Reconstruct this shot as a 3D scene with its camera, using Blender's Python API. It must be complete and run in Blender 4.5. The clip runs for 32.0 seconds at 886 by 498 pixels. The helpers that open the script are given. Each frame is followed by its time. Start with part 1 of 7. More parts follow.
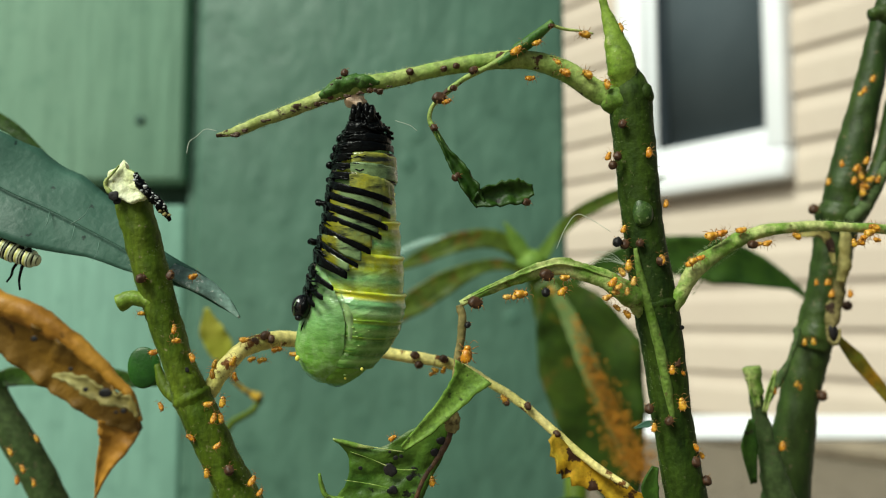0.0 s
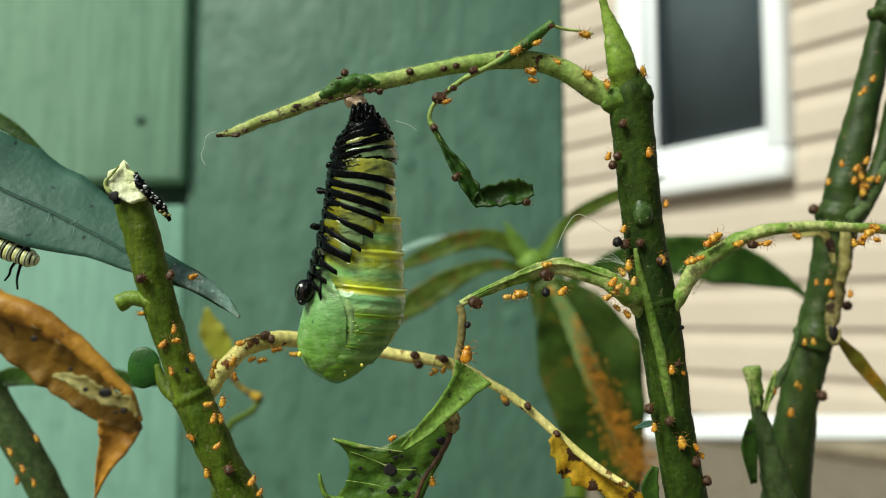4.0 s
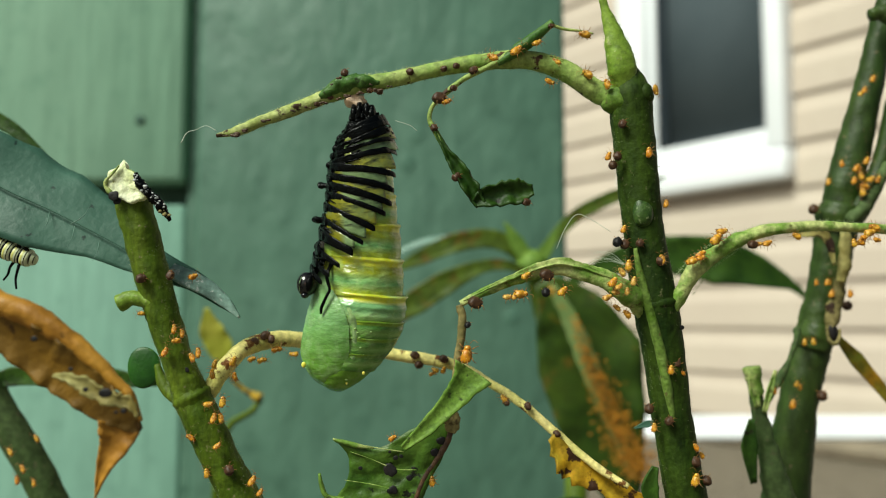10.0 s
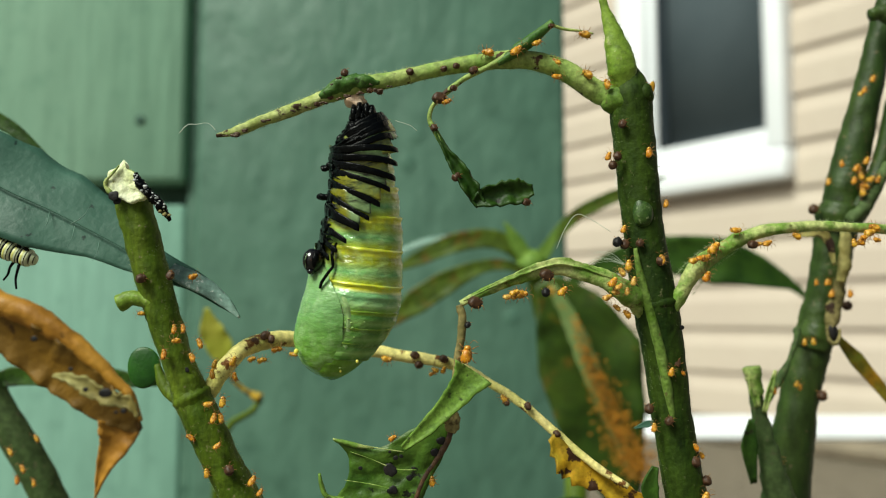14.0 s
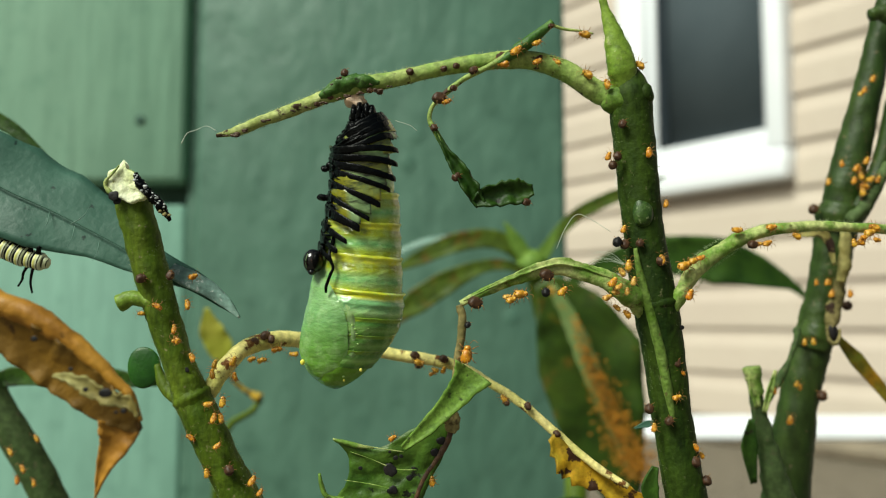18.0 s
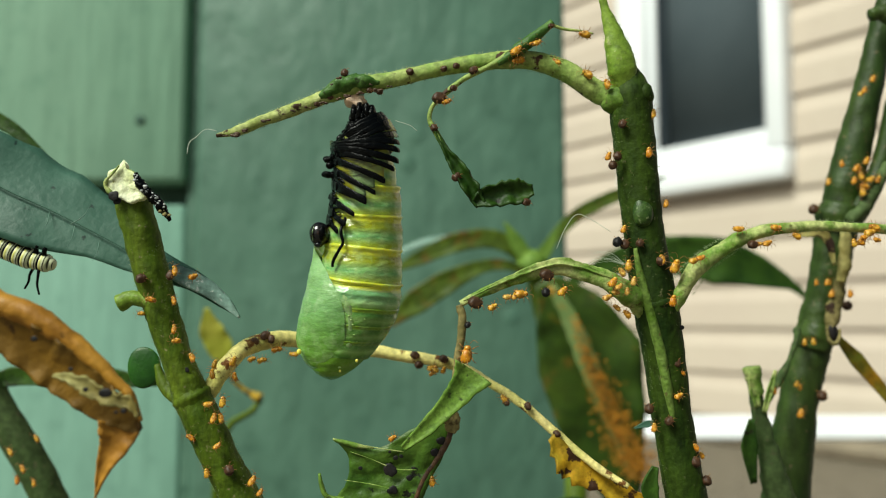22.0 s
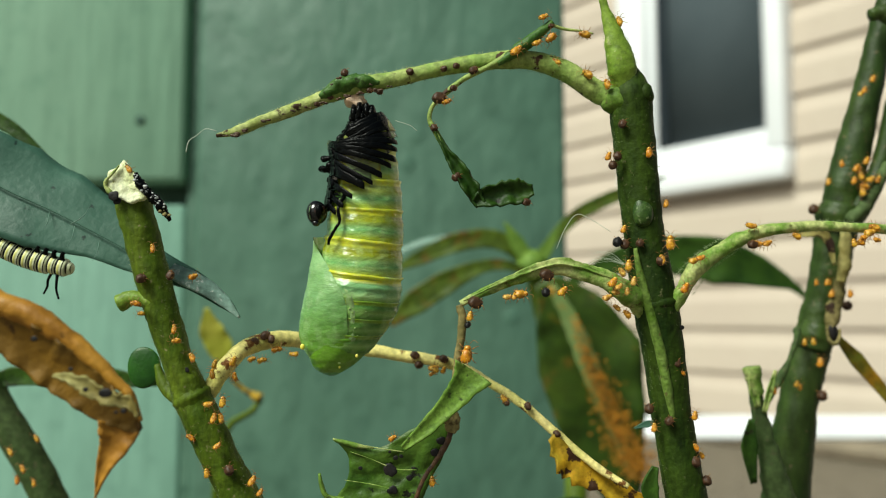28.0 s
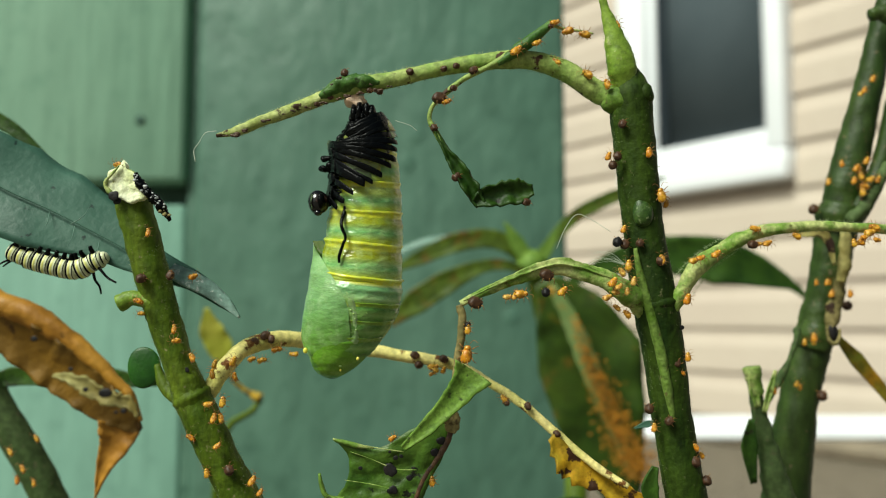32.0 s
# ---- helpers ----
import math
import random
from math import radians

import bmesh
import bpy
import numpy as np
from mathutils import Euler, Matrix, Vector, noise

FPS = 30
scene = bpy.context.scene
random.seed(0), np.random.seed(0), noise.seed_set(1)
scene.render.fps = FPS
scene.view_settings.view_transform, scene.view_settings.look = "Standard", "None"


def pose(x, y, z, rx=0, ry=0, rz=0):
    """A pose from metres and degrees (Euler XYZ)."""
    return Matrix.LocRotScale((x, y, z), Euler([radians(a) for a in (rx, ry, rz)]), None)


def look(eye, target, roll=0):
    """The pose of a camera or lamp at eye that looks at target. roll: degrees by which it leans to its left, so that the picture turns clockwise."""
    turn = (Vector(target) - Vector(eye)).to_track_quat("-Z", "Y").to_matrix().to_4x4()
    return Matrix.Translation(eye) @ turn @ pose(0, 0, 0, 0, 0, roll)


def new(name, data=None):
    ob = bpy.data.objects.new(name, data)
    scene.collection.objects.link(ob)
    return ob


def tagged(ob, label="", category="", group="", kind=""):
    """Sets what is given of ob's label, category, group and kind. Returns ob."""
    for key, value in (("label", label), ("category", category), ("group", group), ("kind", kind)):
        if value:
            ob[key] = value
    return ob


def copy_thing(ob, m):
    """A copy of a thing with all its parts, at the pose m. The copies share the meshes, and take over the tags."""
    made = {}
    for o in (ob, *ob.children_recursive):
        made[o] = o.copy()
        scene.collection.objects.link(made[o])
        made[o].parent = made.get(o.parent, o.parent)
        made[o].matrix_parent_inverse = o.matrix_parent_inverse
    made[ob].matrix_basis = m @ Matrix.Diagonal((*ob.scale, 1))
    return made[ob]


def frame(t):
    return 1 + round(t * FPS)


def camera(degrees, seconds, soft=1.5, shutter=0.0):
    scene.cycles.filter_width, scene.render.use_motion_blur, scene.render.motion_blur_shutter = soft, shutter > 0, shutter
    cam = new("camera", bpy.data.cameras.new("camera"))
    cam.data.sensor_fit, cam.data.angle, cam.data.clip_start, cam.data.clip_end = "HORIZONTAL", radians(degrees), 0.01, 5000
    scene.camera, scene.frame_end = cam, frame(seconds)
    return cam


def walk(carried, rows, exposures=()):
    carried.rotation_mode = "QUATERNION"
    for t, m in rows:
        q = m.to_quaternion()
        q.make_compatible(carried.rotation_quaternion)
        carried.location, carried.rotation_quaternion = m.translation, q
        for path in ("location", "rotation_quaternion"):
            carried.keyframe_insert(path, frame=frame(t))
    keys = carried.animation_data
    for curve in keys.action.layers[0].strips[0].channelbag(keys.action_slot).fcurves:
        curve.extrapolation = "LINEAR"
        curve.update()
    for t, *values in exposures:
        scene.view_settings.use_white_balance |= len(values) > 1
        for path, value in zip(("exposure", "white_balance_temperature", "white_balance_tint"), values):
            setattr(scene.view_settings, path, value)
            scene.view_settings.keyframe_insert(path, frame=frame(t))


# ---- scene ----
# ---------------------------------------------------------------- camera
cam = camera(55, 32.0, soft=1.15)
cam.data.dof.use_dof = True
cam.data.dof.focus_distance = 0.1045
cam.data.dof.aperture_fstop = 23.0
EYE = pose(0, 0, 0.42, 94.8957, 0, 0)
walk(cam, [(0, EYE), (32, EYE)], exposures=[(0, 0.28, 6700, -6), (32, 0.28, 6700, -6)])

# ---------------------------------------------------------------- sky and sun
world = bpy.data.worlds.new("sky")
scene.world = world
world.use_nodes = True
wn, wl = world.node_tree.nodes, world.node_tree.links
sky = wn.new("ShaderNodeTexSky")
sky.sky_type, sky.sun_disc = "NISHITA", False
sky.sun_elevation, sky.sun_rotation = radians(47), radians(225)
sky.air_density, sky.dust_density, sky.ozone_density = 1.0, 4.0, 1.0
wl.new(sky.outputs[0], wn["Background"].inputs[0])
wn["Background"].inputs[1].default_value = 0.054
sun_data = bpy.data.lights.new("sun", "SUN")
sun_data.energy, sun_data.angle, sun_data.color = 3.8, radians(24), (1.0, 0.985, 0.965)
sun = new("sun", sun_data)
sun.matrix_world = look((-1.1, -1.1, 2.1), (0, 0, 0.4))


# ---------------------------------------------------------------- materials
def node_material(name, rough=0.5, bump=0.0, bump_scale=800.0, coat=0.0, sss=0.0, spec=0.5, grain=None):
    m = bpy.data.materials.new(name)
    m.use_nodes = True
    n, l = m.node_tree.nodes, m.node_tree.links
    b = n["Principled BSDF"]
    b.inputs["Roughness"].default_value = rough
    b.inputs["Coat Weight"].default_value = coat
    b.inputs["Specular IOR Level"].default_value = spec
    if sss:
        b.inputs["Subsurface Weight"].default_value = sss
        b.inputs["Subsurface Radius"].default_value = (0.0004, 0.0006, 0.0002)
        b.inputs["Subsurface Scale"].default_value = 1.0
    tc = n.new("ShaderNodeTexCoord")
    if bump:
        t = n.new("ShaderNodeTexNoise")
        t.inputs["Scale"].default_value, t.inputs["Detail"].default_value = bump_scale, 6
        src = tc.outputs["Object"]
        if grain:
            mp = n.new("ShaderNodeMapping")
            mp.inputs["Scale"].default_value = grain
            l.new(src, mp.inputs["Vector"])
            src = mp.outputs[0]
        l.new(src, t.inputs["Vector"])
        bp = n.new("ShaderNodeBump")
        bp.inputs["Strength"].default_value, bp.inputs["Distance"].default_value = bump, 0.3 / bump_scale
        l.new(t.outputs["Fac"], bp.inputs["Height"])
        l.new(bp.outputs[0], b.inputs["Normal"])
    return m, n, l, b, tc


def ramp(n, stops):
    r = n.new("ShaderNodeValToRGB")
    e = r.color_ramp.elements
    while len(e) < len(stops):
        e.new(0.5)
    for el, (p, c) in zip(e, stops):
        el.position, el.color = p, (*c, 1)
    return r


def mix(n, l, fac, a, b, mode="MIX"):
    m = n.new("ShaderNodeMix")
    m.data_type, m.blend_type = "RGBA", mode
    for sock, v in ((m.inputs[0], fac), (m.inputs[6], a), (m.inputs[7], b)):
        if isinstance(v, (int, float)):
            sock.default_value = v
        elif isinstance(v, tuple):
            sock.default_value = (*v, 1)
        else:
            l.new(v, sock)
    return m.outputs[2]


def noise_fac(n, l, tc, scale, lo, hi, detail=5, space="Object", stretch=None, rough=0.6):
    t = n.new("ShaderNodeTexNoise")
    t.inputs["Scale"].default_value, t.inputs["Detail"].default_value = scale, detail
    t.inputs["Roughness"].default_value = rough
    src = tc.outputs[space]
    if stretch:
        mp = n.new("ShaderNodeMapping")
        mp.inputs["Scale"].default_value = stretch
        l.new(src, mp.inputs["Vector"])
        src = mp.outputs[0]
    l.new(src, t.inputs["Vector"])
    r = ramp(n, [(lo, (0, 0, 0)), (hi, (1, 1, 1))])
    l.new(t.outputs["Fac"], r.inputs[0])
    return r.outputs[0]


def mottled(name, a, b, c=None, scale=300.0, spot_scale=900.0, lo=0.35, hi=0.65, spot=(0.6, 0.68), rough=0.5, bump=0.3, bump_scale=1500.0, coat=0.0, sss=0.0, stretch=None, spec=0.5, grain=None, fine=0.0):
    """Two tones in broad patches, a third in small specks, and a fine grain over all."""
    m, n, l, bs, tc = node_material(name, rough, bump, bump_scale, coat, sss, spec, grain)
    col = mix(n, l, noise_fac(n, l, tc, scale, lo, hi, stretch=stretch), a, b)
    if c:
        col = mix(n, l, noise_fac(n, l, tc, spot_scale, spot[0], spot[1]), col, c)
    if fine:
        g = mix(n, l, noise_fac(n, l, tc, scale * 5.5, 0.3, 0.7, 4, stretch=stretch), (1 - fine,) * 3, (1 + fine * 0.55,) * 3)
        col = mix(n, l, 1.0, col, g, "MULTIPLY")
    l.new(col, bs.inputs["Base Color"])
    return m


M = {}
M["stem"] = mottled("stem_skin", (0.048, 0.088, 0.003), (0.1, 0.145, 0.009), (0.2, 0.19, 0.08), 260, 1300, rough=0.6, bump=0.7, stretch=(1, 1, 0.35), spot=(0.63, 0.7), spec=0.2, fine=0.45)
M["stem_dark"] = mottled("dark_stem_skin", (0.008, 0.022, 0.0012), (0.034, 0.062, 0.005), (0.13, 0.13, 0.06), 260, 1300, rough=0.65, bump=0.8, stretch=(1, 1, 0.35), spot=(0.64, 0.72), spec=0.15, fine=0.45)
M["bud"] = mottled("bud_skin", (0.014, 0.04, 0.004), (0.05, 0.095, 0.018), (0.2, 0.25, 0.11), 700, 1500, rough=0.4, bump=0.6, spec=0.3, fine=0.45)
M["stalk"] = mottled("leaf_stalk_skin", (0.15, 0.26, 0.04), (0.46, 0.5, 0.19), (0.1, 0.09, 0.025), 330, 700, lo=0.42, hi=0.6, rough=0.6, bump=0.9, spot=(0.62, 0.7), spec=0.2, fine=0.4)
M["leaf_frost"] = mottled("pale_speckled_leaf", (0.24, 0.36, 0.3), (0.16, 0.27, 0.22), (0.5, 0.55, 0.5), 200, 1300, rough=0.45, bump=0.6, spot=(0.58, 0.64), spec=0.35, fine=0.45)
M["stem_far"] = mottled("grey_green_stem", (0.045, 0.075, 0.022), (0.085, 0.125, 0.045), (0.1, 0.1, 0.05), 160, 900, rough=0.7, bump=0.5, spec=0.15, fine=0.45)
M["stem_right"] = mottled("blotched_dark_stem", (0.019, 0.042, 0.005), (0.046, 0.075, 0.013), (0.12, 0.1, 0.05), 120, 700, rough=0.5, bump=0.6, stretch=(1, 1, 0.35), spot=(0.62, 0.7), spec=0.3, fine=0.45)
M["stem_ridge"] = mottled("ridge_skin", (0.075, 0.145, 0.012), (0.17, 0.25, 0.055), (0.12, 0.11, 0.035), 300, 1000, rough=0.6, bump=0.9, spec=0.2, fine=0.45)
M["shoot"] = mottled("young_shoot", (0.13, 0.22, 0.02), (0.22, 0.32, 0.045), (0.3, 0.35, 0.12), 250, 1500, rough=0.5, bump=0.5, spec=0.25, fine=0.45)
M["twig"] = mottled("twig_skin", (0.2, 0.31, 0.06), (0.36, 0.43, 0.13), (0.05, 0.02, 0.006), 260, 420, rough=0.6, bump=0.7, spot=(0.6, 0.64), spec=0.25, fine=0.45)
M["dry_twig"] = mottled("dry_twig_skin", (0.84, 0.72, 0.28), (0.64, 0.6, 0.17), (0.14, 0.055, 0.012), 200, 420, rough=0.6, bump=0.9, spot=(0.585, 0.63), spec=0.25, fine=0.35)
M["twig_dry"] = mottled("withered_twig_skin", (0.46, 0.5, 0.2), (0.28, 0.34, 0.08), (0.04, 0.02, 0.008), 300, 320, rough=0.65, bump=0.9, spot=(0.58, 0.62), spec=0.2, fine=0.45)
M["tan_twig"] = mottled("tan_twig_skin", (0.27, 0.22, 0.09), (0.11, 0.1, 0.03), (0.03, 0.014, 0.007), 260, 500, rough=0.65, bump=0.7, spot=(0.56, 0.64), spec=0.2, fine=0.45)
M["leaf"] = mottled("green_leaf", (0.0135, 0.04125, 0.00225), (0.0375, 0.08625, 0.0075), (0.012, 0.012, 0.004), 160, 420, rough=0.5, bump=0.6, bump_scale=900, spot=(0.64, 0.68), spec=0.25, fine=0.45)
M["leaf_ragged"] = mottled("chewed_leaf", (0.03, 0.082, 0.005), (0.075, 0.14, 0.016), (0.008, 0.01, 0.004), 200, 520, rough=0.45, bump=0.7, bump_scale=900, spot=(0.61, 0.65), spec=0.3, fine=0.35)
M["leaf_mid"] = mottled("mid_green_leaf", (0.035, 0.1, 0.012), (0.09, 0.18, 0.035), (0.02, 0.03, 0.008), 350, 800, rough=0.5, bump=0.8, bump_scale=900, spot=(0.62, 0.68), spec=0.25, fine=0.4)
M["leaf_deep"] = mottled("deep_green_leaf", (0.006, 0.045, 0.002), (0.018, 0.09, 0.005), (0.04, 0.12, 0.012), 300, 700, rough=0.42, bump=0.4, spot=(0.62, 0.72), spec=0.4)
M["leaf_light"] = mottled("light_leaf_underside", (0.09, 0.18, 0.0192), (0.168, 0.276, 0.042), (0.04, 0.06, 0.012), 300, 900, rough=0.6, bump=0.8, bump_scale=1600, spec=0.25, fine=0.45)
M["leaf_back"] = mottled("far_leaf", (0.04, 0.068, 0.005), (0.085, 0.13, 0.012), (0.1, 0.065, 0.006), 70, 150, rough=0.5, bump=0.3, spot=(0.52, 0.64), spec=0.25, fine=0.45)
M["leaf_hang"] = mottled("olive_hanging_leaf", (0.02, 0.05, 0.004), (0.055, 0.09, 0.008), (0.12, 0.08, 0.008), 50, 160, rough=0.5, bump=0.4, spot=(0.6, 0.7), spec=0.3, fine=0.4)
M["far_aphids"] = mottled("far_orange_aphids", (0.46, 0.19, 0.01), (0.32, 0.15, 0.015), (0.22, 0.1, 0.012), 300, 700, rough=0.5, bump=0.0, spec=0.3)
M["leaf_rust"] = mottled("rusty_leaf", (0.34, 0.15, 0.008), (0.14, 0.15, 0.015), (0.42, 0.2, 0.02), 120, 300, rough=0.6, bump=0.4, spec=0.2, fine=0.45)
M["leaf_brown"] = mottled("dry_brown_leaf", (0.2, 0.105, 0.012), (0.095, 0.054, 0.01), (0.035, 0.014, 0.005), 110, 260, rough=0.55, bump=0.7, bump_scale=500, spot=(0.57, 0.66), spec=0.25, fine=0.2)
M["leaf_tan"] = mottled("tan_leaf_edge", (0.46, 0.23, 0.03), (0.26, 0.11, 0.012), (0.05, 0.025, 0.01), 130, 240, rough=0.5, bump=0.6, bump_scale=500, spot=(0.6, 0.68), spec=0.3, fine=0.2)
M["leaf_cream"] = mottled("cream_leaf_side", (0.36, 0.33, 0.12), (0.19, 0.15, 0.04), (0.03, 0.015, 0.01), 200, 260, rough=0.55, bump=0.6, spot=(0.6, 0.66), spec=0.25, fine=0.25)
M["leaf_yellow"] = mottled("yellow_leaf", (0.5, 0.27, 0.014), (0.34, 0.27, 0.02), (0.045, 0.018, 0.007), 160, 360, rough=0.55, bump=0.5, spot=(0.54, 0.58), spec=0.25, fine=0.45)
M["stem_pale"] = mottled("pale_midrib", (0.2, 0.28, 0.1), (0.11, 0.18, 0.05), (0.3, 0.16, 0.02), 120, 200, rough=0.6, bump=0.4, spec=0.2, spot=(0.55, 0.65))
M["pith"] = mottled("cut_pith", (0.86, 0.88, 0.62), (0.7, 0.76, 0.36), (0.35, 0.36, 0.1), 420, 900, rough=0.7, bump=0.9, bump_scale=900, spot=(0.62, 0.72), fine=0.2)
M["aphid_leg"] = mottled("aphid_leg", (0.22, 0.1, 0.025), (0.32, 0.15, 0.035), None, 900, rough=0.5, bump=0)
M["mummy"] = mottled("brown_aphid_shell", (0.026, 0.012, 0.006), (0.085, 0.038, 0.016), (0.2, 0.12, 0.06), 700, 1500, rough=0.5, bump=0.4, bump_scale=2500, spec=0.3)
M["scab"] = mottled("brown_scab", (0.035, 0.014, 0.006), (0.085, 0.04, 0.012), (0.015, 0.007, 0.004), 900, 1500, rough=0.6, bump=0.6, bump_scale=2000)
M["mummy_black"] = mottled("black_aphid_shell", (0.005, 0.005, 0.005), (0.012, 0.01, 0.01), None, 700, rough=0.5, bump=0.4, bump_scale=2500, spec=0.25)
M["skin_black"] = mottled("black_larval_skin", (0.0008, 0.001, 0.0012), (0.0025, 0.003, 0.003), None, 900, rough=0.22, bump=0.8, bump_scale=1100, spec=0.1)
M["head"] = mottled("black_head_capsule", (0.004, 0.004, 0.005), (0.05, 0.022, 0.012), None, 700, rough=0.1, bump=0.2, spec=0.5, lo=0.5, hi=0.7)
M["silk"] = mottled("silk_pad", (0.72, 0.46, 0.3), (0.8, 0.64, 0.48), (0.4, 0.2, 0.1), 800, 1500, rough=0.7, bump=0.8)
M["thread"] = mottled("silk_thread", (0.6, 0.65, 0.55), (0.5, 0.55, 0.45), None, 800, rough=0.5, bump=0)
M["hair"] = mottled("plant_hair", (0.2, 0.26, 0.1), (0.32, 0.38, 0.2), None, 800, rough=0.6, bump=0)
M["cat_white"] = mottled("striped_larva_white", (0.66, 0.68, 0.5), (0.55, 0.58, 0.34), None, 500, rough=0.4, bump=0.4)
M["cat_yellow"] = mottled("striped_larva_yellow", (0.6, 0.56, 0.06), (0.62, 0.62, 0.26), None, 500, rough=0.4, bump=0.4)
M["dry_flake"] = mottled("white_dry_flake", (0.62, 0.64, 0.62), (0.35, 0.36, 0.36), None, 900, rough=0.6, bump=0.3)
M["spot"] = mottled("gold_spot", (0.75, 0.7, 0.08), (0.8, 0.72, 0.15), None, 800, rough=0.3, bump=0)
# Lit and shaded greens: the boards' different facing is put into the paint.
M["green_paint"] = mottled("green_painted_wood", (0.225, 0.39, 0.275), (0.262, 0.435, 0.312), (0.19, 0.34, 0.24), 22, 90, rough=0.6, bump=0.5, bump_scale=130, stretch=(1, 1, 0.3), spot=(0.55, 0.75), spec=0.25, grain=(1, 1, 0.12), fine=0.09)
M["green_paint_shaded"] = mottled("shaded_green_painted_wood", (0.07, 0.146, 0.103), (0.093, 0.18, 0.13), (0.053, 0.117, 0.082), 16, 70, rough=0.5, bump=0.55, bump_scale=75, stretch=(1, 1, 0.4), spot=(0.55, 0.75), spec=0.3, grain=(1, 1, 0.55), fine=0.09)
# Bluer coat of the lower boards, with the light's fall-off mixed into it.
M["green_paint_low"] = mottled("dimmed_blue_green_wood", (0.188, 0.345, 0.268), (0.214, 0.382, 0.298), (0.162, 0.306, 0.236), 22, 90, rough=0.6, bump=0.5, bump_scale=130, stretch=(1, 1, 0.3), spot=(0.55, 0.75), spec=0.25, grain=(1, 1, 0.12), fine=0.09)
M["paint_lump"] = mottled("green_paint_on_lump", (0.064, 0.138, 0.098), (0.076, 0.155, 0.11), None, 120, rough=0.6, bump=0.4, bump_scale=130, spec=0.25)
M["nail"] = mottled("painted_nail", (0.05, 0.11, 0.08), (0.04, 0.08, 0.06), None, 100, rough=0.6, bump=0.2, spec=0.2)
M["siding"] = mottled("beige_vinyl_siding", (0.53, 0.445, 0.37), (0.56, 0.48, 0.395), (0.5, 0.42, 0.34), 3, 40, rough=0.5, bump=0.15, bump_scale=60, spec=0.3)
M["white"] = mottled("white_vinyl", (0.83, 0.85, 0.88), (0.79, 0.81, 0.84), None, 6, rough=0.4, bump=0.05, bump_scale=60, spec=0.3)
M["screen"] = mottled("dark_insect_screen", (0.06, 0.078, 0.088), (0.075, 0.094, 0.104), None, 3, rough=0.8, bump=0.05, spec=0.05)
M["screen_frame"] = mottled("dark_sash_shadow", (0.02, 0.028, 0.034), (0.03, 0.038, 0.045), None, 3, rough=0.8, bump=0.05, spec=0.05)
M["leaf_lime"] = mottled("lime_leaf", (0.225, 0.2475, 0.0225), (0.285, 0.27, 0.0375), (0.15, 0.12, 0.02), 60, 200, rough=0.55, bump=0.3, spec=0.2)
# Gravel made darker than it is, to throw less light up at the plants.
M["gravel"] = mottled("darkened_gravel", (0.1, 0.085, 0.06), (0.16, 0.135, 0.1), (0.22, 0.19, 0.15), 25, 90, rough=0.85, bump=0.8, bump_scale=60, spot=(0.5, 0.6), spec=0.2)
M["foundation"] = mottled("grey_concrete", (0.4, 0.335, 0.25), (0.29, 0.245, 0.185), None, 10, rough=0.8, bump=0.5, bump_scale=60, spec=0.2)


def aphid_skin(name, a, b):
    """Orange skin that differs a little from one aphid to the next."""
    m, n, l, bs, tc = node_material(name, 0.4, 0.3, 2500, 0.0, 0.25, 0.35)
    info = n.new("ShaderNodeObjectInfo")
    col = mix(n, l, info.outputs["Random"], a, b)
    col = mix(n, l, noise_fac(n, l, tc, 1600, 0.4, 0.66), col, (0.26, 0.095, 0.012))
    col = mix(n, l, noise_fac(n, l, tc, 2600, 0.58, 0.66), col, (0.85, 0.6, 0.15))
    l.new(col, bs.inputs["Base Color"])
    return m


M["leaf_vein"] = mottled("leaf_vein_skin", (0.09, 0.18, 0.13), (0.07, 0.145, 0.105), None, 400, rough=0.5, bump=0.2)
M["aphid"] = aphid_skin("orange_aphid", (0.56, 0.2, 0.006), (0.66, 0.38, 0.035))
M["aphid_pale"] = aphid_skin("pale_aphid", (0.56, 0.3, 0.045), (0.66, 0.43, 0.1))


def veined_leaf(name, a, b, vein, scale=700.0):
    """A waxy leaf with a net of fine veins and dark flecks."""
    m, n, l, bs, tc = node_material(name, 0.5, 0.35, 900, 0.0, 0.0, 0.3)
    col = mix(n, l, noise_fac(n, l, tc, 120, 0.35, 0.65), a, b)
    v = n.new("ShaderNodeTexVoronoi")
    v.feature = "DISTANCE_TO_EDGE"
    v.inputs["Scale"].default_value = scale
    l.new(tc.outputs["Object"], v.inputs["Vector"])
    r = ramp(n, [(0.0, (1, 1, 1)), (0.06, (0, 0, 0))])
    l.new(v.outputs["Distance"], r.inputs[0])
    half = mix(n, l, 0.75, r.outputs[0], (0, 0, 0))
    col = mix(n, l, half, col, vein)
    col = mix(n, l, noise_fac(n, l, tc, 620, 0.655, 0.68), col, (0.012, 0.03, 0.022))
    l.new(col, bs.inputs["Base Color"])
    return m


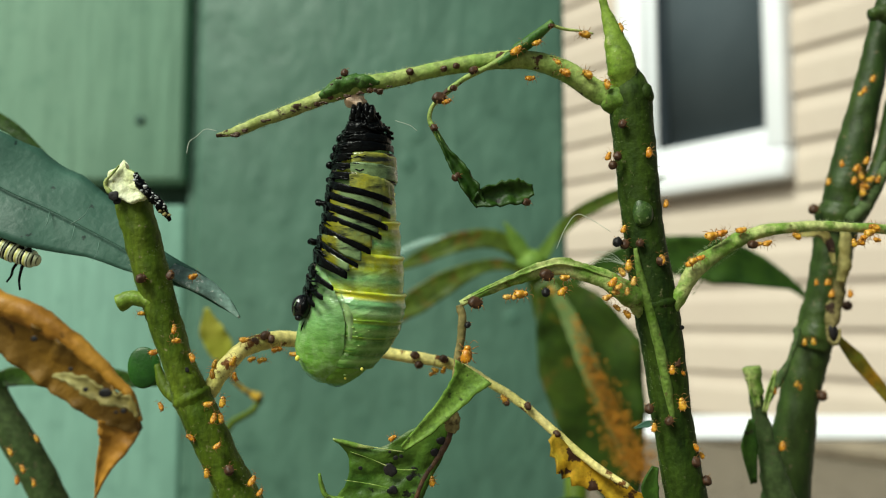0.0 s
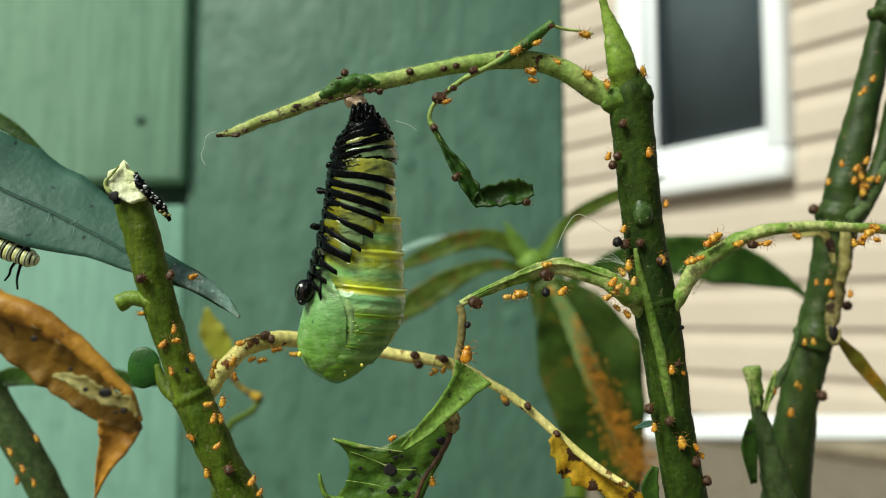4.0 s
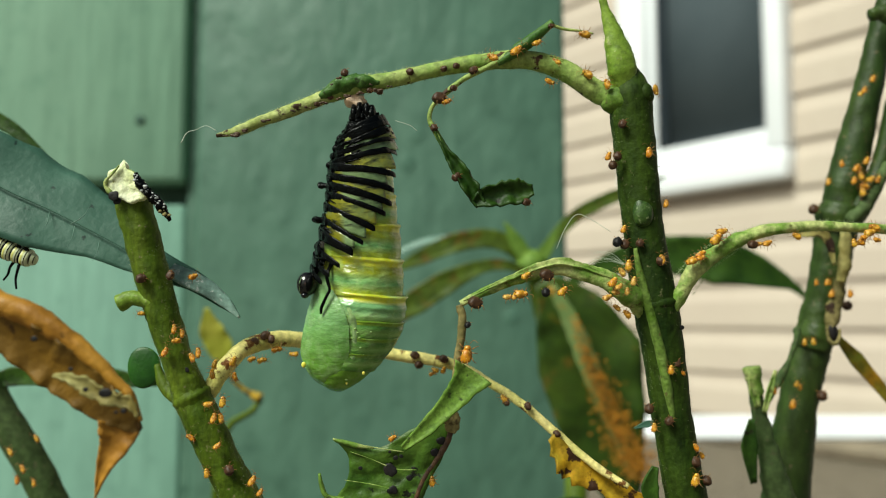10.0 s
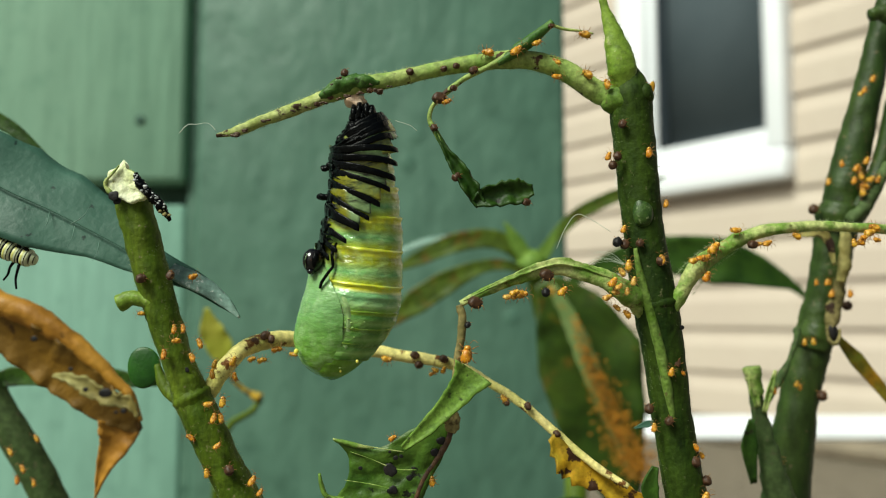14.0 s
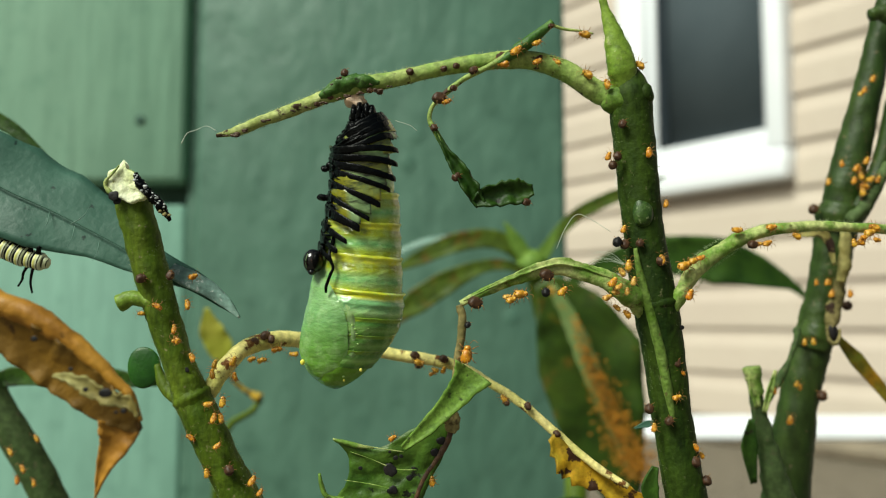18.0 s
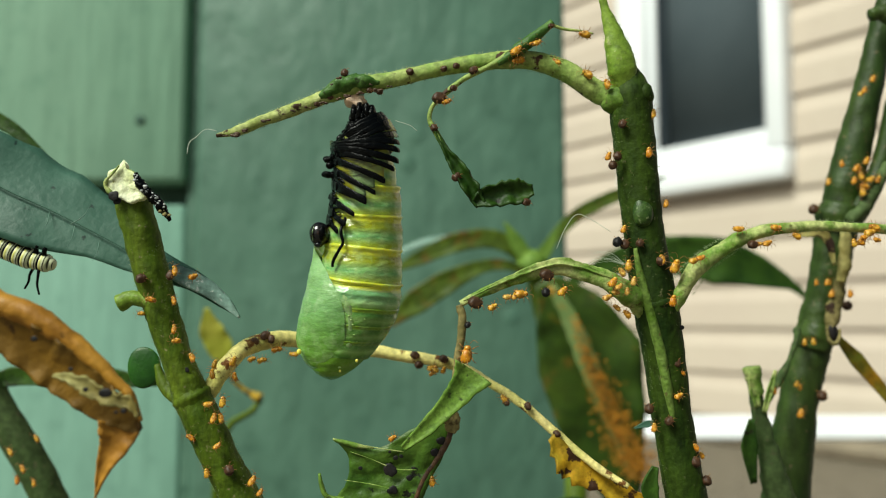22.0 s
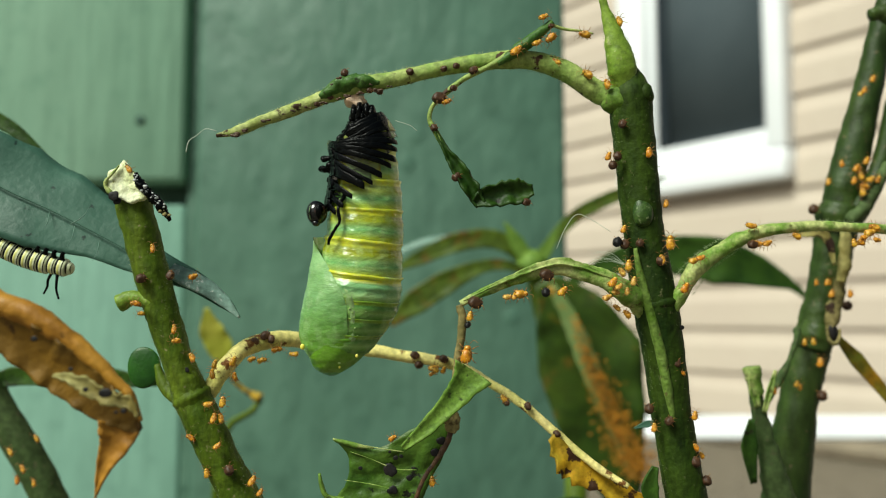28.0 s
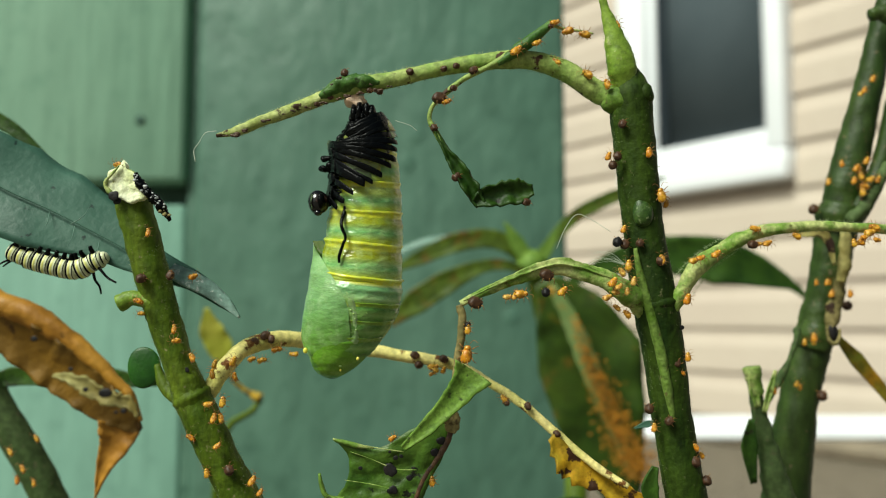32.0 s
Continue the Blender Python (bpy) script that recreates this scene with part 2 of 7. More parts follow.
def skin_membrane(name, a, b):
    """Clear skin between the stripes: yellow along the flank, greenish elsewhere, with dark creases."""
    m, n, l, bs, tc = node_material(name, 0.22, 0.6, 900, 0.0, 0.0, 0.6)
    sep = n.new("ShaderNodeSeparateXYZ")
    l.new(tc.outputs["Object"], sep.inputs[0])
    sc = n.new("ShaderNodeMath")
    sc.operation = "MULTIPLY_ADD"
    l.new(sep.outputs["X"], sc.inputs[0])
    sc.inputs[1].default_value, sc.inputs[2].default_value = 80.0, 0.5
    r = ramp(n, [(0.1, (0, 0, 0)), (0.15, (1, 1, 1)), (0.32, (1, 1, 1)), (0.38, (0, 0, 0))])
    l.new(sc.outputs[0], r.inputs[0])
    col = mix(n, l, noise_fac(n, l, tc, 260, 0.38, 0.62), a, b)
    col = mix(n, l, r.outputs[0], col, (0.19, 0.185, 0.012))
    col = mix(n, l, noise_fac(n, l, tc, 500, 0.5, 0.62, stretch=(0.4, 0.4, 1.6)), col, (0.012, 0.015, 0.006))
    l.new(col, bs.inputs["Base Color"])
    return m


M["skin_yellow"] = skin_membrane("yellow_larval_skin", (0.34, 0.32, 0.02), (0.14, 0.18, 0.05))
M["skin_pale"] = skin_membrane("pale_larval_skin", (0.22, 0.31, 0.13), (0.09, 0.15, 0.06))
M["leaf_blue"] = veined_leaf("blue_green_leaf", (0.026, 0.076, 0.05), (0.05, 0.118, 0.082), (0.07, 0.145, 0.105), 260)


def pupa_material(name, stops, sss=0.0, rough=0.17, mottle=(0.13, 0.28, 0.05), bump=(0.4, 420), pale=(0.3, 0.46, 0.16), grain=(1, 1, 2.0)):
    """Colours down a pupal piece, from its upper edge to its lower."""
    m, n, l, b, tc = node_material(name, rough, bump[0], bump[1], 0.0, sss, 0.55, grain)
    at = n.new("ShaderNodeAttribute")
    at.attribute_name = "down"
    w = n.new("ShaderNodeTexNoise")
    w.inputs["Scale"].default_value, w.inputs["Detail"].default_value = 420.0, 3
    l.new(tc.outputs["Object"], w.inputs["Vector"])
    ad = n.new("ShaderNodeMath")
    ad.operation = "MULTIPLY_ADD"
    l.new(w.outputs["Fac"], ad.inputs[0])
    ad.inputs[1].default_value = 0.05
    l.new(at.outputs["Fac"], ad.inputs[2])
    r = ramp(n, stops)
    l.new(ad.outputs[0], r.inputs[0])
    f1 = mix(n, l, 0.6, noise_fac(n, l, tc, 300, 0.42, 0.72), (0, 0, 0))
    col = mix(n, l, f1, r.outputs[0], mottle)
    f2 = mix(n, l, 0.45, noise_fac(n, l, tc, 650, 0.46, 0.7, stretch=(1, 1, 0.7)), (0, 0, 0))
    col = mix(n, l, f2, col, pale)
    shade = mix(n, l, noise_fac(n, l, tc, 130, 0.36, 0.66, 3), (0.8, 0.86, 0.76), (1.06, 1.1, 1.08))
    col = mix(n, l, 1.0, col, shade, "MULTIPLY")
    l.new(col, b.inputs["Base Color"])
    return m


# Real bands; the paler middle stops also hold painted wet highlights.
M["seg_yellow"] = pupa_material("pupa_yellow_banded", [(0.0, (0.3, 0.34, 0.02)), (0.09, (0.74, 0.7, 0.04)), (0.22, (0.74, 0.69, 0.035)), (0.27, (0.26, 0.26, 0.005)), (0.42, (0.33, 0.35, 0.01)), (0.48, (0.42, 0.54, 0.12)), (0.56, (0.28, 0.47, 0.16)), (0.66, (0.16, 0.37, 0.13)), (0.76, (0.34, 0.5, 0.15)), (0.86, (0.42, 0.49, 0.04)), (1.0, (0.4, 0.44, 0.015))], sss=0.3, rough=0.14, mottle=(0.2, 0.36, 0.08), pale=(0.5, 0.62, 0.26), bump=(0.6, 420))
M["seg_bright"] = pupa_material("pupa_bright_banded", [(0.0, (0.3, 0.34, 0.02)), (0.1, (0.78, 0.74, 0.05)), (0.22, (0.74, 0.7, 0.04)), (0.27, (0.66, 0.68, 0.2)), (0.33, (0.23, 0.43, 0.19)), (0.55, (0.19, 0.39, 0.17)), (0.7, (0.36, 0.54, 0.24)), (0.84, (0.22, 0.4, 0.07)), (0.94, (0.34, 0.43, 0.03)), (1.0, (0.28, 0.38, 0.02))], sss=0.3, rough=0.14, mottle=(0.18, 0.36, 0.11), pale=(0.46, 0.6, 0.27), bump=(0.6, 420))
# Green bands; the darkest stops paint in the shade of the segment creases.
M["seg_green"] = pupa_material("pupa_green_banded", [(0.0, (0.18, 0.3, 0.02)), (0.18, (0.24, 0.36, 0.03)), (0.28, (0.07, 0.18, 0.03)), (0.4, (0.11, 0.25, 0.05)), (0.6, (0.27, 0.44, 0.13)), (0.78, (0.11, 0.27, 0.035)), (0.92, (0.05, 0.15, 0.012)), (1.0, (0.12, 0.24, 0.015))], sss=0.3, rough=0.14, mottle=(0.09, 0.22, 0.035), pale=(0.33, 0.49, 0.17), bump=(0.6, 420))
M["seg_thorax"] = pupa_material("pupa_thorax", [(0.0, (0.14, 0.3, 0.024)), (0.4, (0.125, 0.28, 0.014)), (1.0, (0.1, 0.215, 0.006))], sss=0.3, rough=0.15, mottle=(0.085, 0.225, 0.013), pale=(0.24, 0.41, 0.07))
M["wing"] = pupa_material("pupa_wing_case", [(0.0, (0.33, 0.45, 0.19)), (0.15, (0.24, 0.4, 0.17)), (0.5, (0.19, 0.355, 0.135)), (0.75, (0.165, 0.335, 0.06)), (1.0, (0.135, 0.29, 0.018))], sss=0.35, mottle=(0.11, 0.265, 0.075), rough=0.19, bump=(0.5, 170), pale=(0.37, 0.51, 0.26))
# pale tone of the glint specks on the lower segments
M["glint_tone"] = pupa_material("pupa_glint", [(0.0, (0.36, 0.5, 0.14)), (1.0, (0.26, 0.42, 0.08))], mottle=(0.16, 0.34, 0.07), rough=0.3)


# ---------------------------------------------------------------- mesh tools
def part(name, bm, material, parent=None, label="", down=()):
    me = bpy.data.meshes.new(name)
    bm.normal_update()
    bm.to_mesh(me)
    bm.free()
    if down:
        at = me.attributes.new("down", "FLOAT", "POINT")
        for v, d in zip(at.data, down):
            v.value = d
    for p in me.polygons:
        p.use_smooth = True
    me.materials.append(material)
    ob = new(name, me)
    ob.parent = parent
    if label:
        tagged(ob, label)
    return ob


def flat(ob):
    for p in ob.data.polygons:
        p.use_smooth = False
    return ob


def thing(name, m, label, category, group="", kind=""):
    ob = tagged(new(name), label, category, group, kind)
    ob.empty_display_size = 0.005
    ob.matrix_basis = m
    return ob


def spline(pts, per=6):
    """A smooth line through the points."""
    p = [Vector(q) for q in pts]
    p = [p[0] * 2 - p[1]] + p + [p[-1] * 2 - p[-2]]
    out = []
    for i in range(1, len(p) - 2):
        for k in range(per):
            t = k / per
            a, b, c, d = p[i - 1], p[i], p[i + 1], p[i + 2]
            out.append(0.5 * (2 * b + (c - a) * t + (2 * a - 5 * b + 4 * c - d) * t * t + (3 * b - a - 3 * c + d) * t ** 3))
    out.append(p[-2])
    return out


def along(values, n):
    return list(np.interp(np.linspace(0, 1, n), np.linspace(0, 1, len(values)), values))


def tube(pts, radii, seg=10, per=6, rough=0.0, flatten=1.0, bm=None, freq=400.0, facing=(0, -1, 0)):
    """A round limb along a line; radii in millimetres; rough: unevenness as a share of the radius."""
    bm = bm or bmesh.new()
    line = spline(pts, per)
    rr = along(radii, len(line))
    rings = []
    for i, c in enumerate(line):
        t = (line[min(i + 1, len(line) - 1)] - line[max(i - 1, 0)]).normalized()
        f = Vector(facing)
        s = t.cross(f)
        if s.length < 1e-4:
            s = t.cross(Vector((1, 0, 0.1)))
        s.normalize()
        u = s.cross(t).normalized()
        ring = []
        for k in range(seg):
            a = 2 * math.pi * k / seg
            d = s * math.cos(a) + u * (math.sin(a) * flatten)
            r = rr[i] * 0.001
            if rough:
                r *= 1 + rough * noise.noise((c + d * r) * freq) + 0.6 * rough * noise.noise((c + d * r) * freq * 3) + 0.3 * rough * noise.noise((c + d * r) * freq * 8)
            ring.append(bm.verts.new(c + d * r))
        rings.append(ring)
    for a, b in zip(rings, rings[1:]):
        for k in range(seg):
            bm.faces.new((a[k], a[(k + 1) % seg], b[(k + 1) % seg], b[k]))
    bm.faces.new(rings[0][::-1])
    bm.faces.new(rings[-1])
    return bm


def blade(pts, left, right, facing=(0, -1, 0), cup=0.15, wave=0.0, across=8, per=6, thick=0.25, ragged=0.0, twist=(0, 0), seed=0.0):
    """A leaf along its midrib; widths to either side in millimetres."""
    bm = bmesh.new()
    line = spline(pts, per)
    n = len(line)
    wl_, wr_ = along(left, n), along(right, n)
    tw = along([radians(a) for a in twist], n)
    rows = []
    for i, c in enumerate(line):
        t = (line[min(i + 1, n - 1)] - line[max(i - 1, 0)]).normalized()
        f = Vector(facing).normalized()
        s = t.cross(f).normalized()
        f = s.cross(t).normalized()
        s2 = s * math.cos(tw[i]) + f * math.sin(tw[i])
        f2 = f * math.cos(tw[i]) - s * math.sin(tw[i])
        row = []
        for k in range(across + 1):
            u = 2 * k / across - 1
            w = (wr_[i] if u > 0 else wl_[i]) * 0.001
            if ragged:
                w *= 1 + ragged * noise.noise((i * 0.7 + seed, u * 0.5, 3.1)) * abs(u)
            lift = cup * u * u * w + wave * w * abs(u) * noise.noise((i * 0.35 + seed, u, 0.7))
            row.append(bm.verts.new(c + s2 * (u * w) + f2 * lift))
        rows.append(row)
    for a, b in zip(rows, rows[1:]):
        for k in range(across):
            bm.faces.new((a[k], a[k + 1], b[k + 1], b[k]))
    bmesh.ops.remove_doubles(bm, verts=bm.verts, dist=1e-6)
    bmesh.ops.recalc_face_normals(bm, faces=bm.faces)
    bmesh.ops.solidify(bm, geom=bm.faces[:], thickness=thick * 0.001)
    return bm


def patch(left, right, top, across=22, down=24, thick=0.2):
    """A piece of leaf between a left and a right edge, with an upper edge of its own."""
    bm = bmesh.new()
    lines = []
    for pts, n in ((left, down), (right, down), (top, across)):
        line = spline(pts, 8)
        lines.append([line[min(len(line) - 1, round(k * (len(line) - 1) / n))] for k in range(n + 1)])
    l, r, t = lines
    rows = []
    for i in range(down + 1):
        row = []
        for k in range(across + 1):
            u = k / across
            p = l[i].lerp(r[i], u) + (t[k] - t[0].lerp(t[-1], u)) * (1 - i / down) ** 2
            p = p + Vector((0.1 * noise.noise((u * 9, i * 0.9, 6)), 0.55 * noise.noise((u * 3, i * 0.14, 1)) + 0.25 * noise.noise((u * 8, i * 0.4, 3)), 0.14 * noise.noise((u * 9, i * 0.9, 2)))) * 0.001
            row.append(bm.verts.new(p))
        rows.append(row)
    for a, b in zip(rows, rows[1:]):
        for k in range(across):
            bm.faces.new((a[k], a[k + 1], b[k + 1], b[k]))
    bmesh.ops.recalc_face_normals(bm, faces=bm.faces)
    bmesh.ops.solidify(bm, geom=bm.faces[:], thickness=thick * 0.001)
    return bm


def box(x0, x1, y0, y1, z0, z1, bevel=0.0, bm=None):
    bm = bm or bmesh.new()
    g = bmesh.ops.create_cube(bm, size=1.0)
    for v in g["verts"]:
        v.co = Vector(((x0 + x1) / 2 + v.co.x * (x1 - x0), (y0 + y1) / 2 + v.co.y * (y1 - y0), (z0 + z1) / 2 + v.co.z * (z1 - z0)))
    if bevel:
        bmesh.ops.bevel(bm, geom=list({e for v in g["verts"] for e in v.link_edges}), offset=bevel, segments=2, profile=0.5, affect="EDGES")
    return bm


def ball(rx, ry, rz, seg=12, rings=8, taper=0.0, rough=0.0, freq=300.0, centre=(0, 0, 0), bm=None):
    """An uneven egg; half sizes in millimetres."""
    bm = bm or bmesh.new()
    g = bmesh.ops.create_uvsphere(bm, u_segments=seg, v_segments=rings, radius=1)
    for v in g["verts"]:
        x, y, z = v.co
        k = 1 + taper * x
        p = Vector((x * rx, y * ry * k, z * rz * k)) * 0.001
        if rough:
            p *= 1 + rough * noise.noise(p * freq + Vector(centre) * 900)
        v.co = p + Vector(centre)
    return bm


def cut_face(centre, long, short, turn, rings=7, seg=40):
    """A torn slanting cut: an uneven dished oval with a peak at its upper end; half sizes in millimetres."""
    bm = bmesh.new()
    ca, sa = math.cos(radians(turn)), math.sin(radians(turn))
    grid = []
    for i in range(rings + 2):
        k = min(i, rings) / rings
        row = []
        for j in range(seg):
            a = 2 * math.pi * j / seg
            u, w = math.cos(a), math.sin(a)
            edge = 1 + 0.13 * noise.noise((u * 2.2, w * 2.2, 0.3)) + 0.07 * noise.noise((u * 7, w * 7, 1.3))
            x, z = u * long * edge * k, w * short * edge * k
            if w > 0:
                z += 1.25 * k ** 3 * math.exp(-((u + 0.72) / 0.2) ** 2)
            depth = -0.05 + 0.12 * k * k + 0.16 * noise.noise((x * 1.6, z * 1.6, 2)) + 0.1 * noise.noise((x * 4.5, z * 4.5, 5))
            if i > rings:
                depth -= 1.3
                x, z = x * 0.93, z * 0.93
            row.append(bm.verts.new(Vector(centre) + Vector((x * ca + z * sa, -depth, -x * sa + z * ca)) * 0.001))
        grid.append(row)
    for a, b in zip(grid, grid[1:]):
        for j in range(seg):
            bm.faces.new((a[j], a[(j + 1) % seg], b[(j + 1) % seg], b[j]))
    bmesh.ops.remove_doubles(bm, verts=bm.verts, dist=1e-6)
    bmesh.ops.recalc_face_normals(bm, faces=bm.faces)
    return bm


def fuzz(pts, radii, count, length, seed, per=8):
    """Short pale hairs standing on a limb."""
    rng = random.Random(seed)
    line = spline(pts, per)
    rr = along(radii, len(line))
    verts, faces = [], []
    for _ in range(count):
        i = rng.randrange(len(line) - 1)
        k = rng.random()
        c = line[i].lerp(line[i + 1], k)
        t = (line[i + 1] - line[i]).normalized()
        a = rng.choice((0.0, math.pi)) + rng.gauss(0, 0.45)
        s1 = t.cross(Vector((0, -1, 0))).normalized()
        u = s1.cross(t)
        d = s1 * math.cos(a) + u * math.sin(a)
        r = rr[i] * 0.00098
        tip = (d + t * rng.uniform(-0.8, 0.8) + Vector((rng.uniform(-.3, .3), 0, rng.uniform(-.3, .3)))) * (length * rng.uniform(0.4, 1.2) * 0.001)
        w = t.cross(d) * 0.000014
        p = c + d * r
        n = len(verts)
        verts += [p - w, p + w, p + tip, p + t * 0.00003]
        faces += [(n, n + 1, n + 2), (n + 1, n + 3, n + 2), (n + 3, n, n + 2)]
    bm = bmesh.new()
    vs = [bm.verts.new(v) for v in verts]
    for f in faces:
        bm.faces.new([vs[q] for q in f])
    return bm


# ---------------------------------------------------------------- ground
def make_ground():
    bm = bmesh.new()
    bmesh.ops.create_grid(bm, x_segments=40, y_segments=40, size=400)
    ob = part("ground", bm, M["gravel"])
    tagged(ob, "gravel stretching away from the plants, darkened to bounce less light", "ground", kind="structure")


make_ground()


# ---------------------------------------------------------------- green shed
def make_shed():
    shed = thing("shed", pose(0, 0, 0), "green painted wooden shed with weathered vertical boards", "shed")
    right = (0.06107, 0.41847, 0.45584)[0]
    seam = (-0.12577, 0.41847, 0.45584)[0]
    ledge = (-0.15818, 0.42553, 0.49055)[2]
    left0 = (-0.34376, 0.42843, 0.4567)[0]
    f, top, deep = 0.418, 0.85, 0.5
    board = part("corner_board", box(seam + 0.003, right, f, f + 0.02, 0.0, top, 0.003), M["green_paint_shaded"], shed, "green painted corner board in a darker, shaded tone")
    # boards of the other part, upper row over a drip gap, lower row
    for i in range(3):
        x1 = seam - 0.0055 - i * 0.19
        part("upper_board", box(x1 - 0.188, x1, f + 0.008, f + 0.026, ledge, top, 0.003), M["green_paint"], shed, "sage green painted board in a lighter, lit tone")
        part("lower_board", box(x1 - 0.188, x1, f + 0.014, f + 0.03, 0.0, ledge - 0.0105, 0.003), M["green_paint_low"], shed, "blue-green painted board, darkened for the weaker light low down")
    part("batten", box(seam - 0.57, seam + 0.02, f + 0.031, f + 0.05, 0.0, top - 0.01, 0.002), M["green_paint_shaded"], shed)
    part("side_wall", box(right - 0.02, right - 0.001, f + 0.021, f + deep, 0.0, top, 0.002), M["green_paint_shaded"], shed)
    part("back_wall", box(seam - 0.57, right - 0.021, f + deep - 0.02, f + deep, 0.0, top, 0.002), M["green_paint_shaded"], shed)
    part("left_wall", box(seam - 0.59, seam - 0.571, f + 0.008, f + deep, 0.0, top, 0.002), M["green_paint_shaded"], shed)
    part("lid", box(seam - 0.6, right + 0.004, f - 0.004, f + deep + 0.01, top + 0.001, top + 0.02, 0.002), M["green_paint_shaded"], shed)
    part("seam_filler", box(seam - 0.0054, seam + 0.0029, f + 0.014, f + 0.03, 0.0, top, 0.001), M["green_paint_shaded"], shed)
    nx, _, nz = (-0.15416, 0.4188, 0.5223)
    # shallow lumps in a slightly darker green
    for kx, _, kz in ((-0.01721, 0.41285, 0.49798), (-0.01304, 0.41162, 0.51236), (0.03358, 0.41929, 0.42277)):
        part("knot", ball(4.2, 0.5, 5.0, 16, 8, rough=0.3, freq=160, centre=(kx, f + 0.0001, kz)), M["paint_lump"], shed, "shallow, slightly darker green lump on the board")
    part("nail", ball(2.6, 1.2, 2.6, 12, 8, centre=(nx, f + 0.0078, nz)), M["nail"], shed, "painted-over nail head")


make_shed()


# ---------------------------------------------------------------- house
HOUSE = Matrix(((0.59811, 0.80141, 0, 0.95893), (-0.80141, 0.59811, 0, 2.91062), (0, 0, 1, 0), (0, 0, 0, 1)))
# in the house's space x runs along the wall, y into the house


def make_house():
    house = thing("house", HOUSE, "house with beige vinyl lap siding", "house")
    x0, x1 = -3.2, 2.6
    wx0, wx1, wz0, wz1 = -0.42, 0.275, 0.875, 2.1
    step = 0.15
    part("wall", box(x0, wx0, 0.03, 0.2, 0.1, 2.9), M["siding"], house)
    part("wall", box(wx1, x1, 0.03, 0.2, 0.1, 2.9), M["siding"], house)
    part("wall", box(wx0, wx1, 0.03, 0.2, 0.1, wz0), M["siding"], house)
    part("wall", box(wx0, wx1, 0.03, 0.2, wz1, 2.9), M["siding"], house)
    part("foundation", box(x0, x1, 0.04, 0.2, 0.0, 0.1), M["foundation"], house)

    def course(xa, xb, z, name="siding_board"):
        bm = bmesh.new()
        prof = [(0.028, 0.0), (0.006, 0.0), (0.004, 0.006), (0.006, 0.09), (0.014, 0.118), (0.018, step + 0.004), (0.028, step + 0.004)]
        a = [bm.verts.new((xa, y, z + h)) for y, h in prof]
        b = [bm.verts.new((xb, y, z + h)) for y, h in prof]
        k = len(prof)
        for i in range(k):
            bm.faces.new((a[i], b[i], b[(i + 1) % k], a[(i + 1) % k]))
        bm.faces.new(a[::-1]), bm.faces.new(b)
        bmesh.ops.recalc_face_normals(bm, faces=bm.faces)
        flat(part(name, bm, M["siding"], house))

    for i in range(18):
        z = 0.1 + i * step
        if z + step <= wz0 or z >= wz1:
            course(x0, x1, z)
        else:
            course(x0, wx0 - 0.002, z)
            course(wx1 + 0.002, x1, z)


make_house()


def make_window():
    win = thing("window_1", HOUSE, "white vinyl casement window with a dark insect screen", "window", kind="structure")
    a, b, z0, z1 = -0.42, 0.275, 0.876, 2.1
    part("window_frame", box(a, b, -0.05, 0.1, z0, z0 + 0.1, 0.012), M["white"], win)
    part("window_frame", box(a, b, -0.05, 0.1, z1 - 0.09, z1, 0.008), M["white"], win)
    part("window_frame", box(a, a + 0.135, -0.047, 0.1, z0 + 0.1, z1 - 0.09, 0.008), M["white"], win)
    part("window_frame", box(b - 0.07, b, -0.047, 0.1, z0 + 0.1, z1 - 0.09, 0.008), M["white"], win)
    c, d, e, g = a + 0.136, b - 0.071, z0 + 0.101, z1 - 0.091
    for q in ((c, d, e, e + 0.075), (c, d, g - 0.05, g)):
        part("sash", box(q[0], q[1], -0.02, 0.03, q[2], q[3], 0.006), M["white"], win)
    for q in ((c, c + 0.03, e + 0.076, g - 0.051), (d - 0.012, d, e + 0.076, g - 0.051)):
        part("sash", box(q[0], q[1], -0.02, 0.03, q[2], q[3], 0.006), M["white"], win)
    # dark bar in place of the shadow the sash throws on the screen
    part("screen_frame", box(c + 0.031, c + 0.075, -0.012, -0.001, e + 0.077, g - 0.052, 0.003), M["screen_frame"], win, "dark strip standing in for the shadow of the sash")
    part("insect_screen", box(c + 0.02, d - 0.006, 0.0, 0.012, e + 0.05, g - 0.04), M["screen"], win, "dark insect screen over the glass")


make_window()


def make_rail():
    rail = thing("white_rail", pose(0, 0, 0), "low white painted rail on posts before the house", "rail")
    z0, z1 = (0.73623, 1.82791, 0.17112)[2], (0.73623, 1.82332, 0.22471)[2]
    y = 1.79
    bm = box(-0.3, 1.55, -0.008, 0.008, -0.027, 0.027, 0.004)
    bm.transform(Matrix.Translation((0, y + 0.02, (z0 + z1) / 2)) @ Matrix.Rotation(radians(-38), 4, "X"))
    part("board", bm, M["white"], rail, "white board leaning back on its posts")
    part("post", box(-0.28, -0.22, y + 0.034, y + 0.09, 0.0, z1 - 0.012, 0.004), M["white"], rail)
    part("post", box(1.45, 1.51, y + 0.034, y + 0.09, 0.0, z1 - 0.012, 0.004), M["white"], rail)


make_rail()


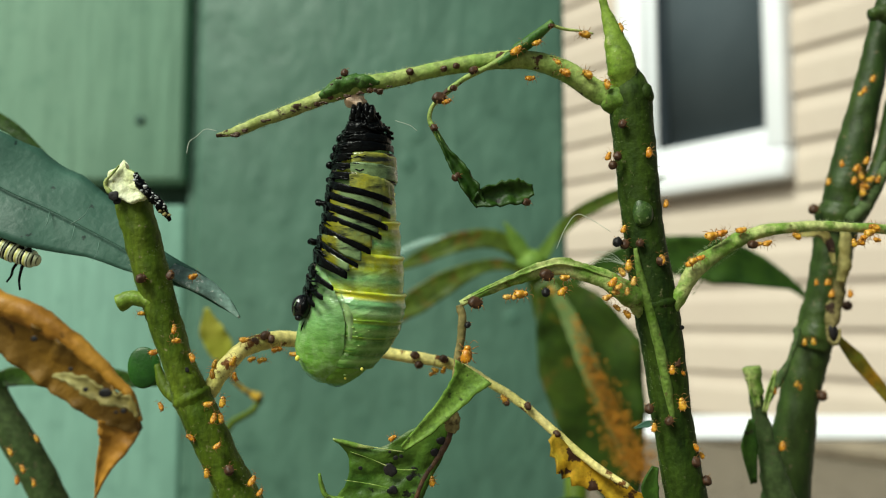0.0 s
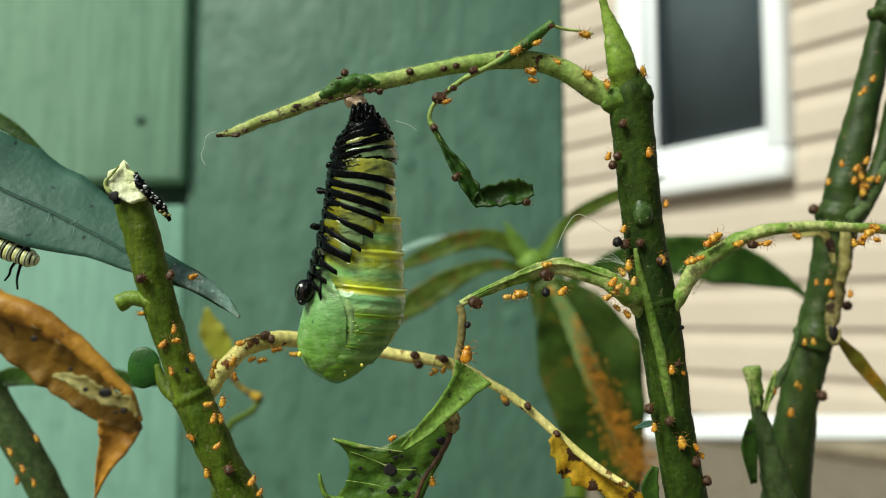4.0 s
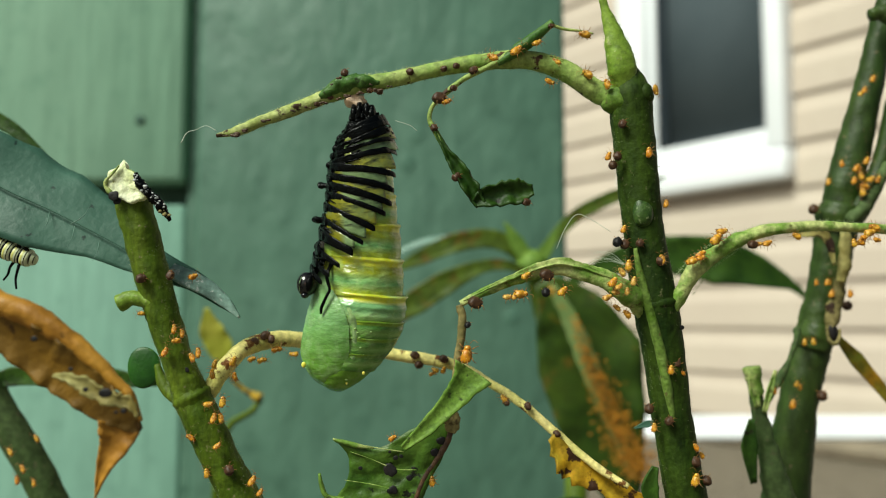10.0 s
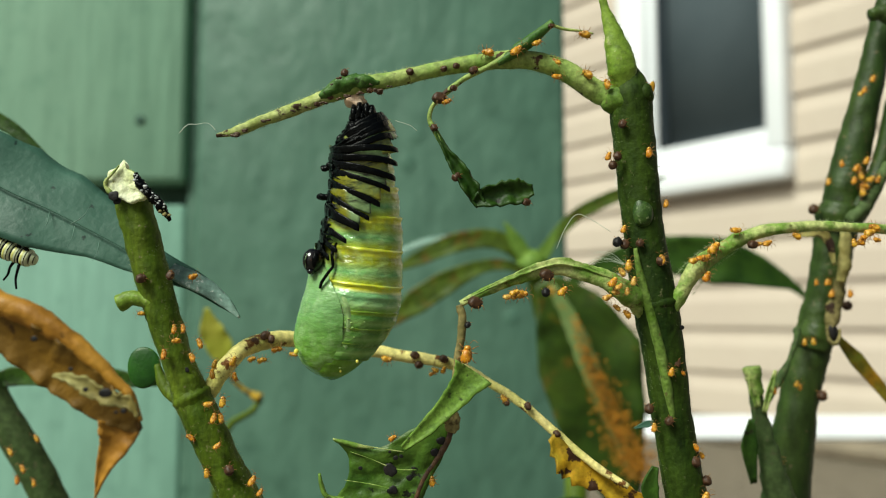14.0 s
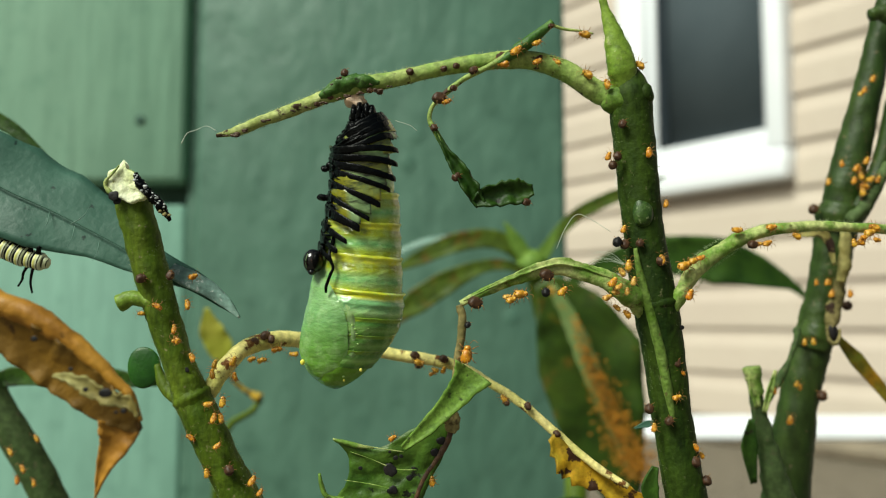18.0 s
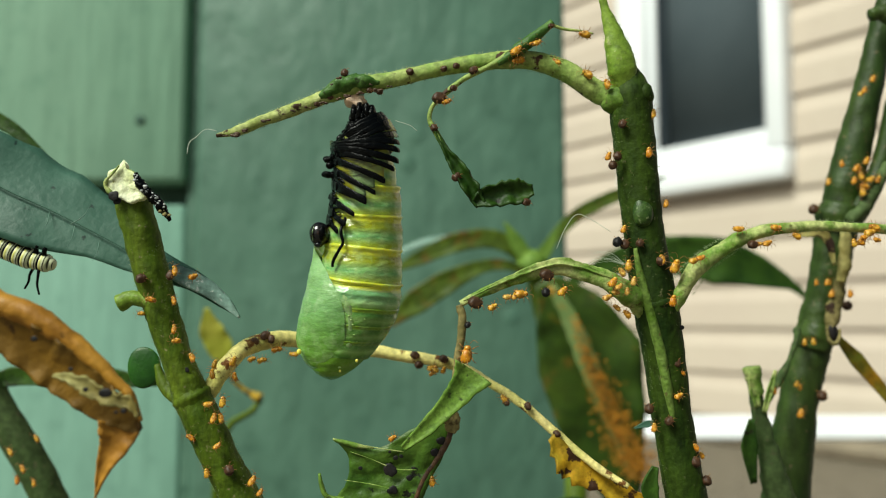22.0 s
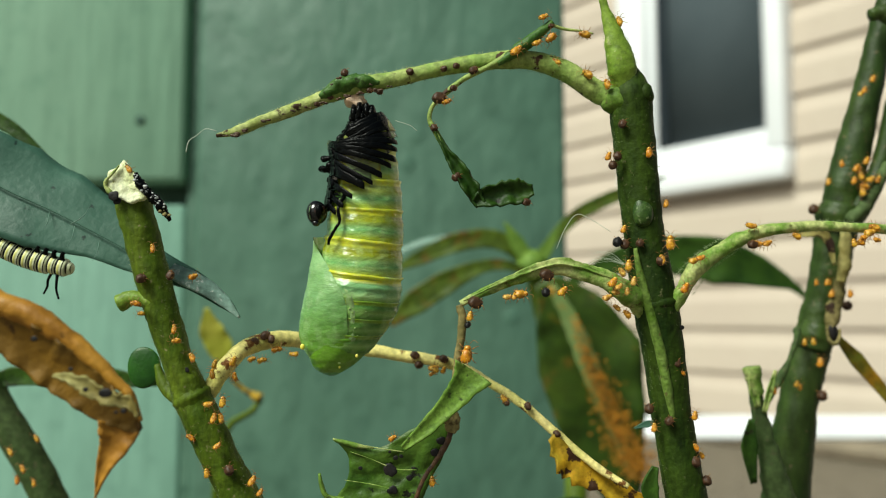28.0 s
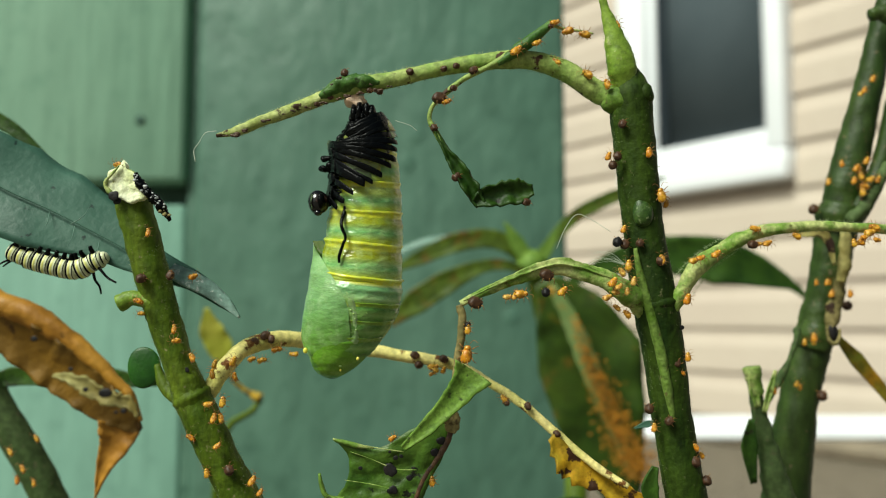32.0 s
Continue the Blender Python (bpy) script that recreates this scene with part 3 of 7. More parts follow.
# ---------------------------------------------------------------- plants
def make_plant_left():
    p = thing("milkweed_plant", pose(-0.01, 0.13, 0), "green milkweed stem cut off at the top, aphids on it", "plant")
    inv = Matrix.Translation((0.01, -0.13, 0))

    def put(name, bm, mat, label="", parent=None):
        bm.transform(inv)
        return part(name, bm, M[mat], parent or p, label)

    put("stem", tube([(-0.03966, 0.10701, 0.43622), (-0.03923, 0.10712, 0.43486), (-0.03779, 0.1076, 0.42929), (-0.03593, 0.10821, 0.42214), (-0.03356, 0.10882, 0.415), (-0.03184, 0.10922, 0.41035), (-0.02861, 0.1098, 0.40357), (-0.0251, 0.11038, 0.39678), (-0.01893, 0.11133, 0.3857)], [1.9, 2.25, 2.2, 2.1, 1.95, 2.3, 2.35, 2.35, 2.5], 24, 14, 0.1), "stem")
    put("lower_stem", tube([(-0.01893, 0.11133, 0.3857), (-0.01, 0.13, -0.01)], [2.7, 3.2], 12, 10, 0.05), "stem")
    ct = put("cut_top", cut_face((-0.03923, 0.10445, 0.43682), 2.75, 1.9, 30), "pith", "ragged pale cut end of the stem")
    put("torn_rim", tube([(-0.04062, 0.10437, 0.43533), (-0.04139, 0.1043, 0.43616), (-0.04181, 0.10422, 0.43707), (-0.04132, 0.10416, 0.43783), (-0.04055, 0.10409, 0.43867), (-0.04006, 0.10403, 0.4393)], [0.12, 0.26, 0.24, 0.16, 0.16, 0.08], 9, 6, 0.6, freq=1400), "stalk", "torn green rim", ct)
    put("torn_rim", tube([(-0.04022, 0.10463, 0.43934), (-0.03938, 0.10467, 0.43892), (-0.03853, 0.10472, 0.43836), (-0.03804, 0.1048, 0.43737), (-0.03741, 0.1049, 0.43625), (-0.03671, 0.10497, 0.43534)], [0.12, 0.2, 0.22, 0.18, 0.2, 0.12], 8, 6, 0.5, freq=1400), "stalk", "torn green rim", ct)
    put("stub", tube([(-0.03471, 0.10821, 0.42214), (-0.03616, 0.10718, 0.42248), (-0.03758, 0.10716, 0.42276), (-0.03915, 0.10713, 0.42304), (-0.04071, 0.10719, 0.42241)], [0.7, 1.0, 0.95, 0.95, 1.15], 12, 8, 0.2), "shoot", "broken stub of a leaf stalk")
    put("rolled_leaf", tube([(-0.03271, 0.11028, 0.40976), (-0.0353, 0.11222, 0.41045), (-0.03689, 0.11308, 0.41222), (-0.0378, 0.11339, 0.41442)], [0.9, 0.9, 0.85, 0.4], 10, 6, 0.15), "stem")
    put("bud_leaf", ball(2.3, 0.45, 2.75, 28, 14, rough=0.12, freq=260, centre=(-0.03969, 0.11393, 0.41394)), "leaf_deep", "small round green leaf")
    put("node", tube([(-0.03256, 0.10908, 0.412), (-0.03191, 0.1092, 0.41057), (-0.03112, 0.10934, 0.409)], [1.8, 2.55, 2.0], 16, 6, 0.08), "stem")
    put("branch", tube([(-0.0317, 0.1108, 0.4095), (-0.02996, 0.11066, 0.41116), (-0.02878, 0.11098, 0.4133), (-0.02694, 0.11375, 0.41611), (-0.02419, 0.11665, 0.41739), (-0.02046, 0.11964, 0.41764), (-0.0141, 0.12274, 0.41661), (-0.0068, 0.12285, 0.41532), (0.00129, 0.12196, 0.414), (0.00674, 0.11917, 0.41141), (0.01125, 0.11741, 0.40849), (0.01521, 0.1157, 0.40507), (0.01978, 0.11401, 0.40133), (0.02396, 0.11222, 0.39875)], [0.8, 1.05, 1.12, 1.12, 1.18, 1.15, 0.95, 0.85, 0.8, 0.58, 0.62, 0.6, 0.5, 0.4], 12, 8, 0.16), "dry_twig", "yellowing dry leaf stalk with dark specks")
    lf = put("withered_leaf", blade([(0.01471, 0.11468, 0.4052), (0.01696, 0.11489, 0.40281), (0.01996, 0.11508, 0.40056), (0.02461, 0.11531, 0.39787), (0.02971, 0.11556, 0.39496)], [0.3, 0.5, 0.6, 0.5, 0.2], [0.9, 3.2, 2.6, 1.7, 0.4], cup=0.25, wave=0.5, ragged=0.6), "leaf_yellow", "withered yellow leaf with brown spots")


make_plant_left()


def make_plant_middle():
    p = thing("milkweed_plant", pose(0.03, 0.12, 0), "aphid-covered milkweed plant with chewed leaves", "plant")
    inv = Matrix.Translation((-0.03, -0.12, 0))

    def put(name, bm, mat, label="", parent=None):
        bm.transform(inv)
        return part(name, bm, M[mat], parent or p, label)

    put("stem", tube([(0.02294, 0.10367, 0.4517), (0.02316, 0.10382, 0.45001), (0.0233, 0.10397, 0.44819), (0.02365, 0.10435, 0.44384), (0.02421, 0.10483, 0.43823), (0.02506, 0.10549, 0.43052), (0.02646, 0.10621, 0.4221), (0.02773, 0.10687, 0.41439), (0.02872, 0.10753, 0.40668), (0.03041, 0.10831, 0.39756), (0.03209, 0.10927, 0.38634)], [0.9, 2.0, 2.7, 2.6, 2.55, 2.5, 2.85, 2.5, 2.45, 2.6, 2.8], 26, 14, 0.05), "stem_dark", "dark green hairy stem")
    put("lower_stem", tube([(0.03209, 0.10927, 0.38634), (0.03, 0.12, -0.01)], [2.8, 3.2], 12, 10, 0.05), "stem_dark")
    put("node", ball(2.1, 1.9, 1.8, 20, 14, rough=0.3, freq=500, centre=(0.02174, 0.10365, 0.44725)), "stem_ridge", "swollen node")
    put("node", ball(1.3, 1.6, 1.3, 16, 10, rough=0.35, freq=600, centre=(0.02468, 0.10299, 0.44792)), "stem_dark", "swollen node")
    put("node", tube([(0.02618, 0.106, 0.42456), (0.02646, 0.10618, 0.42245), (0.02689, 0.10636, 0.42035)], [2.0, 3.0, 2.1], 16, 6, 0.1), "stem_dark")
    put("shoot_tip", tube([(0.023, 0.10365, 0.44725), (0.02213, 0.10254, 0.45085), (0.02115, 0.10221, 0.45467), (0.02004, 0.10192, 0.45813), (0.01934, 0.10168, 0.46091), (0.01907, 0.1015, 0.46299)], [1.2, 1.9, 1.35, 0.6, 0.4, 0.2], 14, 10, 0.18, 0.7, freq=300), "shoot", "pale green young shoot")
    put("ridge", tube([(0.02345, 0.10342, 0.42894), (0.02425, 0.10377, 0.42481), (0.0254, 0.10402, 0.42069), (0.02645, 0.10437, 0.41656), (0.0274, 0.10479, 0.41175), (0.02815, 0.10533, 0.4076)], [0.25, 0.55, 0.6, 0.62, 0.6, 0.3], 12, 12, 0.16), "stem_ridge", "torn green strip of leaf stalk")
    put("bud", ball(1.25, 0.7, 1.8, 14, 12, rough=0.25, freq=700, centre=(0.02431, 0.10294, 0.43331)), "bud", "small green side bud")
    tw = put("twig", tube([(0.02351, 0.10417, 0.44595), (0.02119, 0.10403, 0.44749), (0.01837, 0.1039, 0.4491), (0.01415, 0.10369, 0.45156), (0.00852, 0.1036, 0.45254), (0.00113, 0.10367, 0.4517), (-0.00591, 0.10381, 0.45015), (-0.01119, 0.10388, 0.44924), (-0.01577, 0.10403, 0.44749), (-0.0214, 0.10421, 0.44539), (-0.02562, 0.10436, 0.4437), (-0.02822, 0.10441, 0.44307)], [0.8, 1.4, 1.4, 1.25, 1.15, 0.95, 1.0, 1.2, 0.85, 0.75, 0.6, 0.2], 12, 8, 0.14), "twig", "chewed leaf stalk with dark specks")
    put("twig_end", tube([(-0.01294, 0.10383, 0.44872), (-0.01575, 0.10394, 0.44746), (-0.02138, 0.10412, 0.44536), (-0.0256, 0.10426, 0.44368), (-0.0282, 0.10431, 0.44305)], [0.9, 0.88, 0.78, 0.64, 0.22], 14, 12, 0.2), "twig_dry", "withered pale end of the twig with dark patches")
    put("leaf_remnant", tube([(-0.01523, 0.10321, 0.4477), (-0.01341, 0.10311, 0.44888), (-0.01146, 0.10306, 0.44944), (-0.0095, 0.10306, 0.44951), (-0.00782, 0.10306, 0.44951)], [0.4, 0.95, 1.05, 0.8, 0.3], 14, 8, 0.4, freq=700), "leaf_mid", "withered green leaf base", tw)
    put("rolled_leaf", tube([(0.00666, 0.10217, 0.45166), (0.00888, 0.10205, 0.45305), (0.01117, 0.1019, 0.45484), (0.01346, 0.10174, 0.45664)], [0.4, 0.7, 0.75, 0.5], 10, 8, 0.25), "leaf_mid", "rolled dry leaf edge")
    put("tendril", tube([(0.01325, 0.10177, 0.45636), (0.01499, 0.10182, 0.45581), (0.01672, 0.10183, 0.4556), (0.01846, 0.10186, 0.45526)], [0.22, 0.2, 0.18, 0.1], 6, 6, 0.2), "twig")
    put("tendril", tube([(0.0084, 0.10207, 0.45284), (0.00562, 0.10221, 0.45125), (0.00284, 0.10232, 0.44987), (0.00076, 0.10245, 0.44834), (-0.00111, 0.1026, 0.44662), (-0.00167, 0.10275, 0.44489), (-0.00083, 0.1029, 0.44316), (0.00076, 0.10314, 0.44039), (0.0025, 0.10334, 0.43797), (0.00375, 0.10355, 0.43556)], [0.5, 0.35, 0.35, 0.35, 0.3, 0.28, 0.4, 0.3, 0.3, 0.2], 8, 8, 0.2), "twig", "thin chewed midrib of a leaf")
    put("curled_leaf", blade([(-0.00097, 0.10276, 0.44362), (0.00042, 0.103, 0.44086), (0.00194, 0.10318, 0.43865), (0.00354, 0.10339, 0.43623), (0.00458, 0.10358, 0.43409)], [0.2, 0.5, 0.9, 1.0, 0.7], [0.3, 0.5, 1.0, 1.1, 0.6], cup=0.8, wave=0.8, ragged=0.25), "leaf", "curled dry green leaf scrap")
    put("curled_leaf", blade([(0.00374, 0.10355, 0.43437), (0.00527, 0.10348, 0.43519), (0.00735, 0.10344, 0.43568), (0.00943, 0.10343, 0.43575), (0.01109, 0.10341, 0.43602)], [0.6, 1.2, 1.5, 1.6, 0.7], [0.5, 1.4, 1.6, 1.5, 0.5], cup=0.7, wave=0.7, ragged=0.25, seed=4), "leaf", "curled dry green leaf scrap")
    put("leaf_stalk", tube([(0.02529, 0.10577, 0.4214), (0.02224, 0.10347, 0.42363), (0.01895, 0.10332, 0.42534), (0.01552, 0.10324, 0.42629), (0.01208, 0.10325, 0.42616), (0.00796, 0.10337, 0.42479), (0.00453, 0.10349, 0.42342), (0.00213, 0.10359, 0.42219)], [1.6, 1.4, 1.15, 0.95, 0.75, 0.6, 0.5, 0.4], 12, 12, 0.22, 0.6), "stalk", "chewed leaf stalk with aphids")
    put("leaf_edge", blade([(0.02089, 0.10275, 0.42503), (0.01747, 0.10263, 0.42639), (0.01406, 0.10256, 0.42714), (0.00997, 0.10267, 0.42592), (0.00587, 0.10282, 0.42422), (0.00246, 0.10296, 0.42252)], [0.15, 0.3, 0.4, 0.3, 0.2, 0.1], [0.2, 0.4, 0.6, 0.5, 0.3, 0.1], cup=0.3, wave=0.5, ragged=0.5, facing=(0, -1, 0.3)), "stalk", "thin strip of chewed leaf")
    put("leaf_strip", tube([(0.00191, 0.1032, 0.42204), (0.00233, 0.10332, 0.42068), (0.00219, 0.10355, 0.41796), (0.00164, 0.10384, 0.41455), (0.0013, 0.10414, 0.41114)], [0.4, 0.5, 0.5, 0.45, 0.5], 8, 8, 0.35, 0.5), "tan_twig", "brown dry strip of leaf")
    put("folded_leaf", blade([(0.00366, 0.10287, 0.4142), (0.00257, 0.10301, 0.41258), (0.00054, 0.10323, 0.41001), (-0.00196, 0.10345, 0.40738), (-0.00474, 0.10367, 0.40488)], [2.75, 1.9, 1.25, 1.0, 0.35], [2.5, 1.7, 1.25, 1.0, 0.5], cup=0.35, wave=0.15, ragged=0.12), "leaf_light", "folded leaf showing its pale underside")
    rg = put("ragged_leaf", patch([(-0.01342, 0.10581, 0.40566), (-0.01183, 0.10594, 0.40414), (-0.01142, 0.1061, 0.40221), (-0.01197, 0.10628, 0.40015), (-0.01315, 0.10644, 0.39835), (-0.01356, 0.10668, 0.39553)], [(0.00131, 0.10556, 0.40863), (0.00097, 0.10575, 0.40635), (-0.00014, 0.10601, 0.40332), (-0.00152, 0.10623, 0.4007), (-0.00318, 0.10653, 0.39725), (-0.00547, 0.10683, 0.3938)], [(-0.01342, 0.10581, 0.40566), (-0.01079, 0.10587, 0.40497), (-0.00803, 0.1059, 0.40456), (-0.00623, 0.10583, 0.40539), (-0.00387, 0.1057, 0.4069), (-0.00138, 0.10561, 0.40801), (0.00131, 0.10556, 0.40863)]), "leaf_ragged", "ragged green leaf with holes and dark spots")
    put("pale_edge", tube([(-0.01341, 0.10519, 0.40581), (-0.01224, 0.10522, 0.40547), (-0.01046, 0.10527, 0.40499), (-0.00839, 0.10529, 0.40465)], [0.12, 0.3, 0.28, 0.1], 7, 6, 0.4), "stalk", "pale chewed leaf edge", rg)
    put("dry_patch", blade([(0.00096, 0.10447, 0.40962), (0.00123, 0.1046, 0.40805), (0.00082, 0.10472, 0.40669)], [0.5, 1.0, 0.6], [0.8, 1.3, 0.5], cup=0.4, wave=0.4, ragged=0.4), "tan_twig", "brown withered patch", rg)
    # brown leaf edge; its dark tone also draws the shadow along it
    put("dry_edge", tube([(0.0011, 0.1047, 0.40804), (0.00075, 0.10488, 0.40599), (-0.00082, 0.10511, 0.40326), (-0.00235, 0.10529, 0.40101), (-0.0037, 0.10563, 0.3975)], [0.4, 0.4, 0.3, 0.3, 0.2], 8, 8, 0.5, 0.5), "scab", "brown leaf edge with its shadow line painted in")
    put("leaf_tip", tube([(-0.01512, 0.10596, 0.40156), (-0.01478, 0.1061, 0.39991), (-0.01409, 0.10621, 0.39867), (-0.01202, 0.10623, 0.3984)], [0.15, 0.3, 0.35, 0.3], 6, 6, 0.2), "leaf_light")
    put("leaf_stalk", tube([(0.0262, 0.1062, 0.4202), (0.02795, 0.10515, 0.4212), (0.02915, 0.10425, 0.4235), (0.0307, 0.10385, 0.42619), (0.03322, 0.10367, 0.42826), (0.03632, 0.10352, 0.43005), (0.04047, 0.10341, 0.43128), (0.04599, 0.10338, 0.4317), (0.05151, 0.1034, 0.43142), (0.05743, 0.10544, 0.43108), (0.0669, 0.10959, 0.42946)], [0.6, 0.72, 0.92, 1.02, 1.0, 0.88, 0.72, 0.62, 0.58, 0.58, 0.5], 14, 12, 0.2), "stalk", "long pale green leaf stalk with aphids")
    put("leaflet", blade([(0.02595, 0.10684, 0.39719), (0.0254, 0.10661, 0.39981), (0.02609, 0.1064, 0.4023)], [0.8, 1.2, 0.5], [0.7, 1.1, 0.4], cup=0.3), "leaf", "small green leaf")
    put("leaflet", blade([(0.02682, 0.10746, 0.40752), (0.02541, 0.10747, 0.40738), (0.02379, 0.10752, 0.40682)], [0.2, 0.5, 0.1], [0.2, 0.4, 0.1], thick=0.15), "leaf_blue")


make_plant_middle()


def make_plant_right():
    p = thing("milkweed_plant", pose(0.06, 0.16, 0), "tall thick milkweed stem with orange aphids", "plant")
    inv = Matrix.Translation((-0.06, -0.16, 0))

    def put(name, bm, mat, label="", parent=None):
        bm.transform(inv)
        return part(name, bm, M[mat], parent or p, label)

    put("stem", tube([(0.0776, 0.14011, 0.48331), (0.07587, 0.14085, 0.47468), (0.07231, 0.14216, 0.45933), (0.06865, 0.14348, 0.44398), (0.0672, 0.14413, 0.43631), (0.06528, 0.14496, 0.42671), (0.06316, 0.14578, 0.41712), (0.06046, 0.14676, 0.40561), (0.05834, 0.14809, 0.39007), (0.05738, 0.14947, 0.37395)], [1.6, 1.9, 2.35, 3.1, 3.4, 2.9, 3.1, 3.2, 4.0, 4.2], 24, 14, 0.1), "stem_right", "thick dark green stem")
    put("lower_stem", tube([(0.05738, 0.14947, 0.37395), (0.06, 0.16, -0.01)], [4.2, 4.4], 12, 10, 0.05), "stem_right")
    put("branch", tube([(0.06798, 0.14211, 0.43656), (0.07131, 0.1417, 0.44129), (0.07387, 0.14117, 0.44744), (0.07558, 0.14036, 0.4569)], [2.2, 1.8, 1.5, 1.2], 12, 8, 0.08), "stem_right")
    ws = put("leaf_stalk", tube([(0.06506, 0.13716, 0.4357), (0.06524, 0.13741, 0.43278), (0.06487, 0.13772, 0.42913), (0.06451, 0.13796, 0.42639)], [0.6, 1.0, 1.1, 0.7], 12, 8, 0.4, 0.6), "leaf_cream", "pale withered leaf stalk")
    put("brown_base", tube([(0.06521, 0.13942, 0.42692), (0.06447, 0.13969, 0.42369), (0.06373, 0.13997, 0.42046), (0.06336, 0.14017, 0.41815)], [0.8, 1.2, 1.2, 0.6], 12, 6, 0.5, 0.7, freq=600), "tan_twig", "brown dried leaf base", ws)
    put("curled_leaf", blade([(0.0564, 0.13629, 0.43414), (0.05831, 0.13626, 0.4345), (0.06058, 0.13628, 0.43432), (0.06204, 0.13643, 0.43251), (0.06295, 0.13673, 0.42906)], [0.3, 0.8, 0.9, 0.8, 0.3], [0.6, 1.1, 0.8, 0.7, 0.3], cup=0.5, wave=0.3), "leaf_cream", "small curled yellowing leaf")
    put("node", tube([(0.06368, 0.14457, 0.41952), (0.06301, 0.14475, 0.41743), (0.06244, 0.14492, 0.41543)], [2.9, 3.25, 2.9], 18, 6, 0.12), "stem_right", "swollen node")
    put("leaf_scar", ball(0.85, 0.5, 1.5, 14, 10, rough=0.3, freq=500, centre=(0.06372, 0.13975, 0.4184)), "mummy_black", "dark hole where a leaf broke off")
    put("scar_rim", tube([(0.06268, 0.1396, 0.4191), (0.0629, 0.13945, 0.4172), (0.06365, 0.13935, 0.41645), (0.0645, 0.13945, 0.4171), (0.06482, 0.1396, 0.4189)], [0.2, 0.36, 0.42, 0.36, 0.2], 8, 6, 0.3), "tan_twig", "pale rim of the leaf scar")
    put("narrow_leaf", blade([(0.06682, 0.14574, 0.4176), (0.0699, 0.14607, 0.41376), (0.07327, 0.14639, 0.40993), (0.0776, 0.14685, 0.40465)], [0.6, 1.6, 1.3, 0.8], [0.3, 1.0, 0.9, 0.5], wave=0.3), "leaf_rust", "narrow yellow-green leaf")
    put("shoot", tube([(0.0493, 0.13634, 0.41018), (0.05002, 0.13664, 0.4066), (0.05091, 0.13702, 0.40214), (0.05217, 0.13748, 0.39678), (0.05387, 0.13802, 0.39053)], [0.9, 1.2, 1.4, 1.9, 2.4], 12, 6, 0.25), "stem_far", "short grey-green side shoot")
    put("shoot_top", tube([(0.0488, 0.1357, 0.41288), (0.04916, 0.13587, 0.41092), (0.04969, 0.13608, 0.40842)], [1.35, 1.3, 0.95], 14, 8, 0.35, freq=600), "stalk", "pale broken tip of the shoot")
    put("bract", blade([(0.04947, 0.13563, 0.4067), (0.04876, 0.13536, 0.40981), (0.04822, 0.13511, 0.41273)], [0.5, 0.8, 0.4], [0.5, 0.8, 0.5], cup=0.6), "stalk")
    put("bract", blade([(0.05054, 0.13571, 0.40582), (0.05143, 0.1354, 0.40936), (0.05232, 0.13514, 0.41246)], [0.4, 0.6, 0.25], [0.4, 0.6, 0.25], cup=0.6), "stalk")
    put("leaflet", blade([(0.04822, 0.13478, 0.40487), (0.04769, 0.13515, 0.40064), (0.04857, 0.13563, 0.39492)], [0.5, 1.5, 0.5], [0.5, 1.3, 0.6], cup=0.3), "leaf")
    put("twiglet", tube([(0.05175, 0.1372, 0.4072), (0.0533, 0.1378, 0.4095), (0.05455, 0.13865, 0.41115), (0.05599, 0.13905, 0.41361), (0.0575, 0.1393, 0.4168), (0.0588, 0.142, 0.4186)], [0.4, 0.42, 0.75, 0.4, 0.45, 0.7], 10, 8, 0.3, freq=700), "stem_far", "thin side twig with a brown knot")
    put("leaf_stub", tube([(0.07028, 0.13621, 0.4702), (0.07214, 0.13617, 0.47076), (0.07399, 0.13623, 0.47001)], [1.0, 1.4, 1.6], 8, 6, 0.2), "stem_right")
    put("node", tube([(0.06731, 0.14283, 0.43982), (0.06674, 0.14302, 0.43762), (0.06636, 0.14321, 0.43543)], [3.1, 3.6, 3.1], 18, 6, 0.12), "stem_right", "swollen node")
    put("side_twig", tube([(0.06674, 0.1391, 0.43649), (0.06935, 0.13889, 0.43889), (0.07121, 0.13861, 0.44223), (0.07325, 0.13829, 0.44593)], [1.0, 1.15, 1.0, 0.9], 10, 8, 0.35, freq=600), "stem_far", "scarred side twig")


make_plant_right()


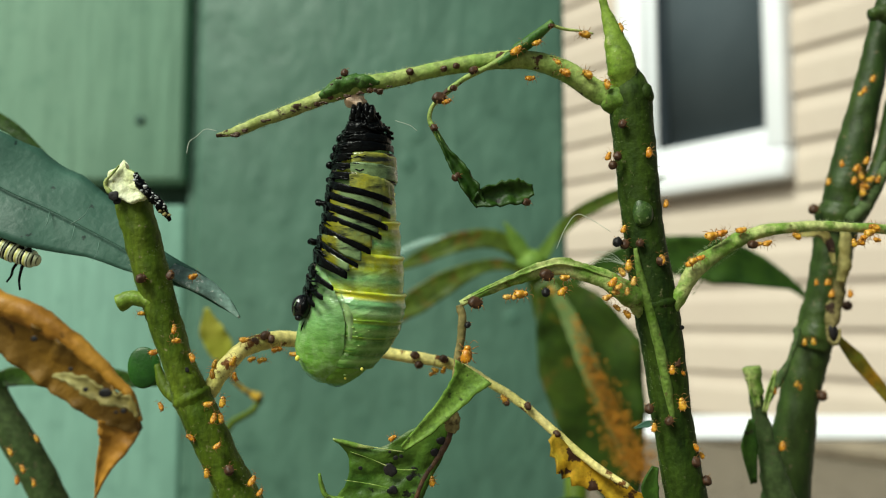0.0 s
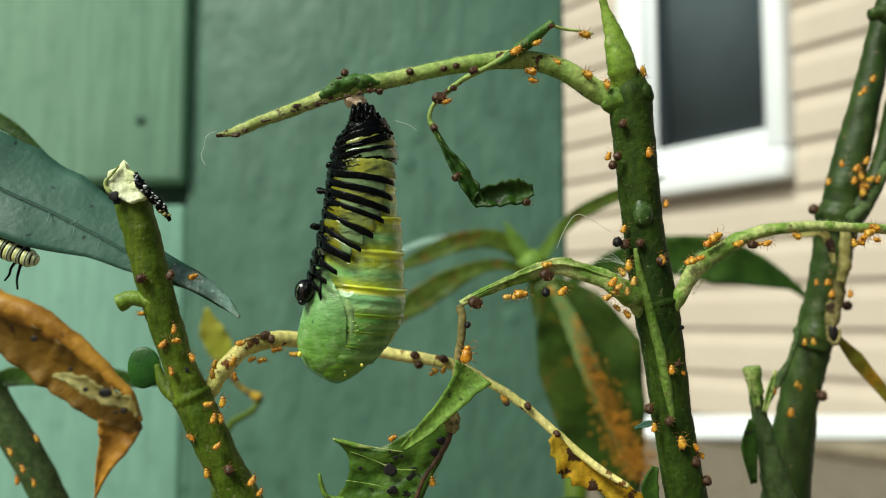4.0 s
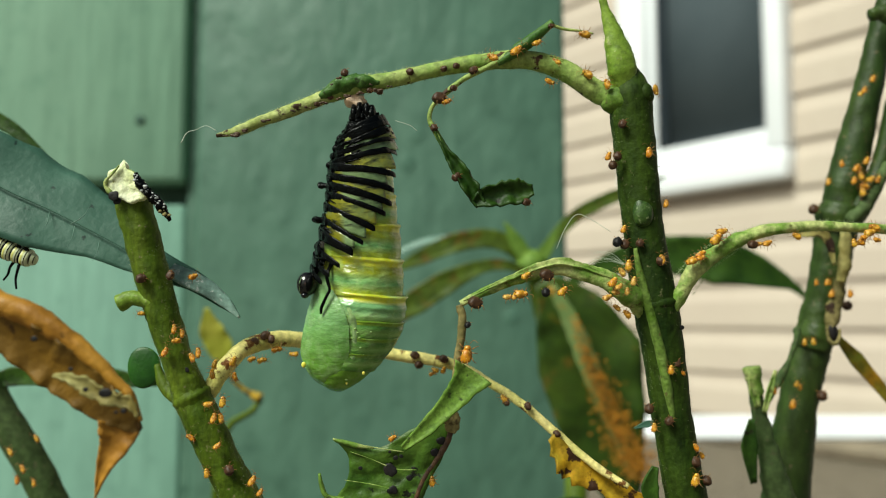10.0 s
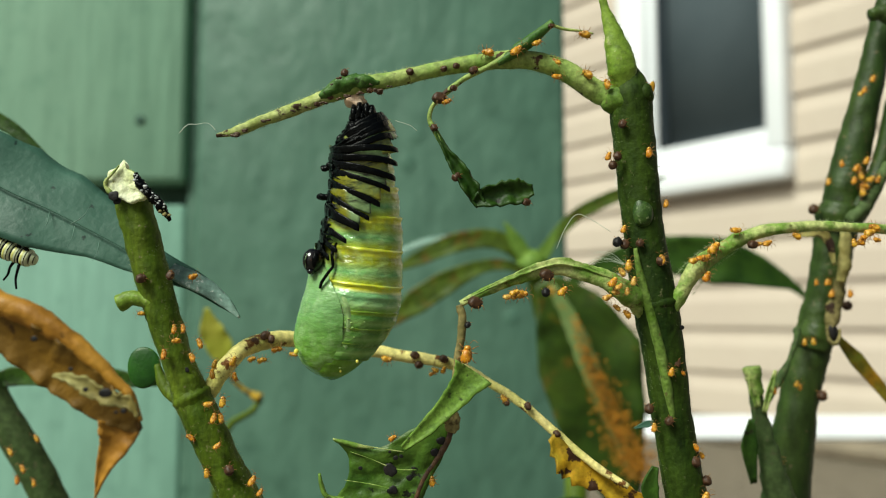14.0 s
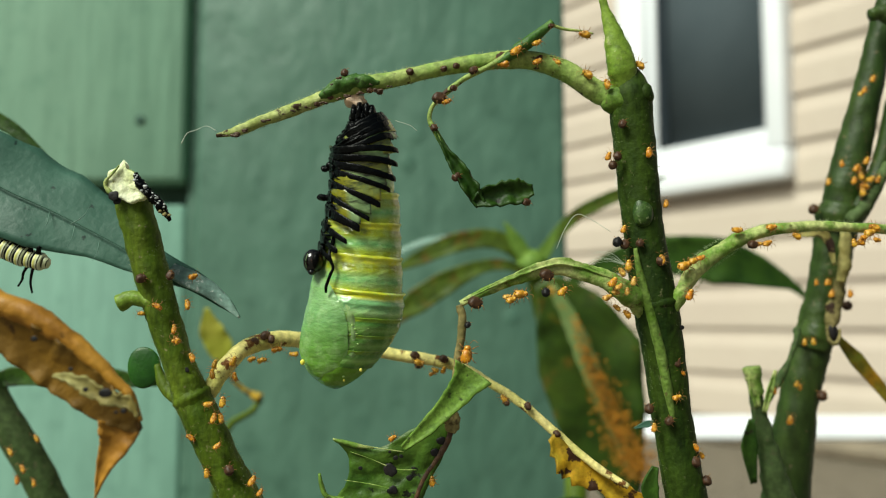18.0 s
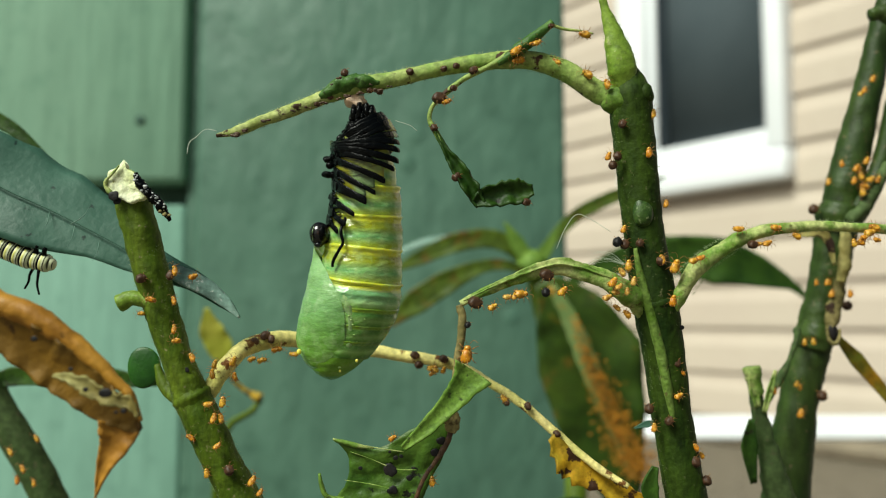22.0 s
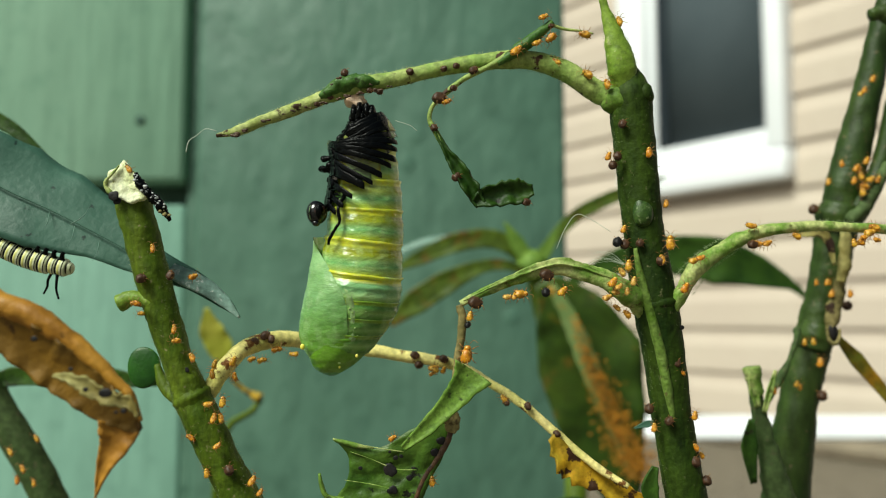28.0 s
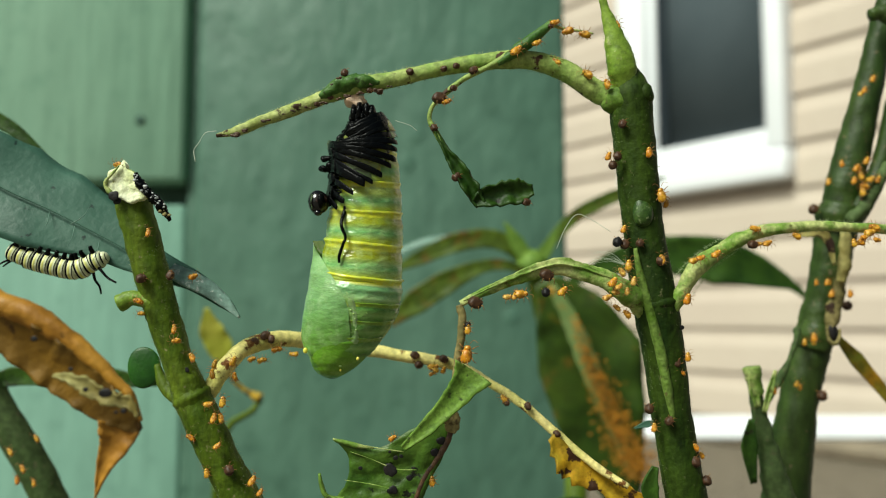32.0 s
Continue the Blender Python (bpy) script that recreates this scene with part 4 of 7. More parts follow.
def make_plant_back():
    p = thing("milkweed_plant", pose(0.035, 0.28, -0.0025), "young milkweed plant with long narrow rusty leaves", "plant")
    inv = Matrix.Translation((-0.035, -0.28, 0))

    def put(name, bm, mat, label="", parent=None):
        bm.transform(inv)
        return part(name, bm, M[mat], parent or p, label)

    put("stem", tube([(0.02918, 0.27199, 0.44348), (0.03045, 0.27292, 0.43264), (0.03644, 0.27477, 0.41097), (0.04278, 0.27756, 0.37846)], [2.2, 3.1, 3.4, 3.6], 12, 8, 0.05), "stem")
    put("lower_stem", tube([(0.04278, 0.27756, 0.37846), (0.035, 0.28, -0.01)], [3.6, 4.5], 12, 10, 0.05), "stem")
    put("leaf", blade([(0.02755, 0.26547, 0.4376), (0.02137, 0.26479, 0.44552), (0.01342, 0.26456, 0.44816), (0.00283, 0.26468, 0.44675), (-0.00689, 0.26501, 0.44288), (-0.01484, 0.26535, 0.43901)], [1.1, 2.5, 2.8, 3.1, 2.8, 1.1], [0.84, 3.1, 3.4, 3.1, 2.2, 0.7], wave=0.3), "leaf_back", "narrow green leaf with rusty patches")
    put("leaf", blade([(0.02779, 0.25955, 0.43634), (0.02003, 0.25926, 0.43978), (0.01139, 0.2593, 0.43926), (0.00104, 0.2597, 0.43462), (-0.00846, 0.26022, 0.4286), (-0.01623, 0.2608, 0.42172)], [1.1, 1.7, 2.2, 3.9, 4.2, 1.1], [0.84, 1.4, 2, 3.6, 3.9, 0.7], wave=0.3), "leaf_back", "narrow green leaf with rusty patches")
    put("leaf", blade([(0.02932, 0.26539, 0.43848), (0.03373, 0.26464, 0.44728), (0.04168, 0.26393, 0.45555), (0.05316, 0.26343, 0.46135), (0.06906, 0.2629, 0.46751)], [1.1, 1.7, 2.2, 2.2, 0.42], [0.84, 1.7, 2.2, 2, 0.42], wave=0.2), "leaf_back", "narrow green leaf")
    put("leaf", blade([(0.03715, 0.25877, 0.43371), (0.04746, 0.25836, 0.43851), (0.0595, 0.25804, 0.44227), (0.07154, 0.25804, 0.44227), (0.08358, 0.25816, 0.4409), (0.09562, 0.25848, 0.43713), (0.10594, 0.2588, 0.43336), (0.11144, 0.25921, 0.42857)], [1.1, 2.8, 5.3, 6.4, 7.3, 5.6, 1.7, 0.7], [0.84, 2.8, 4.9, 5.9, 7.3, 4.2, 1.4, 0.42], wave=0.2), "leaf", "broad dark green leaf")
    lf = put("leaf", blade([(0.03053, 0.25363, 0.43512), (0.03643, 0.2545, 0.42504), (0.04149, 0.25565, 0.4116), (0.04655, 0.25709, 0.39479), (0.05161, 0.25853, 0.37799), (0.05498, 0.25968, 0.36455)], [2.8, 12, 18, 14, 8.4, 2.8], [3.5, 10, 14, 13, 8.4, 2.8], cup=0.12, wave=0.15, across=10), "leaf_hang", "long hanging green leaf with an orange midrib")
    put("midrib", blade([(0.03158, 0.24878, 0.43318), (0.03703, 0.24963, 0.42329), (0.04315, 0.2509, 0.40847), (0.04977, 0.25217, 0.39364), (0.05638, 0.25358, 0.37717)], [1.2, 2.6, 2.8, 2.6, 1.4], [1.2, 2.6, 2.8, 2.6, 1.4], ragged=0.4, wave=0.2), "stem_pale", "pale grey-green midrib", lf)
    put("leaf", blade([(0.02185, 0.27087, 0.44483), (0.01373, 0.27056, 0.44843), (0.00289, 0.27047, 0.44951), (-0.00704, 0.27062, 0.44771), (-0.01698, 0.27099, 0.44339)], [0.4, 1.0, 1.3, 1.5, 0.8], [0.4, 1.0, 1.3, 1.6, 0.8], facing=(0, -0.5, 0.85)), "leaf_frost", "pale green leaf seen from above")
    put("young_leaf", blade([(0.02724, 0.26225, 0.44001), (0.02288, 0.26165, 0.44697), (0.01903, 0.26113, 0.45306)], [2.2, 2.5, 0.42], [2.2, 2.2, 0.42]), "leaf_light")
    put("young_leaf", blade([(0.02812, 0.26225, 0.44001), (0.03161, 0.26188, 0.44436), (0.03597, 0.26121, 0.45219)], [2.1, 2.1, 0.42], [2.1, 2.1, 0.42]), "leaf_light")
    put("leaf_heart", ball(4.9, 4, 4.9, 10, 8, rough=0.25, centre=(0.02735, 0.26325, 0.44009)), "leaf_light")
    put("leaf", blade([(0.01604, 0.15327, 0.38824), (0.02002, 0.15312, 0.39003), (0.0245, 0.1531, 0.39023), (0.03048, 0.15335, 0.38725)], [0.8, 1.5, 1.5, 0.5], [0.5, 1.2, 1.2, 0.5]), "leaf")


make_plant_back()


def make_plant_far_left():
    p = thing("milkweed_plant", pose(-0.09, 0.14, 0), "milkweed plant with a blue-green leaf and dry brown leaf", "plant")
    inv = Matrix.Translation((0.09, -0.14, 0))

    def put(name, bm, mat, label="", parent=None):
        bm.transform(inv)
        return part(name, bm, M[mat], parent or p, label)

    put("stem", tube([(-0.09302, 0.14698, 0.46168), (-0.09103, 0.14868, 0.44183), (-0.08605, 0.15046, 0.42099), (-0.07908, 0.15174, 0.40611), (-0.07311, 0.15259, 0.39618), (-0.06862, 0.15335, 0.38725), (-0.06315, 0.15463, 0.37237)], [2.4, 2.6, 2.8, 2.8, 2.9, 2.9, 2.9], 14, 8, 0.05), "stem_far", "green stem dotted with aphids")
    put("lower_stem", tube([(-0.06315, 0.15463, 0.37237), (-0.09, 0.14, -0.01)], [2.9, 3.2], 12, 10, 0.05), "stem_far")
    lf = put("leaf", blade([(-0.06946, 0.11022, 0.44556), (-0.06425, 0.11054, 0.44186), (-0.0583, 0.11089, 0.43778), (-0.05161, 0.11115, 0.43467), (-0.04492, 0.11145, 0.43126), (-0.03822, 0.11176, 0.42756), (-0.03302, 0.11197, 0.42519), (-0.02893, 0.11219, 0.42259), (-0.02677, 0.11236, 0.42059)], [3.0, 6.0, 7.9, 7.0, 5.2, 2.6, 1.9, 1.0, 0.15], [3.0, 5.5, 6.3, 6.0, 3.4, 1.9, 1.1, 0.8, 0.1], cup=-0.1, wave=0.08, across=12, facing=(-0.35, -0.7, 0.6)), "leaf_blue", "blue-green leaf with pale midrib")
    # white speckles, and the sun on this end painted as a paler green
    put("leaf_end", blade([(-0.03561, 0.11063, 0.42674), (-0.0334, 0.11072, 0.42564), (-0.03083, 0.11085, 0.42418), (-0.02862, 0.11099, 0.42257), (-0.02649, 0.11116, 0.42051)], [1.2, 1.5, 1.5, 1.0, 0.15], [0.9, 1.1, 0.8, 0.6, 0.1], cup=-0.1, facing=(-0.35, -0.7, 0.6)), "leaf_frost", "speckled end of the leaf, in a paler sunlit tone", lf)
    put("midrib", tube([(-0.06909, 0.10963, 0.44543), (-0.06391, 0.10995, 0.44174), (-0.05799, 0.11029, 0.43769), (-0.05133, 0.11056, 0.43459), (-0.04468, 0.11085, 0.4312), (-0.03802, 0.11116, 0.42752), (-0.03284, 0.11137, 0.42516), (-0.02877, 0.11159, 0.42258)], [0.16, 0.15, 0.14, 0.12, 0.1, 0.09, 0.08, 0.06], 8, 6), "leaf_blue", "", lf)
    for vein in ([(-0.06502, 0.1228, 0.44061), (-0.06426, 0.12088, 0.43881), (-0.0641, 0.11935, 0.43712)], [(-0.05786, 0.11638, 0.43731), (-0.05725, 0.11466, 0.43566), (-0.05719, 0.11329, 0.4341)], [(-0.05156, 0.11074, 0.43441), (-0.05108, 0.10919, 0.43288), (-0.05109, 0.10795, 0.43143)], [(-0.04609, 0.10584, 0.43189), (-0.04571, 0.10443, 0.43047), (-0.04579, 0.1033, 0.42911)], [(-0.0411, 0.10137, 0.42959), (-0.04081, 0.10008, 0.42826), (-0.04094, 0.09905, 0.42699)], [(-0.06265, 0.12068, 0.43952), (-0.06102, 0.12087, 0.4407), (-0.06071, 0.1227, 0.44301)], [(-0.05395, 0.11288, 0.43551), (-0.0524, 0.11304, 0.4366), (-0.05198, 0.11463, 0.43869)], [(-0.04693, 0.10659, 0.43227), (-0.04546, 0.10673, 0.4333), (-0.04496, 0.10813, 0.43522)]):
        put("vein", tube(vein, [0.07, 0.055, 0.02], 6, 6), "leaf_vein", "fine leaf vein", lf)
    put("leaf", blade([(-0.08682, 0.13706, 0.46029), (-0.07846, 0.13742, 0.45612), (-0.07102, 0.13775, 0.45223), (-0.06637, 0.1381, 0.44816), (-0.06312, 0.13837, 0.44501)], [0.6, 1.0, 0.8, 0.5, 0.1], [1.5, 2.0, 1.5, 1.0, 0.2]), "leaf", "dark green leaf")
    br = put("dry_leaf", blade([(-0.04792, 0.08458, 0.42268), (-0.04455, 0.08481, 0.42), (-0.04062, 0.08506, 0.41709), (-0.03726, 0.08527, 0.41463), (-0.03389, 0.08549, 0.41206), (-0.03136, 0.08563, 0.41038), (-0.02996, 0.08573, 0.40927)], [2.4, 2.7, 3.3, 3.2, 2.7, 1.9, 0.5], [1.6, 1.9, 2.2, 2.2, 1.9, 1.2, 0.4], cup=0.25, wave=0.3, facing=(-0.15, -0.95, -0.25), across=14, per=10), "leaf_brown", "dry brown curled leaf")
    # tan edge; the light on its upward curl is put into the brighter colour
    put("rolled_edge", tube([(-0.04746, 0.08358, 0.42498), (-0.04413, 0.08382, 0.42221), (-0.04107, 0.08393, 0.42094), (-0.03829, 0.08405, 0.41945), (-0.03551, 0.08423, 0.41734), (-0.03274, 0.08445, 0.41479), (-0.03068, 0.08463, 0.41269), (-0.02968, 0.08484, 0.41031)], [1.0, 1.15, 1.2, 1.1, 0.9, 0.65, 0.5, 0.2], 14, 10, 0.3, freq=260), "leaf_tan", "tan curled edge, brightened as if lit from above", br)
    put("curled_inside", blade([(-0.03765, 0.08304, 0.41488), (-0.03574, 0.08308, 0.41445), (-0.03383, 0.08316, 0.41347), (-0.03191, 0.08324, 0.41259), (-0.03038, 0.08328, 0.41205), (-0.0294, 0.08338, 0.41085)], [0.2, 0.7, 0.8, 0.8, 0.7, 0.2], [0.2, 0.6, 0.8, 0.7, 0.5, 0.2], cup=0.4, wave=0.5, ragged=0.7), "leaf_cream", "pale inner side of the curled leaf", br)
    for q, r in (((-0.0322, 0.08198, 0.41319), 0.7), ((-0.0342, 0.08235, 0.41353), 0.4), ((-0.03063, 0.08253, 0.41148), 0.45), ((-0.03566, 0.08219, 0.41547), 0.3), ((-0.03918, 0.08194, 0.41838), 0.35), ((-0.03133, 0.08254, 0.41137), 0.3)):
        put("dark_spot", ball(r * 0.85, r * 0.12, r * 0.65, 14, 10, rough=0.5, freq=900, centre=q), "mummy_black", "black rotten spot", br)
    put("dry_tip", blade([(-0.03202, 0.08609, 0.40978), (-0.03258, 0.08623, 0.40809), (-0.03349, 0.08638, 0.40641), (-0.03416, 0.08654, 0.4045), (-0.03473, 0.08672, 0.40236)], [2.2, 1.7, 1.2, 0.6, 0.08], [2.1, 1.6, 0.9, 0.5, 0.05], cup=0.45, wave=0.25, across=10, per=8), "leaf_tan", "orange-brown hanging tip", br)
    put("leaf", blade([(-0.08207, 0.15157, 0.40809), (-0.07609, 0.15142, 0.40988), (-0.06912, 0.15138, 0.41027), (-0.05817, 0.15142, 0.40988), (-0.0502, 0.15148, 0.40908)], [1.0, 2.2, 2.4, 2.0, 0.5], [0.8, 1.2, 1.5, 1.5, 0.4]), "leaf", "dark green leaf")


make_plant_far_left()


def make_plant_hidden():
    p = thing("milkweed_plant", pose(-0.05, 0.24, 0), "small yellowing milkweed plant near the shed", "plant")
    inv = Matrix.Translation((0.05, -0.24, 0))

    def put(name, bm, mat, label=""):
        bm.transform(inv)
        return part(name, bm, M[mat], p, label)

    put("stem", tube([(-0.0607, 0.23679, 0.40912), (-0.05758, 0.23726, 0.40368), (-0.05368, 0.23753, 0.40057), (-0.05024, 0.23767, 0.39886)], [0.6, 0.7, 0.7, 1.6], 8, 6, 0.2), "leaf_yellow")
    put("leaf", blade([(-0.06538, 0.23553, 0.42389), (-0.06429, 0.23606, 0.41767), (-0.06148, 0.23653, 0.41223), (-0.05867, 0.23693, 0.40756)], [0.5, 4.0, 4.2, 1.0], [0.5, 3.0, 3.2, 1.0], wave=0.3), "leaf_lime", "yellow-green small leaf")
    put("stem", tube([(-0.05024, 0.23767, 0.39886), (-0.06304, 0.24025, 0.3687), (-0.05, 0.24, 0.2), (-0.05, 0.24, -0.01)], [0.8, 1.2, 1.6, 2.0], 8, 6, 0.1), "stem")


make_plant_hidden()

# ---------------------------------------------------------------- pupa
MM = 0.106 / 1.506  # millimetres per unit of the pupa's plan
PIVOT = (632.0, 185.0)
PROFILE_Y = (196, 215, 240, 262, 300, 350, 400, 440, 470, 500, 520, 540, 560, 580, 600, 622, 640, 655, 664, 670, 673)
PROFILE_L = (634, 628, 620, 612, 605, 594, 580, 577, 573, 569, 565, 562, 559, 554, 550, 547, 547, 553, 561, 573, 583)
PROFILE_R = (652, 664, 684, 696, 704, 708, 710, 711, 711, 711, 710, 706, 700, 690, 677, 661, 645, 628, 614, 602, 593)


def local(x, y, out=0.0):
    """From the plan to the pupa's space in metres; out: millimetres towards the viewer."""
    return Vector(((x - PIVOT[0]) * MM, -out, (PIVOT[1] - y) * MM)) * 0.001


def girth(y):
    l, r = np.interp(y, PROFILE_Y, PROFILE_L), np.interp(y, PROFILE_Y, PROFILE_R)
    return (l + r) / 2, (r - l) / 2


SEG = 56


def body_ring(bm, y, swell, tilt, lumps=0.0):
    c, w = girth(y)
    out = []
    for k in range(SEG):
        a = 2 * math.pi * k / SEG
        ca, sa = math.cos(a), math.sin(a)
        s = w * swell + lumps * noise.noise((ca * 3, sa * 3, y * 0.05))
        sag = 2.2 * sa + 1.2 * noise.noise((ca * 1.6, sa * 1.6, round(y / 60))) + 0.6 * noise.noise((ca * 5, sa * 5, y * 0.02))
        out.append(bm.verts.new(local(c + s * ca, y + tilt * ca + sag, s * 0.95 * MM * sa)))
    return out


def close_rings(bm, rings):
    for a, b in zip(rings, rings[1:]):
        for k in range(len(a)):
            bm.faces.new((a[k], a[(k + 1) % len(a)], b[(k + 1) % len(a)], b[k]))
    bm.faces.new(rings[0][::-1]), bm.faces.new(rings[-1])
    bmesh.ops.recalc_face_normals(bm, faces=bm.faces)
    return bm


def body_piece(y0, y1, ridge, tilt, rows=30, lumps=0.5, bow=0.012):
    """One ring of the abdomen: a sharp lip on its upper edge, a waist under it and two soft swellings."""
    bm = bmesh.new()
    rings = []
    for i in range(rows + 1):
        v = i / rows
        y = y0 + (y1 - y0) * v
        bulge = 1.0 + ridge * (math.exp(-((v - 0.07) / 0.045) ** 2) - 0.35 * math.exp(-((v - 0.2) / 0.07) ** 2) + 0.45 * math.exp(-((v - 0.42) / 0.08) ** 2) + 0.4 * math.exp(-((v - 0.68) / 0.1) ** 2)) + bow * math.sin(math.pi * v)
        if v < 0.02 or v > 0.97:
            bulge -= 0.03
        rings.append(body_ring(bm, y, bulge, tilt, lumps))
    return close_rings(bm, rings)


BASE = Matrix.Translation((-0.0107, 0.10408, 0.447)) @ pose(0, 0, 0, 4.8957)
pupa = thing("butterfly_pupa", BASE, "green and yellow banded pupa hanging beneath a twig", "pupa")
pupa_parts = []
for y0, y1, ridge, tilt, mat in ((196, 236, 0.0, 0, "seg_yellow"), (226, 284, 0.03, 1, "seg_yellow"), (277, 337, 0.04, 2, "seg_yellow"), (331, 389, 0.042, 3, "seg_yellow"), (382, 446, 0.042, 4, "seg_yellow"),
                                 (437, 508, 0.042, 7, "seg_yellow"), (497, 552, 0.05, 10, "seg_bright"), (543, 580, 0.016, 9, "seg_green"), (572, 606, 0.016, 8, "seg_green"), (598, 632, 0.016, 6, "seg_green")):
    pupa_parts.append((part("abdomen_segment", body_piece(y0, y1, ridge, tilt), M[mat], pupa, down=[k // SEG / 30 for k in range(SEG * 31)]), (y0 + y1) / 2))
pupa_parts.append((part("thorax", body_piece(600, 673, 0.0, 0, 30, 1.2, -0.014), M["seg_thorax"], pupa, "smooth green lower end", [k // SEG / 30 for k in range(SEG * 31)]), 655))
WING_Y = (434, 446, 462, 482, 504, 532, 560, 600, 626, 645, 658, 668)
WING_R = (561, 563, 571, 583, 595, 609, 615, 613, 604, 594, 586, 580)
WING_L = (560, 557, 554, 548, 543, 535, 527, 519, 523, 533, 545, 562)


def wing_place(y, v, lift=0.0):
    """A point of the wing case: v runs from its front edge round to its back."""
    c, w = girth(y)
    xl, xr = float(np.interp(y, WING_Y, WING_L)), float(np.interp(y, WING_Y, WING_R))
    w2 = max(w, 8.0) * (1.05 - 0.1 * max(0.0, (y - 612) / 52))
    a1 = math.acos(max(-0.97, min(0.97, (xr - c) / w2)))
    a = a1 + (math.pi * 1.2 - a1) * v
    q = max(0.0, (math.cos(a1) - math.cos(a)) / (math.cos(a1) + 1))
    shift = (xl - (c - w2)) * q ** 1.5
    i = (y - 434) / 233
    swell = 3.2 * min(1.0, max(0.0, v) * 7) ** 0.6 * math.sin(math.pi * min(0.97, 0.06 + i)) ** 0.5
    edge = (xr - (c + w2 * math.cos(a1))) * (1 - q)
    s = w2 + swell * (1 - q ** 3) + lift
    s += 2.0 * noise.noise((a * 1.7, y * 0.03, 5)) + 1.1 * noise.noise((a * 4, y * 0.07, 2)) + 0.25 * noise.noise((a * 12, y * 0.2, 3))
    return local(c + s * math.cos(a) + shift + edge, y, s * 0.95 * MM * math.sin(a))


def wing_case(n=34, m=22):
    bm = bmesh.new()
    rows = [[bm.verts.new(wing_place(434 + 233 * i / n, k / m)) for k in range(m + 1)] for i in range(n + 1)]
    for a, b in zip(rows, rows[1:]):
        for k in range(m):
            bm.faces.new((a[k], a[k + 1], b[k + 1], b[k]))
    bmesh.ops.recalc_face_normals(bm, faces=bm.faces)
    return bm


wing_parts = [part("wing_case", wing_case(), M["wing"], pupa, "smooth pale green wing case", [k // 23 / 34 for k in range(23 * 35)])]


def wing_line(v, y0, y1, lift, n=9):
    return [wing_place(y0 + (y1 - y0) * i / (n - 1), v, lift) for i in range(n)]


for v, y0, y1, r, lift, name, mat in ((-0.06, 506, 646, 0.75, -10.5, "antenna_case", "wing"),):
    wing_parts.append(part(name, tube(wing_line(v, y0, y1, lift), [r * 0.4, r, r * 0.8, r, r * 0.3], 10, 5, 0.2), M[mat], pupa, down=()))
# tiny pale balls that stand for highlights on the wet creases
for x, y, r in ((624, 560, 0.2), (628, 567, 0.22), (630, 575, 0.2), (668, 590, 0.16), (636, 604, 0.16), (606, 648, 0.2), (664, 606, 0.16), (650, 566, 0.16), (632, 592, 0.16)):
    c, w = girth(y)
    o = 0.97 * w * MM * math.sqrt(max(0, 1 - ((x - c) / w) ** 2)) + 0.06
    pupa_parts.append((part("pale_speck", ball(r * 0.9, 0.1, r * 0.5, 7, 5, rough=0.4, freq=1500, centre=local(x, y, o)), M["glint_tone"], pupa), y))
for x, y, r, o in ((529, 622, 0.32, 2.4), (606, 655, 0.15, 2.5), (636, 636, 0.17, 3.4)):
    ob = part("gold_spot", ball(r, r * 0.8, r * 1.2, 10, 8, rough=0.2, freq=1200, centre=local(x, y, o)), M["spot"], pupa)
    if x < 540:
        wing_parts.append(ob)
    else:
        pupa_parts.append((ob, y))

# time, how far the lowest gold spot is from its place, and the place of the head
PULSE = [(0, 3, 6, 538, 541), (0.5, 4, 0, 541, 533), (1, 0, 0, 537, 531), (1.5, 10, 12, 540, 540), (2, 15, 12, 542, 535), (2.5, 20, 18, 543, 541), (3, 3, 3, 538, 523), (3.5, 7, -2, 543, 514)]
PULSE += [(5.5, 7, 9, 542, 515), (6, 7, 0, 544, 503), (6.5, 4, -2, 545, 494), (7, 15, 14, 545, 507), (7.5, 12, 18, 546, 509), (8, 21, 16, 548, 511), (8.5, 7, 1, 545, 491), (9, 0, -2, 545, 483), (9.5, 15, 7, 549, 493), (10, 14, 20, 547, 502),
          (10.5, 12, 20, 545, 499), (11, 12, 6, 552, 486), (11.5, 1, 0, 550, 476), (12, 1, -2, 548, 473), (12.5, 12, 10, 554, 482), (13, 15, 15, 553, 488), (13.5, 7, 4, 556, 475), (14, 1, -5, 557, 461), (14.5, 0, -6, 557, 458)]
PULSE += [(16.5, 7, -5, 561, 446), (17, -3, -13, 560, 439), (17.5, 7, 7, 561, 454), (18, 12, 16, 558, 462), (18.5, 4, 0, 561, 441), (19, 7, -8, 564, 427), (19.5, -2, -16, 564, 419), (20, 6, 4, 566, 434), (20.5, 12, 10, 562, 437), (21, 4, -8, 563, 416),
          (21.5, 1, -16, 567, 406), (22, 6, -3, 569, 415), (22.5, 14, 18, 563, 434), (23, 10, 1, 559, 418), (23.5, 12, -10, 564, 400), (24, 6, -14, 567, 395), (24.5, 6, 6, 563, 412), (25, 15, 9, 558, 420), (25.5, 3, -8, 564, 397)]
PULSE += [(27.5, 6, -5, 562, 390), (28, 12, -10, 564, 378), (28.5, 9, -11, 565, 375), (29, 15, 9, 565, 397), (29.5, 12, 7, 559, 395), (30, 17, -6, 569, 363), (30.5, 7, -13, 572, 355), (31, 9, 6, 569, 372), (31.5, 20, 16, 565, 389), (32, 17, -2, 567, 360)]

# ---------------------------------------------------------------- larval skin
skin = thing("larval_skin", BASE, "black and yellow striped larval skin sliding off the pupa", "shed skin")
skin_parts = []


SKIN_Y = (240, 270, 300, 350, 400, 450, 480, 500, 540)
